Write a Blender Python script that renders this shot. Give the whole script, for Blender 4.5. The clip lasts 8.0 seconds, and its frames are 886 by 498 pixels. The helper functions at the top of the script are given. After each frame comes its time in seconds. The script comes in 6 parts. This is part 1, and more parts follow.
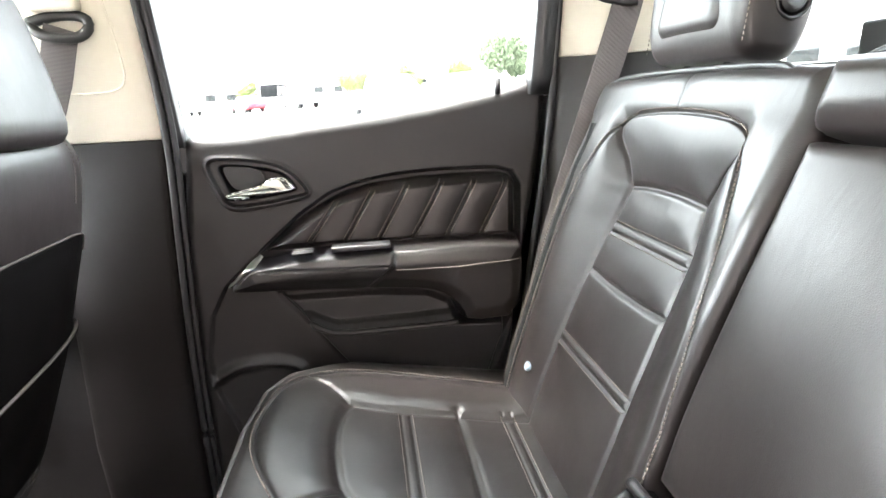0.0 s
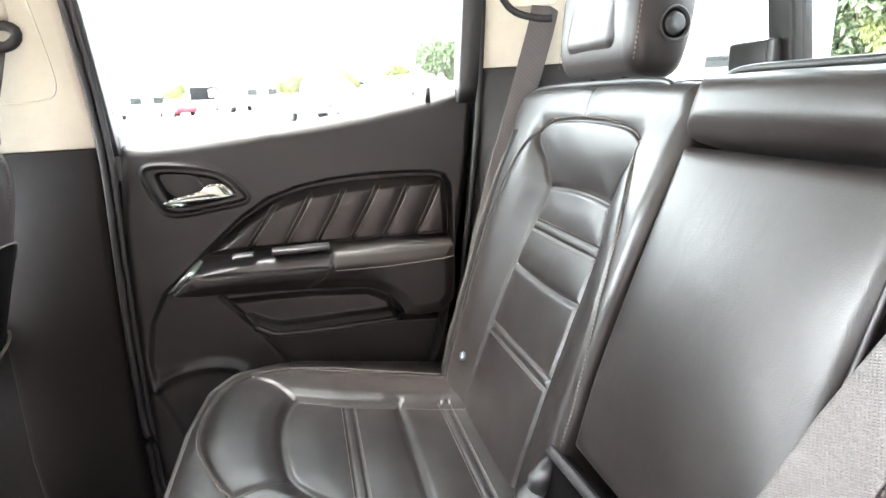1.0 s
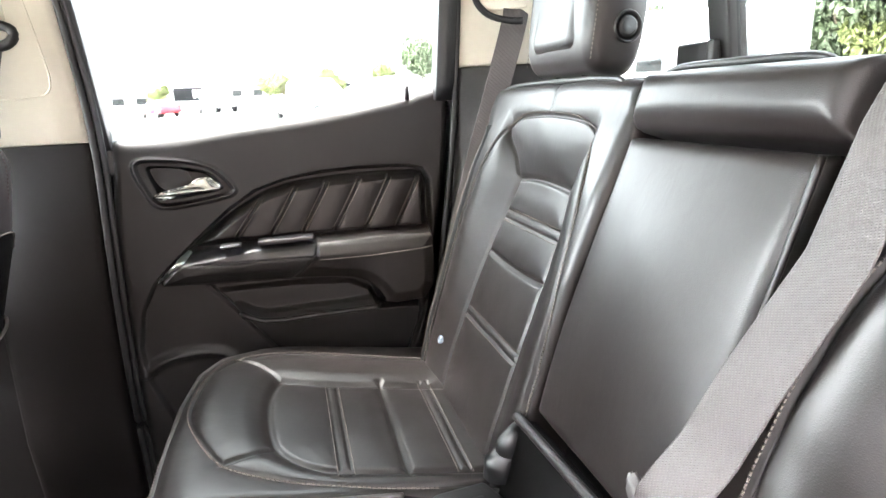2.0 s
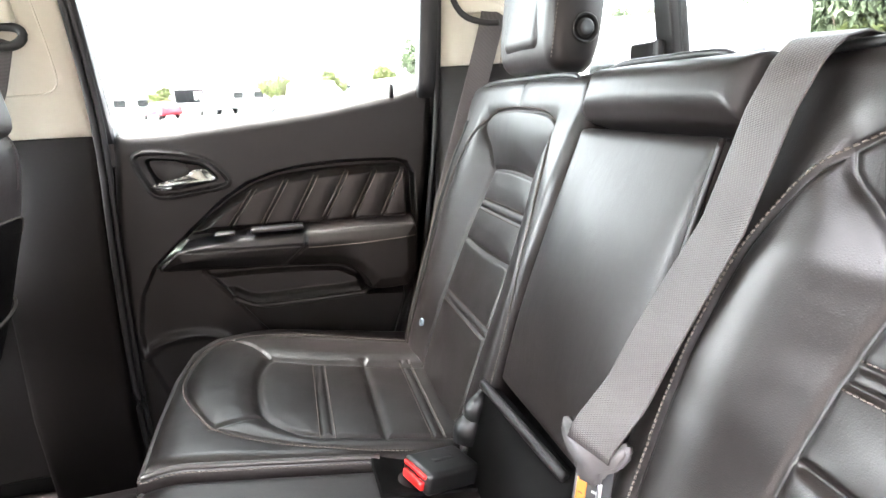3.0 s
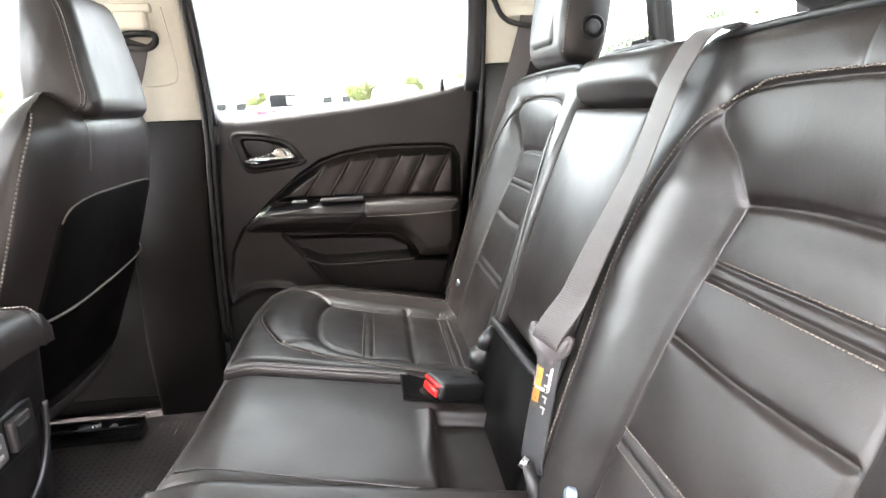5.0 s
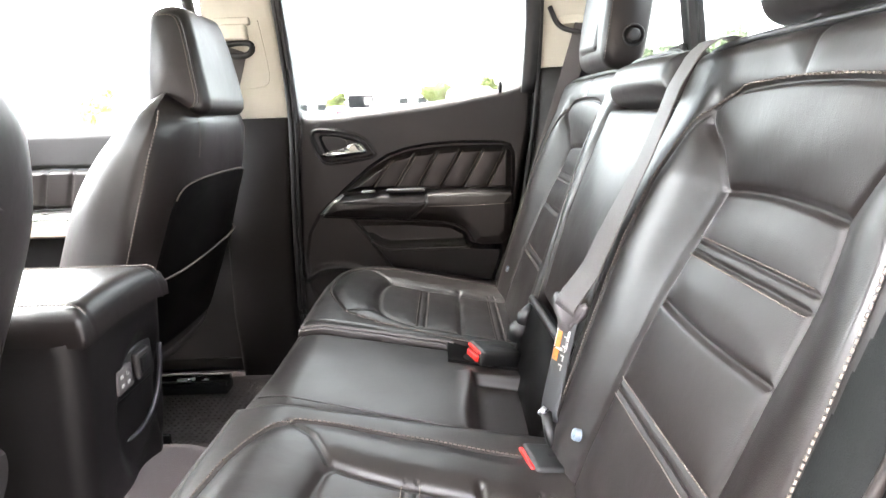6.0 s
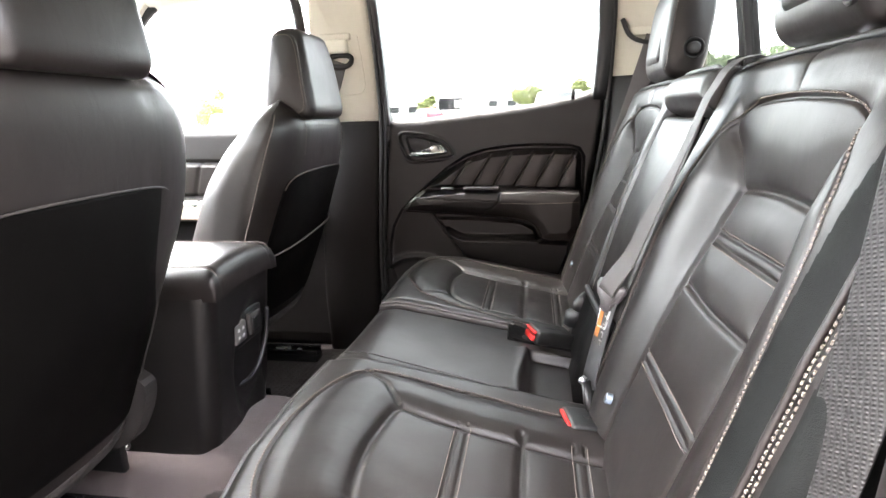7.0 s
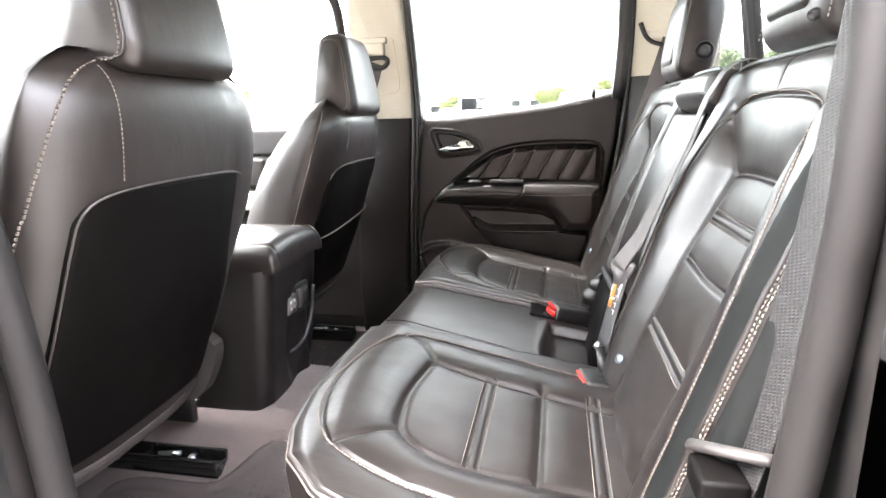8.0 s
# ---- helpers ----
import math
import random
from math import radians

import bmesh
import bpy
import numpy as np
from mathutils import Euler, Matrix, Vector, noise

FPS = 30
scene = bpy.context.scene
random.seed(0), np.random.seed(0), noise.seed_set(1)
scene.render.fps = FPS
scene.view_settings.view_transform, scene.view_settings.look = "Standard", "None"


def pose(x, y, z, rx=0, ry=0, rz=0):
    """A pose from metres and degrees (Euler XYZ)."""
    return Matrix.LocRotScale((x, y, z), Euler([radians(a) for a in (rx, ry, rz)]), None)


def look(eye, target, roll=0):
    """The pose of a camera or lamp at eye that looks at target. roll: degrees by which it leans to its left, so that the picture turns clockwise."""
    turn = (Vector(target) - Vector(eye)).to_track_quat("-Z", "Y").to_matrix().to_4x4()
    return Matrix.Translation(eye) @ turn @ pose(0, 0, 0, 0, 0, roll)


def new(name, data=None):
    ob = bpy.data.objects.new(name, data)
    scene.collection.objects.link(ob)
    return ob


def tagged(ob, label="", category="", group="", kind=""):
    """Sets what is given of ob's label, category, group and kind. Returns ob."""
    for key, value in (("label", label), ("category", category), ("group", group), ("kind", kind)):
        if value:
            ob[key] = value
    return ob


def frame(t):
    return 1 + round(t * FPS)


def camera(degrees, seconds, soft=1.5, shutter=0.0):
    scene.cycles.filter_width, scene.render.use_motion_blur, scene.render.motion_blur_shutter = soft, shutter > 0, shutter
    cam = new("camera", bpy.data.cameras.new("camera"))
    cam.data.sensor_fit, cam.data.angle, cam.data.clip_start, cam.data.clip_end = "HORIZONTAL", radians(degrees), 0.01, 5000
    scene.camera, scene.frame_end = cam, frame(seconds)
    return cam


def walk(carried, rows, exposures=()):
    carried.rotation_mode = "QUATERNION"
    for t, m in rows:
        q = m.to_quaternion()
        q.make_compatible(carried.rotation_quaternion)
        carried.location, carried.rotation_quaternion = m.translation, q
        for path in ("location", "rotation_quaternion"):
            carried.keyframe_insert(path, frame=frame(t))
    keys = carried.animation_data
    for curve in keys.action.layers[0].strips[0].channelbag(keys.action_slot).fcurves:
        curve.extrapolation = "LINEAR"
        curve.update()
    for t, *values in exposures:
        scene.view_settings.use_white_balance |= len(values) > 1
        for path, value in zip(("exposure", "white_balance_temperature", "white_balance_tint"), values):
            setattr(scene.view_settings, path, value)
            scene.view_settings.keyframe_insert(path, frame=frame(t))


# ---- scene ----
cam = camera(77.1, 8.0)
METRES, EYE, TILT, LEAN, TURN = 0.85, 0.80, -15.3, 2.5, -8.7
SIDE = -0.302  # the first eye's offset from the cabin's middle line
ROWS = [
    (0.0, 0.0, 0.0, 0.0, 0.0, 0.0, 0.0),
    (0.5, 0.0032, -0.0465, -0.006, -3.28, 0.1, 0.94),
    (1.0, 0.0104, -0.0695, -0.0072, -5.94, 0.19, 1.63),
    (1.5, 0.0145, -0.098, -0.0176, -7.22, 0.2, 1.95),
    (3.0, 0.0567, -0.2227, -0.0694, -7.18, 0.47, 1.88),
    (3.5, 0.0961, -0.2547, -0.0846, -5.44, 0.71, 1.39),
    (4.0, 0.1164, -0.3073, -0.114, -3.04, 0.87, 0.59),
    (5.5, 0.1553, -0.5075, -0.1874, 3.43, 1.12, -1.47),
    (6.0, 0.197, -0.5813, -0.2074, 7.74, 0.99, -2.85),
    (6.5, 0.2448, -0.6613, -0.2264, 12.74, 0.75, -4.35),
    (7.0, 0.2684, -0.7344, -0.2403, 16.29, 0.63, -5.46),
    (7.5, 0.2879, -0.8065, -0.267, 17.03, 0.46, -5.67),
    (8.0, 0.293, -0.8827, -0.2878, 18.46, 0.39, -6.08),
]
walk(cam, [(t, pose(0, SIDE, EYE, TILT, LEAN, TURN) @ pose(METRES * x, METRES * y, METRES * z, 90 + pitch, roll, yaw)) for t, x, y, z, yaw, pitch, roll in ROWS],
     [(0.0, 7.67, 6500, 10), (2.0, 7.43, 6500, 11), (4.0, 7.05, 6550, 12), (5.5, 7.21, 6600, 12), (6.0, 7.08, 6600, 12), (7.0, 6.72, 6650, 13), (7.5, 6.87, 6650, 13), (8.0, 7.17, 6650, 13)])

from mathutils.bvhtree import BVHTree

# ---- world, sun, exposure ----
world = bpy.data.worlds.new("overcast_sky")
scene.world = world
world.use_nodes = True
wn, wl = world.node_tree.nodes, world.node_tree.links
sky = wn.new("ShaderNodeTexSky")
sky.sky_type = "NISHITA"
sky.sun_disc = False
sky.sun_elevation, sky.sun_rotation = radians(68), radians(-80)
sky.air_density, sky.dust_density, sky.ozone_density = 0.6, 4.0, 0.6
pale = wn.new("ShaderNodeHueSaturation")
pale.inputs["Saturation"].default_value = 0.22
wl.new(sky.outputs[0], pale.inputs["Color"])
wl.new(pale.outputs[0], wn["Background"].inputs["Color"])
wn["Background"].inputs["Strength"].default_value = 0.15

sun_data = bpy.data.lights.new("sun", "SUN")
sun_data.energy, sun_data.angle, sun_data.color = 0.5, radians(35), (1.0, 0.96, 0.9)
sun = new("sun", sun_data)
sun.matrix_world = look((-6.6, 1.2, 17.0), (0, 0, 0))


# ---- mesh tools ----
def mesh_of(name, geo, smooth=True):
    """A mesh from a bmesh or from (points, faces)."""
    me = bpy.data.meshes.new(name)
    if isinstance(geo, bmesh.types.BMesh):
        geo.to_mesh(me)
        geo.free()
    else:
        pts, faces = geo[:2]
        me.from_pydata([tuple(map(float, p)) for p in pts], [], [tuple(map(int, f)) for f in faces])
    me.update()
    if smooth:
        me.shade_smooth()
        if not isinstance(geo, bmesh.types.BMesh) and len(geo) == 3:
            me.normals_split_custom_set_from_vertices([tuple(map(float, n)) for n in geo[2]])
    return me


def part(name, geo, material, parent, label="", smooth=True, kind=""):
    """One mesh object under a thing or under a part."""
    ob = new(name, mesh_of(name, geo, smooth))
    ob.data.materials.append(material)
    if parent is not None:
        ob.parent = parent
        ob.matrix_parent_inverse = parent.matrix_basis.inverted()
    if name == "stitching":
        kind = "stuff"
    if label or kind:
        tagged(ob, label, kind=kind)
    return ob


def thing(name, at, label, category, group="", kind=""):
    ob = new(name)
    ob.empty_display_size = 0.1
    ob.location = at
    return tagged(ob, label, category, group, kind)


def solid(name, geo, material, label, category, group="", kind="", smooth=True):
    ob = new(name, mesh_of(name, geo, smooth))
    ob.data.materials.append(material)
    return tagged(ob, label, category, group, kind)


def merge(geos):
    pts, faces = [], []
    for p, f in geos:
        n = len(pts)
        pts.extend([tuple(q) for q in p])
        faces.extend([tuple(i + n for i in g) for g in f])
    return pts, faces


def box(lo, hi, bevel=0.0, segments=3, m=None):
    """A box between two corners with rounded edges."""
    bm = bmesh.new()
    bmesh.ops.create_cube(bm, size=1.0)
    size = Vector(hi) - Vector(lo)
    mid = (Vector(hi) + Vector(lo)) / 2
    bmesh.ops.transform(bm, matrix=Matrix.Translation(mid) @ Matrix.Diagonal((*size, 1)), verts=bm.verts)
    if bevel:
        bmesh.ops.bevel(bm, geom=bm.edges[:], offset=bevel, segments=segments, profile=0.5, affect="EDGES")
    if m is not None:
        bmesh.ops.transform(bm, matrix=m, verts=bm.verts)
    return bm


def resample(pts, step):
    pts = np.asarray(pts, float)
    seg = np.linalg.norm(np.diff(pts, axis=0), axis=1)
    s = np.concatenate([[0], np.cumsum(seg)])
    n = max(2, int(round(s[-1] / step)) + 1)
    q = np.linspace(0, s[-1], n)
    return np.stack([np.interp(q, s, pts[:, k]) for k in range(pts.shape[1])], axis=1)


def rounded(pts, times=2, closed=False):
    """Corner cutting of a polyline."""
    pts = np.asarray(pts, float)
    for _ in range(times):
        a, b = (pts, np.roll(pts, -1, 0)) if closed else (pts[:-1], pts[1:])
        q = np.empty((2 * len(a), pts.shape[1]))
        q[0::2], q[1::2] = 0.75 * a + 0.25 * b, 0.25 * a + 0.75 * b
        if not closed:
            q = np.vstack([pts[:1], q, pts[-1:]])
        pts = q
    return pts


def frames_along(pts):
    pts = np.asarray(pts, float)
    tan = np.gradient(pts, axis=0)
    tan /= np.linalg.norm(tan, axis=1)[:, None] + 1e-12
    return pts, tan


def tube(pts, radius, sides=8, closed=False, flat=1.0, up=(0, 0, 1)):
    """A round or flattened cord along a polyline."""
    pts, tan = frames_along(pts)
    r = np.broadcast_to(np.asarray(radius, float), (len(pts),))
    up = np.asarray(up, float)
    out = []
    for p, t, rr in zip(pts, tan, r):
        a = np.cross(t, up)
        if np.linalg.norm(a) < 1e-4:
            a = np.cross(t, (1.0, 0.2, 0))
        a /= np.linalg.norm(a)
        b = np.cross(a, t)
        for k in range(sides):
            w = 2 * math.pi * k / sides
            out.append(p + rr * (math.cos(w) * a + flat * math.sin(w) * b))
    n = len(pts)
    faces = []
    for i in range(n if closed else n - 1):
        j = (i + 1) % n
        for k in range(sides):
            l = (k + 1) % sides
            faces.append((i * sides + k, i * sides + l, j * sides + l, j * sides + k))
    if not closed:
        faces.append(tuple(range(sides - 1, -1, -1)))
        faces.append(tuple((n - 1) * sides + k for k in range(sides)))
    return out, faces


def strap(pts, sides, width, thick):
    """A flat band along points; sides: the direction of its width at each point."""
    pts = np.asarray(pts, float)
    tan = np.gradient(pts, axis=0)
    out, faces = [], []
    for p, t, s in zip(pts, tan, np.broadcast_to(np.asarray(sides, float), pts.shape)):
        t = t / np.linalg.norm(t)
        s = s - t * (s @ t)
        s = s / np.linalg.norm(s)
        n = np.cross(t, s)
        for a, b in ((-1, -1), (-0.94, -1.3), (0.94, -1.3), (1, -1), (1, 1), (0.94, 1.3), (-0.94, 1.3), (-1, 1)):
            out.append(p + a * s * width / 2 + b * n * thick / 2)
    for i in range(len(pts) - 1):
        for k in range(8):
            l = (k + 1) % 8
            faces.append((i * 8 + k, i * 8 + l, i * 8 + 8 + l, i * 8 + 8 + k))
    faces += [tuple(range(7, -1, -1)), tuple(len(out) - 8 + k for k in range(8))]
    return out, faces


def stitches(pts, normal, pitch=0.0058, length=0.0042, radius=0.0007):
    """Single thread stitches along a 3D line."""
    line = resample(pts, pitch / 4)
    seg = np.linalg.norm(np.diff(line, axis=0), axis=1)
    s = np.concatenate([[0], np.cumsum(seg)])
    geos = []
    nrm = np.asarray(normal, float)
    for c in np.arange(pitch / 2, s[-1] - pitch / 2, pitch):
        a = np.array([np.interp(c - length / 2, s, line[:, k]) for k in range(3)])
        b = np.array([np.interp(c + length / 2, s, line[:, k]) for k in range(3)])
        t = b - a
        t /= np.linalg.norm(t) + 1e-12
        side = np.cross(t, nrm)
        side /= np.linalg.norm(side) + 1e-12
        mid = (a + b) / 2 + nrm * radius * 0.9
        rings = [mid + q * length * 0.34 * t + radius * (side * math.cos(w) + nrm * math.sin(w)) for q in (-1, 1) for w in (0, 1.257, 2.513, 3.77, 5.027)]
        fs = [(0, 2 + (k + 1) % 5, 2 + k) for k in range(5)] + [(1, 7 + k, 7 + (k + 1) % 5) for k in range(5)]
        fs += [(2 + k, 2 + (k + 1) % 5, 7 + (k + 1) % 5, 7 + k) for k in range(5)]
        geos.append(([a, b] + rings, fs))
    return merge(geos)


def settle(geo):
    """Drops lines onto a skin: a function of points, their outward way and a lift."""
    tree = BVHTree.FromPolygons([Vector(p) for p in geo[0]], [tuple(map(int, f)) for f in geo[1]])

    def drop(line, way, lift):
        way = Vector(way).normalized()
        out = []
        for p in line:
            hit = tree.ray_cast(Vector(p) + way * 0.04, -way, 0.08)[0]
            out.append((hit if hit is not None else Vector(p)) + way * lift)
        return np.array(out)
    return drop


def near(A, B, line, closed=False):
    """Distance of each (A, B) from a polyline of the plane."""
    line = np.asarray(line, float)
    if closed:
        line = np.vstack([line, line[:1]])
    best = np.full(A.shape, 1e9)
    for (a0, b0), (a1, b1) in zip(line[:-1], line[1:]):
        da, db = a1 - a0, b1 - b0
        k = np.clip(((A - a0) * da + (B - b0) * db) / (da * da + db * db + 1e-15), 0, 1)
        best = np.minimum(best, np.hypot(A - a0 - k * da, B - b0 - k * db))
    return best


def inside(A, B, poly):
    poly = np.asarray(poly, float)
    hit = np.zeros(A.shape, bool)
    for (a0, b0), (a1, b1) in zip(poly, np.roll(poly, -1, 0)):
        if b0 == b1:
            continue
        cross = ((b0 > B) != (b1 > B)) & (A < (a1 - a0) * (B - b0) / (b1 - b0) + a0)
        hit ^= cross
    return hit


def depth_in(A, B, poly):
    """Signed distance: positive inside the outline."""
    d = near(A, B, poly, True)
    return np.where(inside(A, B, poly), d, -d)


def smooth(x, lo, hi):
    k = np.clip((x - lo) / (hi - lo), 0, 1)
    return k * k * (3 - 2 * k)


def roll(e, r):
    """Fall of a rounded edge of radius r at the distance e from the edge."""
    k = np.clip(r - e, 0, r)
    return r - np.sqrt(np.maximum(r * r - k * k, 0))


def sheets(P, region=None):
    """Faces of a grid of points P[i, j], sorted by region into (points, faces)."""
    ni, nj = P.shape[:2]
    flat = P.reshape(-1, 3)
    I, J = np.meshgrid(np.arange(ni - 1), np.arange(nj - 1), indexing="ij")
    q = np.stack([I * nj + J, (I + 1) * nj + J, (I + 1) * nj + J + 1, I * nj + J + 1], axis=-1).reshape(-1, 4)
    if region is None:
        return {0: (flat, q)}
    du, dv = np.gradient(P, axis=0), np.gradient(P, axis=1)
    nrm = np.cross(du, dv)
    nrm = (nrm / (np.linalg.norm(nrm, axis=-1)[..., None] + 1e-12)).reshape(-1, 3)
    reg = region.reshape(-1)
    out = {}
    for r in np.unique(reg):
        f = q[reg == r]
        used, inv = np.unique(f, return_inverse=True)
        out[int(r)] = (flat[used], inv.reshape(-1, 4), nrm[used])
    return out


def skirted(P, push):
    """Adds a rim of points, moved by push, round a grid."""
    Q = np.pad(P, ((1, 1), (1, 1), (0, 0)), mode="edge")
    push = np.asarray(push, float)
    Q[0] += push
    Q[-1] += push
    Q[1:-1, 0] += push
    Q[1:-1, -1] += push
    return Q


def blurred(H, times):
    """Softens a height field."""
    for _ in range(times):
        Q = np.pad(H, 1, mode="edge")
        H = (Q[1:-1, 1:-1] * 4 + (Q[:-2, 1:-1] + Q[2:, 1:-1] + Q[1:-1, :-2] + Q[1:-1, 2:]) * 2 + Q[:-2, :-2] + Q[2:, 2:] + Q[:-2, 2:] + Q[2:, :-2]) / 16
    return H


def centres(M):
    return (M[:-1, :-1] + M[1:, :-1] + M[1:, 1:] + M[:-1, 1:]) / 4


# ---- materials ----
def node_mat(name):
    m = bpy.data.materials.new(name)
    m.use_nodes = True
    n, l = m.node_tree.nodes, m.node_tree.links
    return m, n, l, n["Principled BSDF"]


def surface(name, colour, rough=0.5, metal=0.0, spec=0.5, var=0.15, scale=12.0, grain=0.0, grain_scale=900.0, grain_kind="NOISE",
            rough_var=0.08, wave=0.0, wave_scale=6.0, sheen=0.0, coat=0.0, speck=0.0, crease=0.0, crease_scale=30.0):
    """Colour and gloss that vary at two scales, with fine relief."""
    m, n, l, b = node_mat(name)
    co = n.new("ShaderNodeTexCoord")
    big = n.new("ShaderNodeTexNoise")
    big.inputs["Scale"].default_value, big.inputs["Detail"].default_value = scale, 6
    l.new(co.outputs["Object"], big.inputs["Vector"])
    fine = n.new("ShaderNodeTexNoise")
    fine.inputs["Scale"].default_value, fine.inputs["Detail"].default_value = scale * 14, 4
    l.new(co.outputs["Object"], fine.inputs["Vector"])
    mix = n.new("ShaderNodeMath")
    mix.operation = "MULTIPLY_ADD"
    l.new(fine.outputs["Fac"], mix.inputs[0])
    mix.inputs[1].default_value = 0.4 + speck
    l.new(big.outputs["Fac"], mix.inputs[2])
    ramp = n.new("ShaderNodeMapRange")
    ramp.inputs["From Min"].default_value, ramp.inputs["From Max"].default_value = 0.35, 1.05
    ramp.inputs["To Min"].default_value, ramp.inputs["To Max"].default_value = 1 - var, 1 + var
    l.new(mix.outputs[0], ramp.inputs["Value"])
    tint = n.new("ShaderNodeMix")
    tint.data_type, tint.blend_type = "RGBA", "MULTIPLY"
    tint.inputs["Factor"].default_value = 1.0
    tint.inputs["A"].default_value = (*colour, 1)
    l.new(ramp.outputs[0], tint.inputs["B"])
    l.new(tint.outputs["Result"], b.inputs["Base Color"])
    gloss = n.new("ShaderNodeMapRange")
    gloss.inputs["From Min"].default_value, gloss.inputs["From Max"].default_value = 0.3, 0.7
    gloss.inputs["To Min"].default_value, gloss.inputs["To Max"].default_value = rough - rough_var, rough + rough_var
    l.new(big.outputs["Fac"], gloss.inputs["Value"])
    l.new(gloss.outputs[0], b.inputs["Roughness"])
    b.inputs["Metallic"].default_value = metal
    b.inputs["Specular IOR Level"].default_value = spec
    b.inputs["Sheen Weight"].default_value = sheen
    b.inputs["Coat Weight"].default_value = coat
    last = None
    if wave:
        wv = n.new("ShaderNodeTexNoise")
        wv.inputs["Scale"].default_value, wv.inputs["Detail"].default_value = wave_scale, 3
        wv.inputs["Distortion"].default_value = 0.6
        l.new(co.outputs["Object"], wv.inputs["Vector"])
        bw = n.new("ShaderNodeBump")
        bw.inputs["Strength"].default_value, bw.inputs["Distance"].default_value = 1.0, wave
        l.new(wv.outputs["Fac"], bw.inputs["Height"])
        last = bw
    if crease:
        # fine wandering wrinkles, drawn out along one way
        mp = n.new("ShaderNodeMapping")
        mp.inputs["Scale"].default_value = (1.0, 1.7, 0.6)
        mp.inputs["Rotation"].default_value = (0.5, 0.2, 0.3)
        l.new(co.outputs["Object"], mp.inputs["Vector"])
        cr = n.new("ShaderNodeTexNoise")
        cr.noise_type = "FBM"
        cr.inputs["Scale"].default_value, cr.inputs["Detail"].default_value = crease_scale, 3
        cr.inputs["Distortion"].default_value = 0.8
        l.new(mp.outputs[0], cr.inputs["Vector"])
        patch = n.new("ShaderNodeMath")
        patch.operation = "MULTIPLY"
        l.new(cr.outputs["Fac"], patch.inputs[0])
        l.new(gloss.outputs[0], patch.inputs[1])
        bc = n.new("ShaderNodeBump")
        bc.inputs["Strength"].default_value, bc.inputs["Distance"].default_value = 1.0, crease
        l.new(patch.outputs[0], bc.inputs["Height"])
        if last:
            l.new(last.outputs[0], bc.inputs["Normal"])
        last = bc
    if grain:
        if grain_kind == "NOISE":
            g = n.new("ShaderNodeTexNoise")
            g.inputs["Scale"].default_value, g.inputs["Detail"].default_value = grain_scale, 5
            out = g.outputs["Fac"]
        else:
            g = n.new("ShaderNodeTexVoronoi")
            g.feature = "DISTANCE_TO_EDGE" if grain_kind == "CELL" else "F1"
            g.inputs["Scale"].default_value = grain_scale
            out = g.outputs["Distance"]
        l.new(co.outputs["Object"], g.inputs["Vector"])
        bg = n.new("ShaderNodeBump")
        bg.inputs["Strength"].default_value, bg.inputs["Distance"].default_value = 1.0, grain
        l.new(out, bg.inputs["Height"])
        if last:
            l.new(last.outputs[0], bg.inputs["Normal"])
        last = bg
    if last:
        l.new(last.outputs[0], b.inputs["Normal"])
    return m


def webbing(name, colour, period=0.003, relief=0.0012):
    """Woven belt: rows of raised threads."""
    m, n, l, b = node_mat(name)
    co = n.new("ShaderNodeTexCoord")
    heights = []
    for turn, scale in ((0.0, 0.314 / period), (1.5708, 0.2 / period)):
        mp = n.new("ShaderNodeMapping")
        mp.inputs["Rotation"].default_value = (0.32, 0.25, turn)
        l.new(co.outputs["Object"], mp.inputs["Vector"])
        w = n.new("ShaderNodeTexWave")
        w.bands_direction = "Z" if turn == 0.0 else "X"
        w.inputs["Scale"].default_value = scale
        w.inputs["Distortion"].default_value, w.inputs["Detail"].default_value = 0.6, 1
        l.new(mp.outputs[0], w.inputs["Vector"])
        heights.append(w.outputs["Fac"])
    mul = n.new("ShaderNodeMath")
    mul.operation = "MULTIPLY"
    l.new(heights[0], mul.inputs[0])
    l.new(heights[1], mul.inputs[1])
    ramp = n.new("ShaderNodeValToRGB")
    ramp.color_ramp.elements[0].color = (*[c * 0.75 for c in colour], 1)
    ramp.color_ramp.elements[1].color = (*[c * 1.25 for c in colour], 1)
    l.new(mul.outputs[0], ramp.inputs["Fac"])
    l.new(ramp.outputs[0], b.inputs["Base Color"])
    bump = n.new("ShaderNodeBump")
    bump.inputs["Strength"].default_value, bump.inputs["Distance"].default_value = 0.8, relief
    l.new(mul.outputs[0], bump.inputs["Height"])
    l.new(bump.outputs[0], b.inputs["Normal"])
    b.inputs["Roughness"].default_value = 0.55
    return m


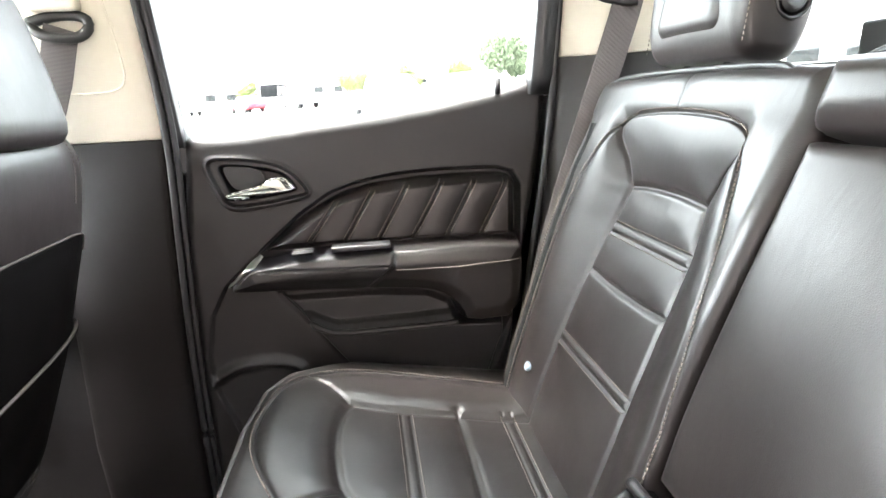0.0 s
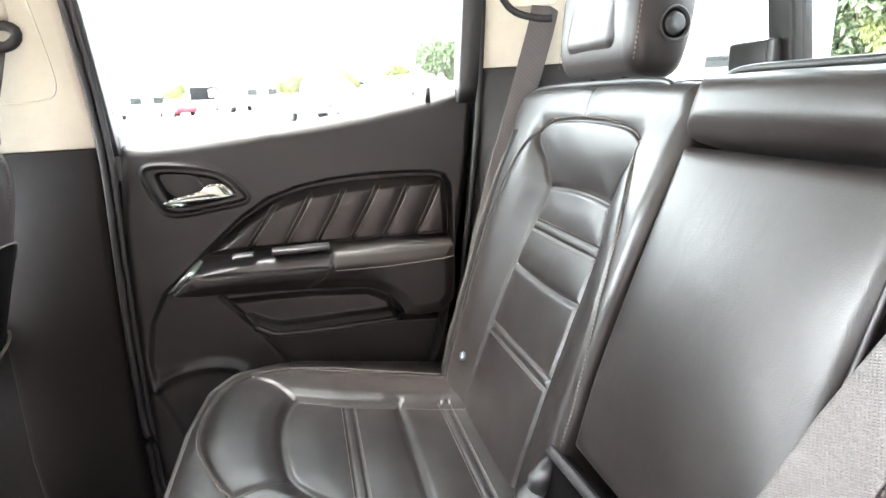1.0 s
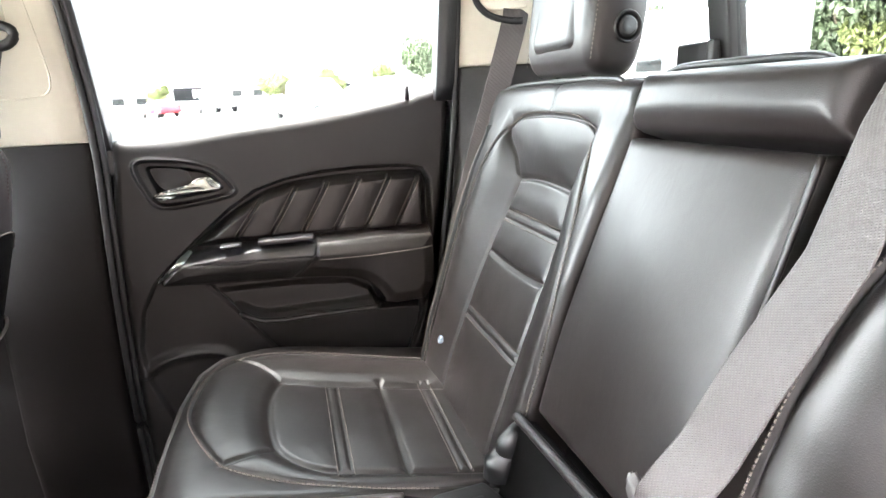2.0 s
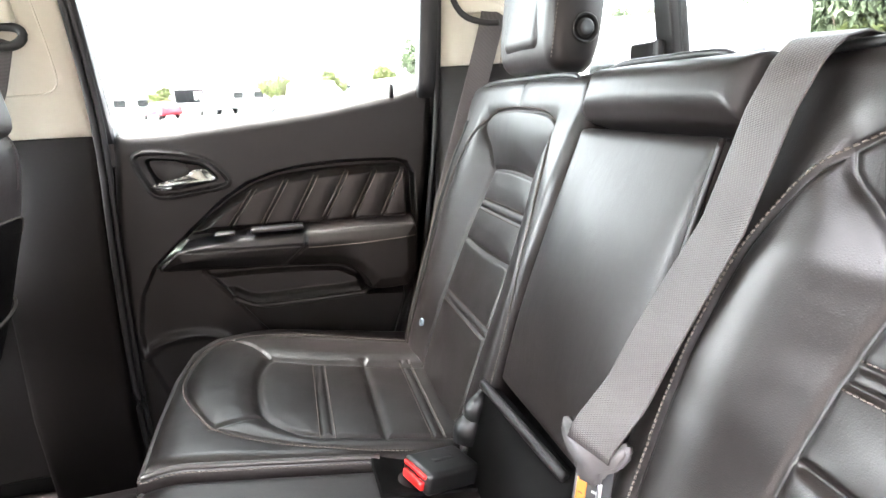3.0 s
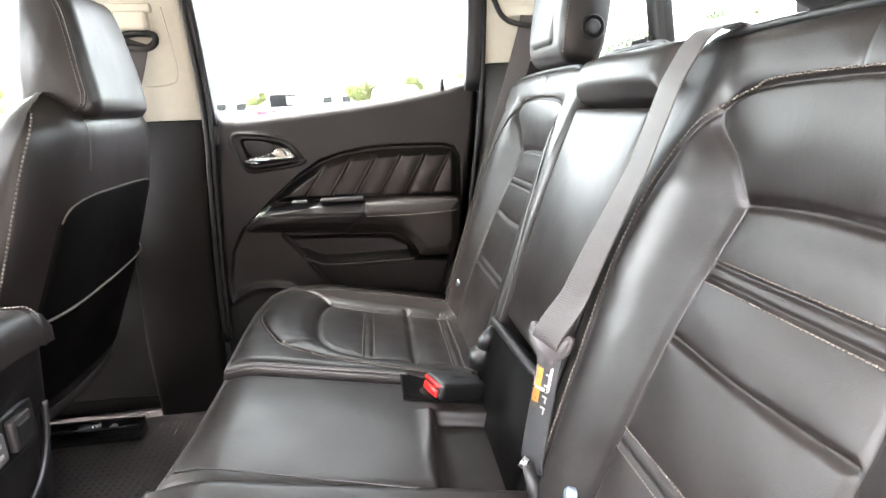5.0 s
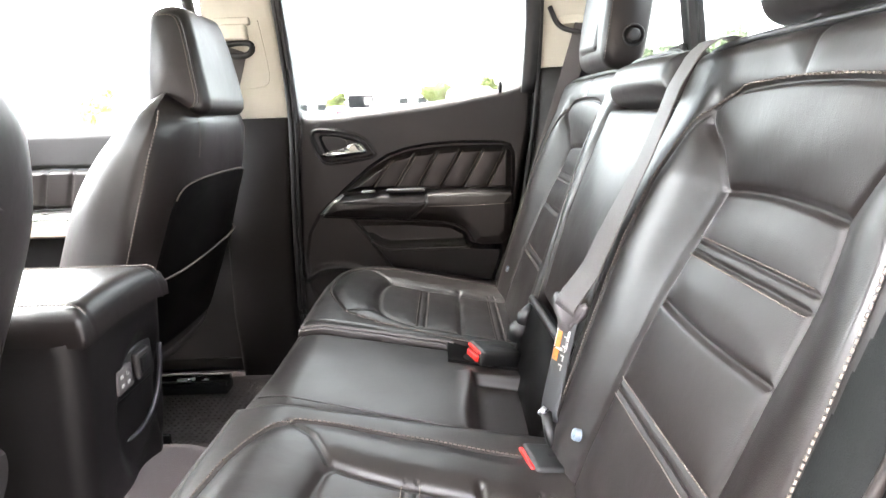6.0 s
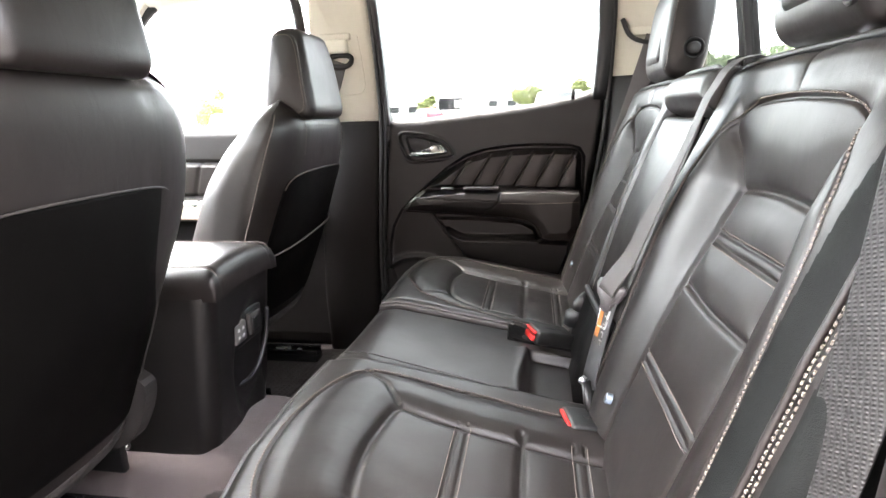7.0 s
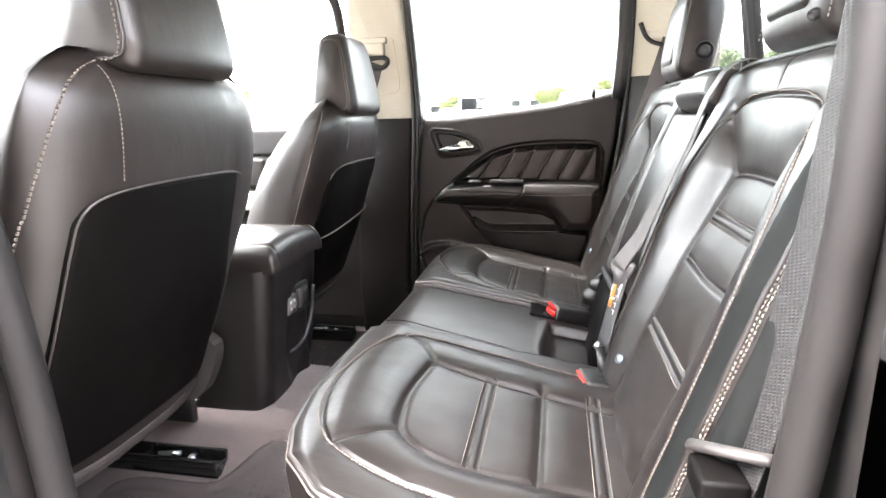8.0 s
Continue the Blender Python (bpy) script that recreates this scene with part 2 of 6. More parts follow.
def glass(name, tint=(0.97, 0.985, 0.98)):
    m = bpy.data.materials.new(name)
    m.use_nodes = True
    n, l = m.node_tree.nodes, m.node_tree.links
    n.clear()
    out = n.new("ShaderNodeOutputMaterial")
    clear, shine = n.new("ShaderNodeBsdfTransparent"), n.new("ShaderNodeBsdfGlossy")
    clear.inputs["Color"].default_value = (*tint, 1)
    shine.inputs["Roughness"].default_value = 0.02
    edge, mix = n.new("ShaderNodeLayerWeight"), n.new("ShaderNodeMixShader")
    steep, gain = n.new("ShaderNodeMath"), n.new("ShaderNodeMath")
    steep.operation, gain.operation = "POWER", "MULTIPLY_ADD"
    steep.inputs[1].default_value, gain.inputs[1].default_value, gain.inputs[2].default_value = 5.0, 0.5, 0.02
    l.new(edge.outputs["Facing"], steep.inputs[0])
    l.new(steep.outputs[0], gain.inputs[0])
    l.new(gain.outputs[0], mix.inputs["Fac"])
    l.new(clear.outputs[0], mix.inputs[1])
    l.new(shine.outputs[0], mix.inputs[2])
    l.new(mix.outputs[0], out.inputs["Surface"])
    return m


LEATHER = surface("black_leather", (0.0070, 0.0052, 0.0046), 0.41, spec=0.42, var=0.4, scale=7, grain=0.00014, grain_scale=520, grain_kind="CELL", rough_var=0.08, wave=0.0014, wave_scale=9, crease=0.0007, crease_scale=34)
LEATHER_PERF = surface("black_leather_insert", (0.0078, 0.0057, 0.0050), 0.43, spec=0.43, var=0.25, scale=8, grain=0.00014, grain_scale=480, grain_kind="CELL", rough_var=0.07, wave=0.0012, wave_scale=8, crease=0.0005, crease_scale=30)
LEATHER_SIDE = surface("black_suede_and_shaded_side", (0.0026, 0.0031, 0.0029), 0.7, spec=0.12, var=0.3, scale=20, grain=0.0004, grain_scale=900)
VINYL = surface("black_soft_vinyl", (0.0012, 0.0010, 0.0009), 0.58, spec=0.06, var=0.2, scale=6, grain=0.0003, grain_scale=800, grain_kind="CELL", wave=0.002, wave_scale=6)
TRIM = surface("charcoal_moulded_plastic", (0.0080, 0.0070, 0.0070), 0.43, spec=0.40, var=0.18, scale=9, grain=0.00035, grain_scale=1000, grain_kind="CELL")
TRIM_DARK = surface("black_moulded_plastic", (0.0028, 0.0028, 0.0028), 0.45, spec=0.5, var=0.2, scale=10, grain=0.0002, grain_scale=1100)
GLOSSY = surface("gloss_grey_trim", (0.010, 0.010, 0.012), 0.42, spec=0.6, var=0.1, scale=8, coat=0.0, rough_var=0.03)
SATIN = surface("satin_silver_trim", (0.50, 0.53, 0.50), 0.28, metal=0.9, var=0.1, scale=20, rough_var=0.04)
CHROME = surface("chrome", (0.85, 0.85, 0.86), 0.06, metal=1.0, var=0.03, scale=20, rough_var=0.02)
STEEL = surface("bare_steel", (0.42, 0.42, 0.43), 0.3, metal=1.0, var=0.2, scale=60)
RUBBER = surface("black_rubber_seal", (0.006, 0.006, 0.0063), 0.5, spec=0.4, var=0.2, scale=30, grain=0.0002, grain_scale=600)
CREAM = surface("cream_pillar_plastic", (0.50, 0.475, 0.395), 0.55, spec=0.35, var=0.06, scale=8, grain=0.0003, grain_scale=900)
HEADLINER = surface("cream_headliner_cloth", (0.60, 0.58, 0.51), 0.9, spec=0.2, var=0.08, scale=30, grain=0.0008, grain_scale=500)
CARPET = surface("dark_taupe_carpet", (0.046, 0.037, 0.036), 0.95, spec=0.15, var=0.65, scale=26, grain=0.002, grain_scale=1100, sheen=0.1, speck=1.2)
MAT_RUBBER = surface("dark_rubber_mat", (0.028, 0.023, 0.022), 0.7, spec=0.3, var=0.3, scale=40, grain=0.001, grain_scale=300)
# one thread in two tones: this one lightened for the dimly lit door and lid
THREAD = surface("thread_lightened", (0.125, 0.108, 0.095), 0.7, spec=0.3, var=0.2, scale=200)
# same thread darkened where doorway light falls; also colours the pocket rims
THREAD_DIM = surface("thread_dimmed", (0.085, 0.072, 0.062), 0.7, spec=0.3, var=0.2, scale=200)
# leather cord with its colour lightened for the light its edge catches
PIPING = surface("black_leather_cord_lightened", (0.025, 0.021, 0.019), 0.45, spec=0.6, var=0.2, scale=40)
EDGE_CLOTH = surface("worn_grey_edge_cloth", (0.030, 0.026, 0.0245), 0.9, spec=0.2, var=0.4, scale=60, grain=0.001, grain_scale=500)
GREY_PLASTIC = surface("grey_shield_plastic", (0.020, 0.018, 0.017), 0.5, spec=0.4, var=0.2, scale=30)
BELT = webbing("grey_belt_webbing", (0.050, 0.043, 0.041), 0.0016, 0.0004)
PILLAR_DARK = surface("charcoal_pillar_plastic", (0.0062, 0.0052, 0.0050), 0.55, spec=0.12, var=0.2, scale=9, grain=0.0003, grain_scale=1000, grain_kind="CELL")
RED = surface("red_button_plastic", (0.40, 0.010, 0.009), 0.35, spec=0.5, var=0.08, scale=30)
BELT_GUARD = surface("grey_belt_plastic", (0.065, 0.060, 0.060), 0.42, spec=0.5, var=0.15, scale=40)
ORANGE = surface("orange_warning_label", (0.34, 0.11, 0.01), 0.5, var=0.08, scale=30)
WHITE_INK = surface("white_ink", (0.28, 0.28, 0.27), 0.5, var=0.08, scale=30)
BLACK_LABEL = surface("black_label_cloth", (0.012, 0.012, 0.013), 0.5, var=0.1, scale=30)
GLASS = glass("clear_window_glass", (0.86, 0.88, 0.87))
PRIVACY = glass("tinted_window_glass", (0.50, 0.52, 0.51))
TAG = surface("pale_blue_plastic", (0.12, 0.15, 0.18), 0.3, spec=0.6, var=0.08, scale=50)
WOODY = surface("brown_grey_trim", (0.24, 0.20, 0.165), 0.4, spec=0.5, var=0.2, scale=14)


# ---- the cab's shell ----
def loft(levels):
    """A closed solid through horizontal outlines: rows of (z, [(x, y), ...])."""
    n = len(levels[0][1])
    pts = [(x, y, z) for z, ring in levels for x, y in ring]
    faces = [tuple(range(n - 1, -1, -1)), tuple((len(levels) - 1) * n + k for k in range(n))]
    for i in range(len(levels) - 1):
        for k in range(n):
            l = (k + 1) % n
            faces.append((i * n + k, i * n + l, i * n + n + l, i * n + n + k))
    return pts, faces


def mirrored(levels):
    return [(z, [(x, -y) for x, y in ring][::-1]) for z, ring in levels]


def extrude_y(outline, y0, y1):
    """A plate between two y from an outline in x and z."""
    n = len(outline)
    pts = [(x, y0, z) for x, z in outline] + [(x, y1, z) for x, z in outline]
    faces = [tuple(range(n)), tuple(range(2 * n - 1, n - 1, -1))]
    faces += [(k, k + n, (k + 1) % n + n, (k + 1) % n) for k in range(n)]
    return pts, faces


def belt_line(x):
    """Height of the lower window edge along the cab."""
    return float(np.interp(x, [-1.3, -0.6, -0.29, -0.2, -0.1, 0.016, 0.133, 0.256, 0.307, 0.345], [0.735, 0.745, 0.752, 0.757, 0.766, 0.777, 0.791, 0.812, 0.828, 0.842]))


def in_y(z):
    """Inner half-width of the cab at a height: the sides lean in above the belt line."""
    return float(np.interp(z, [0.0, 0.75, 1.13, 1.22], [0.71, 0.71, 0.635, 0.55]))


# floor with its centre tunnel
def floor_z(x, y):
    top = 0.15 - 0.07 * smooth(x, -0.46, -0.22)
    return top * np.interp(np.abs(y), [0, 0.11, 0.15, 0.20, 0.25, 0.32, 0.42], [1, 0.98, 0.83, 0.48, 0.24, 0.08, 0.0])


gx, gy = np.meshgrid(np.linspace(-1.62, 0.62, 113), np.linspace(-0.74, 0.74, 149), indexing="ij")
gz = floor_z(gx, gy)
for i in range(gx.shape[0]):
    for j in range(gx.shape[1]):
        gz[i, j] += 0.004 * noise.noise((gx[i, j] * 14, gy[i, j] * 14, 0.3))
solid("floor", sheets(skirted(np.stack([gx, gy, gz], -1), (0, 0, -0.12)))[0], CARPET, "dark taupe carpeted cab floor with a centre tunnel", "floor", kind="structure")

# lower side walls, sills and rear wall
for side, sgn in (("right", 1), ("left", -1)):
    if sgn > 0:
        spans = [(-1.62, 0.64, -0.12, 0.70)]
    else:
        spans = [(-1.62, -0.36, -0.12, 0.70), (-0.36, 0.33, -0.12, 0.03), (0.33, 0.64, -0.12, 0.70)]
    geos = []
    for x0, x1, z0, z1 in spans:
        y0, y1 = sorted((sgn * 0.752, sgn * 0.80))
        geos.append(extrude_y([(x0, z0), (x1, z0), (x1, z1), (x0, z1)], y0, y1))
    solid("wall_" + side, merge(geos), TRIM_DARK, "dark inner side panel of the cab below the windows", "wall", kind="structure", smooth=False)
rear_pts = [(0.60, y, z) for y, z in ((-0.80, -0.12), (0.80, -0.12), (0.80, 0.80), (-0.80, 0.80))] + [(0.66, y, z) for y, z in ((-0.80, -0.12), (0.80, -0.12), (0.80, 0.80), (-0.80, 0.80))]
rear_faces = [(0, 1, 2, 3), (7, 6, 5, 4), (0, 4, 5, 1), (1, 5, 6, 2), (2, 6, 7, 3), (3, 7, 4, 0)]
solid("wall_rear", (rear_pts, rear_faces), TRIM, "dark rear wall of the cab behind the seats", "wall", kind="structure", smooth=False)
solid("parcel_ledge", box((0.44, -0.62, 0.775), (0.605, 0.62, 0.797), 0.006), CREAM, "pale ledge along the foot of the rear window", "ledge", kind="structure")

# ceiling: one curved sheet with a thickness
cx, cy = np.meshgrid(np.linspace(-0.98, 0.58, 40), np.linspace(-0.66, 0.66, 41), indexing="ij")
cz = 1.225 - 0.10 * (np.abs(cy) / 0.66) ** 4 - 0.05 * smooth(cx, 0.2, 0.6) - 0.05 * (1 - smooth(cx, -1.0, -0.6))
solid("ceiling", sheets(skirted(np.stack([cx, cy, cz], -1), (0, 0, 0.06)))[0], HEADLINER, "cream woven cab headliner", "ceiling", kind="structure")
solid("roof_panel", sheets(skirted(np.stack([cx * 1.02, cy * 1.12, cz + 0.07], -1), (0, 0, -0.05)))[0], surface("white_car_paint", (0.75, 0.75, 0.74), 0.25, coat=0.6, var=0.03), "white painted steel roof skin", "roof", kind="structure")


def ring_of(x0, x1, y_in, thick, r=0.018):
    """Outline of a pillar: rounded towards the cab, flat outside."""
    return [(x0, y_in + thick), (x0, y_in + r), (x0 + r * 0.3, y_in + r * 0.3), (x0 + r, y_in), ((x0 + x1) / 2, y_in - 0.004), (x1 - r, y_in), (x1 - r * 0.3, y_in + r * 0.3), (x1, y_in + r), (x1, y_in + thick)]


# pillars: cream above the belt line, charcoal below
b_low = [(0.0, ring_of(-0.52, -0.345, 0.675, 0.09)), (0.2, ring_of(-0.53, -0.347, 0.680, 0.085)), (0.45, ring_of(-0.525, -0.337, 0.690, 0.075)), (0.752, ring_of(-0.53, -0.312, 0.690, 0.075))]
b_up = [(0.752, ring_of(-0.53, -0.308, 0.692, 0.055)), (0.95, ring_of(-0.515, -0.318, 0.662, 0.06)), (1.12, ring_of(-0.50, -0.328, 0.625, 0.06)), (1.2, ring_of(-0.54, -0.30, 0.56, 0.09))]
b_low_left = [(0.0, ring_of(-0.55, -0.362, 0.690, 0.075)), (0.2, ring_of(-0.55, -0.362, 0.690, 0.075)), (0.45, ring_of(-0.55, -0.365, 0.692, 0.075)), (0.60, ring_of(-0.55, -0.382, 0.692, 0.075)), (0.752, ring_of(-0.56, -0.410, 0.692, 0.075))]
b_up_left = [(0.752, ring_of(-0.56, -0.407, 0.694, 0.055)), (0.95, ring_of(-0.55, -0.41, 0.664, 0.06)), (1.12, ring_of(-0.54, -0.40, 0.627, 0.06)), (1.2, ring_of(-0.56, -0.38, 0.56, 0.09))]
c_low = [(0.1, [(0.335, 0.80), (0.335, 0.715), (0.35, 0.70), (0.44, 0.665), (0.53, 0.60), (0.60, 0.56), (0.60, 0.80)]),
         (0.55, [(0.335, 0.80), (0.335, 0.712), (0.35, 0.697), (0.44, 0.655), (0.53, 0.59), (0.60, 0.55), (0.60, 0.80)]),
         (0.858, [(0.347, 0.77), (0.347, 0.690), (0.36, 0.675), (0.44, 0.632), (0.52, 0.580), (0.60, 0.545), (0.60, 0.77)])]
c_up = [(0.858, [(0.349, 0.765), (0.349, 0.692), (0.362, 0.678), (0.44, 0.635), (0.515, 0.583), (0.57, 0.56), (0.57, 0.765)]),
        (1.0, [(0.352, 0.74), (0.352, 0.662), (0.365, 0.648), (0.44, 0.610), (0.505, 0.565), (0.56, 0.54), (0.56, 0.74)]),
        (1.13, [(0.345, 0.71), (0.345, 0.632), (0.36, 0.617), (0.43, 0.585), (0.49, 0.545), (0.54, 0.52), (0.54, 0.71)]),
        (1.21, [(0.32, 0.68), (0.32, 0.58), (0.34, 0.565), (0.42, 0.53), (0.48, 0.50), (0.53, 0.48), (0.53, 0.68)])]
a_up = [(0.74, [(-1.62, 0.75), (-1.62, 0.69), (-1.40, 0.69), (-1.36, 0.70), (-1.36, 0.75)]), (0.95, [(-1.35, 0.71), (-1.35, 0.65), (-1.18, 0.65), (-1.15, 0.66), (-1.15, 0.71)]), (1.17, [(-1.02, 0.65), (-1.02, 0.58), (-0.93, 0.58), (-0.90, 0.59), (-0.90, 0.65)])]
for word, levels, mat, label in (("b_pillar_lower_trim", b_low, PILLAR_DARK, "charcoal moulded trim on the lower door pillar"),
                                 ("b_pillar_upper_trim", b_up, CREAM, "cream moulded trim on the upper door pillar"),
                                 ("c_pillar_lower_trim", c_low, TRIM, "charcoal moulded trim on the lower rear pillar"),
                                 ("c_pillar_upper_trim", c_up, CREAM, "cream moulded trim on the upper rear pillar"),
                                 ("a_pillar_trim", a_up, CREAM, "cream moulded windscreen pillar trim")):
    for lv in (levels, mirrored(b_low_left if word == "b_pillar_lower_trim" else b_up_left if word == "b_pillar_upper_trim" else levels)):
        ob = solid(word, loft(lv), mat, label, "pillar trim", kind="structure")
        ob.modifiers.new("soft", "BEVEL").width = 0.003

# roof rails over the side windows
for sgn in (1, -1):
    pts = [(x, sgn * y, z) for x, y, z in ((-0.98, 0.60, 1.165), (-0.8, 0.612, 1.17), (-0.3, 0.612, 1.175), (0.2, 0.612, 1.17), (0.45, 0.59, 1.155))]
    ob = solid("roof_rail", tube(resample(pts, 0.05), 0.045, 12, flat=0.8), CREAM, "cream trim along the edge of the cab roof", "trim", kind="structure")
ob = solid("windscreen_header", tube([(-0.97, -0.62, 1.19), (-0.985, -0.3, 1.2), (-0.99, 0, 1.203), (-0.985, 0.3, 1.2), (-0.97, 0.62, 1.19)], 0.04, 12), CREAM, "cream trim over the windscreen", "trim", kind="structure")
ob = solid("rear_header", tube([(0.535, -0.6, 1.165), (0.55, -0.3, 1.175), (0.555, 0, 1.18), (0.55, 0.3, 1.175), (0.535, 0.6, 1.165)], 0.035, 12), CREAM, "cream trim over the rear window", "trim", kind="structure")

# windscreen, dashboard and rear window
solid("window_windscreen", ([(-1.55, -0.70, 0.80), (-1.55, 0.70, 0.80), (-0.99, 0.58, 1.185), (-0.99, -0.58, 1.185), (-1.555, -0.70, 0.803), (-1.555, 0.70, 0.803), (-0.995, 0.58, 1.188), (-0.995, -0.58, 1.188)],
      [(0, 1, 2, 3), (7, 6, 5, 4), (0, 4, 5, 1), (1, 5, 6, 2), (2, 6, 7, 3), (3, 7, 4, 0)]), GLASS, "clear curved windscreen glass", "window", kind="structure", smooth=False).visible_shadow = False
solid("dashboard", box((-1.66, -0.74, 0.02), (-1.22, 0.74, 0.76), 0.05, 4), TRIM, "charcoal moulded dashboard under the windscreen", "dashboard", kind="structure")
solid("cowl", box((-1.95, -0.78, -0.12), (-1.60, 0.78, 0.79), 0.03), TRIM_DARK, "dark bulkhead in front of the dashboard", "wall", kind="structure")

rear_window = thing("window_rear", (0.55, 0, 0.80), "rear cab window with a sliding centre pane", "window", kind="structure")


def rear_x(z):
    return 0.532 - 0.16 * (z - 0.80)


for name, y0, y1 in (("pane", 0.172, 0.57), ("pane", -0.14, 0.140), ("pane", -0.57, -0.172)):
    z0, z1 = 0.80, 1.15
    pts = [(rear_x(z0), y0, z0), (rear_x(z0), y1, z0), (rear_x(z1), y1, z1), (rear_x(z1), y0, z1)]
    pts += [(x + 0.004, y, z) for x, y, z in pts]
    ob = part(name, (pts, [(0, 1, 2, 3), (7, 6, 5, 4), (0, 4, 5, 1), (1, 5, 6, 2), (2, 6, 7, 3), (3, 7, 4, 0)]), PRIVACY, rear_window, smooth=False)
    ob.visible_shadow = False
for y in (0.156, -0.156):
    bm = box((-0.012, -0.017, 0), (0.016, 0.017, 0.36), 0.004)
    bmesh.ops.transform(bm, matrix=Matrix.Translation((rear_x(0.80), y, 0.80)) @ Matrix.Rotation(math.atan(-0.16), 4, "Y"), verts=bm.verts)
    part("upright", bm, TRIM_DARK, rear_window, "black upright bar of the sliding window")
part("sill", box((0.520, -0.58, 0.788), (0.60, 0.58, 0.803), 0.004), TRIM_DARK, rear_window)
latch = part("latch", box((0.508, 0.152, 0.800), (0.530, 0.226, 0.855), 0.004), TRIM_DARK, rear_window, "black plastic window latch block")
part("catch", box((0.500, 0.150, 0.812), (0.510, 0.163, 0.855), 0.003), TRIM_DARK, latch)


# ---- rear seat bench: back ----
LEAN_BACK = math.atan(0.325)
BACK_0 = np.array([0.2395, 0.0, 0.30])
BACK_U = np.array([math.sin(LEAN_BACK), 0.0, math.cos(LEAN_BACK)])
BACK_N = np.array([-math.cos(LEAN_BACK), 0.0, math.sin(LEAN_BACK)])
SEAT_C = 0.356


def on_back(y, v, h):
    """A place from the width, the way up the backrest and the height over it."""
    y, v, h = np.broadcast_arrays(np.asarray(y, float), np.asarray(v, float), np.asarray(h, float))
    p = BACK_0 + v[..., None] * BACK_U + h[..., None] * BACK_N
    p[..., 1] += y
    return p


V_NECK = 0.392
INSERT_V = [-0.08, 0.10, 0.25, 0.33, V_NECK]
INSERT_W = [0.113, 0.112, 0.107, 0.101, 0.088]
PAD_SIDE = rounded([(0.088, V_NECK), (0.096, 0.404), (0.112, 0.432), (0.135, 0.452), (0.140, 0.470)], 1)
ARCH = rounded([(0.197, -0.08), (0.196, 0.185), (0.193, 0.29), (0.180, 0.385), (0.154, 0.452), (0.125, 0.486), (0.07, 0.493), (0.0, 0.495)], 2)


def arch_w(v):
    return np.interp(v, ARCH[:, 1], ARCH[:, 0])


def neck_v(d):
    """The lower edge of the shoulder pad, arched upward in the middle."""
    return V_NECK + 0.006 * (1 - (d / 0.088) ** 2)


def back_height(d, v):
    """Height of a backrest's skin: a hollow middle, side bolsters, seams and quilting."""
    w = np.abs(d)
    middle = np.interp(v, [-0.08, 0.05, 0.145, 0.25, 0.33, 0.385, 0.40, 0.45, 0.495, 0.53], [0.0, 0.0, -0.004, -0.012, -0.022, -0.026, -0.023, -0.011, -0.002, 0.0])
    crest = np.interp(v, [-0.08, 0.05, 0.30, 0.39, 0.46, 0.50, 0.54], [0.010, 0.018, 0.020, 0.016, 0.007, 0.0, -0.002])
    inner = np.where(v < V_NECK, np.interp(v, INSERT_V, INSERT_W), np.interp(v, PAD_SIDE[:, 1], PAD_SIDE[:, 0]))
    outer = np.maximum(arch_w(v), inner + 0.01)
    h = middle + (crest - middle) * np.sin(np.clip((w - inner) / (outer - inner), 0, 1) * math.pi / 2) ** 1.25
    h = np.where(v > 0.497, np.interp(v, [0.497, 0.53], [0.0, 0.0]), h)
    h = h - 0.012 * smooth(w, 0.205, 0.26) * smooth(0.50 - v, 0, 0.05)
    return h


def back_seams():
    side = [(a, b) for a, b in zip(INSERT_W, INSERT_V)]
    nk = [(d, float(neck_v(np.array(d)))) for d in np.linspace(-0.088, 0.088, 13)]
    lines = []
    for sg in (1, -1):
        lines.append((rounded([(sg * a, b) for a, b in side], 1), 0.004, 0.0038))
        lines.append(([(sg * a, b) for a, b in PAD_SIDE], 0.0045, 0.0034))
        lines.append(([(sg * a, b) for a, b in ARCH], 0.0036, 0.0026))
        lines.append(([(sg * 0.238, b) for b in (-0.08, 0.2, 0.47)], 0.003, 0.003))
    lines.append((nk, 0.006, 0.0045))
    for v in (0.3345, 0.3205, 0.1515, 0.1375):
        half = float(np.interp(v, INSERT_V, INSERT_W))
        lines.append(([(-half, v), (half, v)], 0.0030, 0.0023))
    lines.append(([(-0.100, 0.257), (-0.05, 0.254), (0.0, 0.253), (0.05, 0.254), (0.100, 0.257)], 0.006, 0.004))
    lines.append(([(0.0, 0.499), (0.0, 0.56)], 0.0010, 0.0022))
    return lines


def carve(A, B, lines):
    """Grooves along seams, with the leather swelling between them."""
    h = np.zeros_like(A)
    closest = np.full(A.shape, 1.0)
    for line, deep, wide in lines:
        g = near(A, B, line)
        h = np.minimum(h, -deep * np.exp(-(g / wide) ** 2))
        closest = np.minimum(closest, g)
    return h + 0.004 * blurred(1 - np.exp(-closest / 0.022), 10)


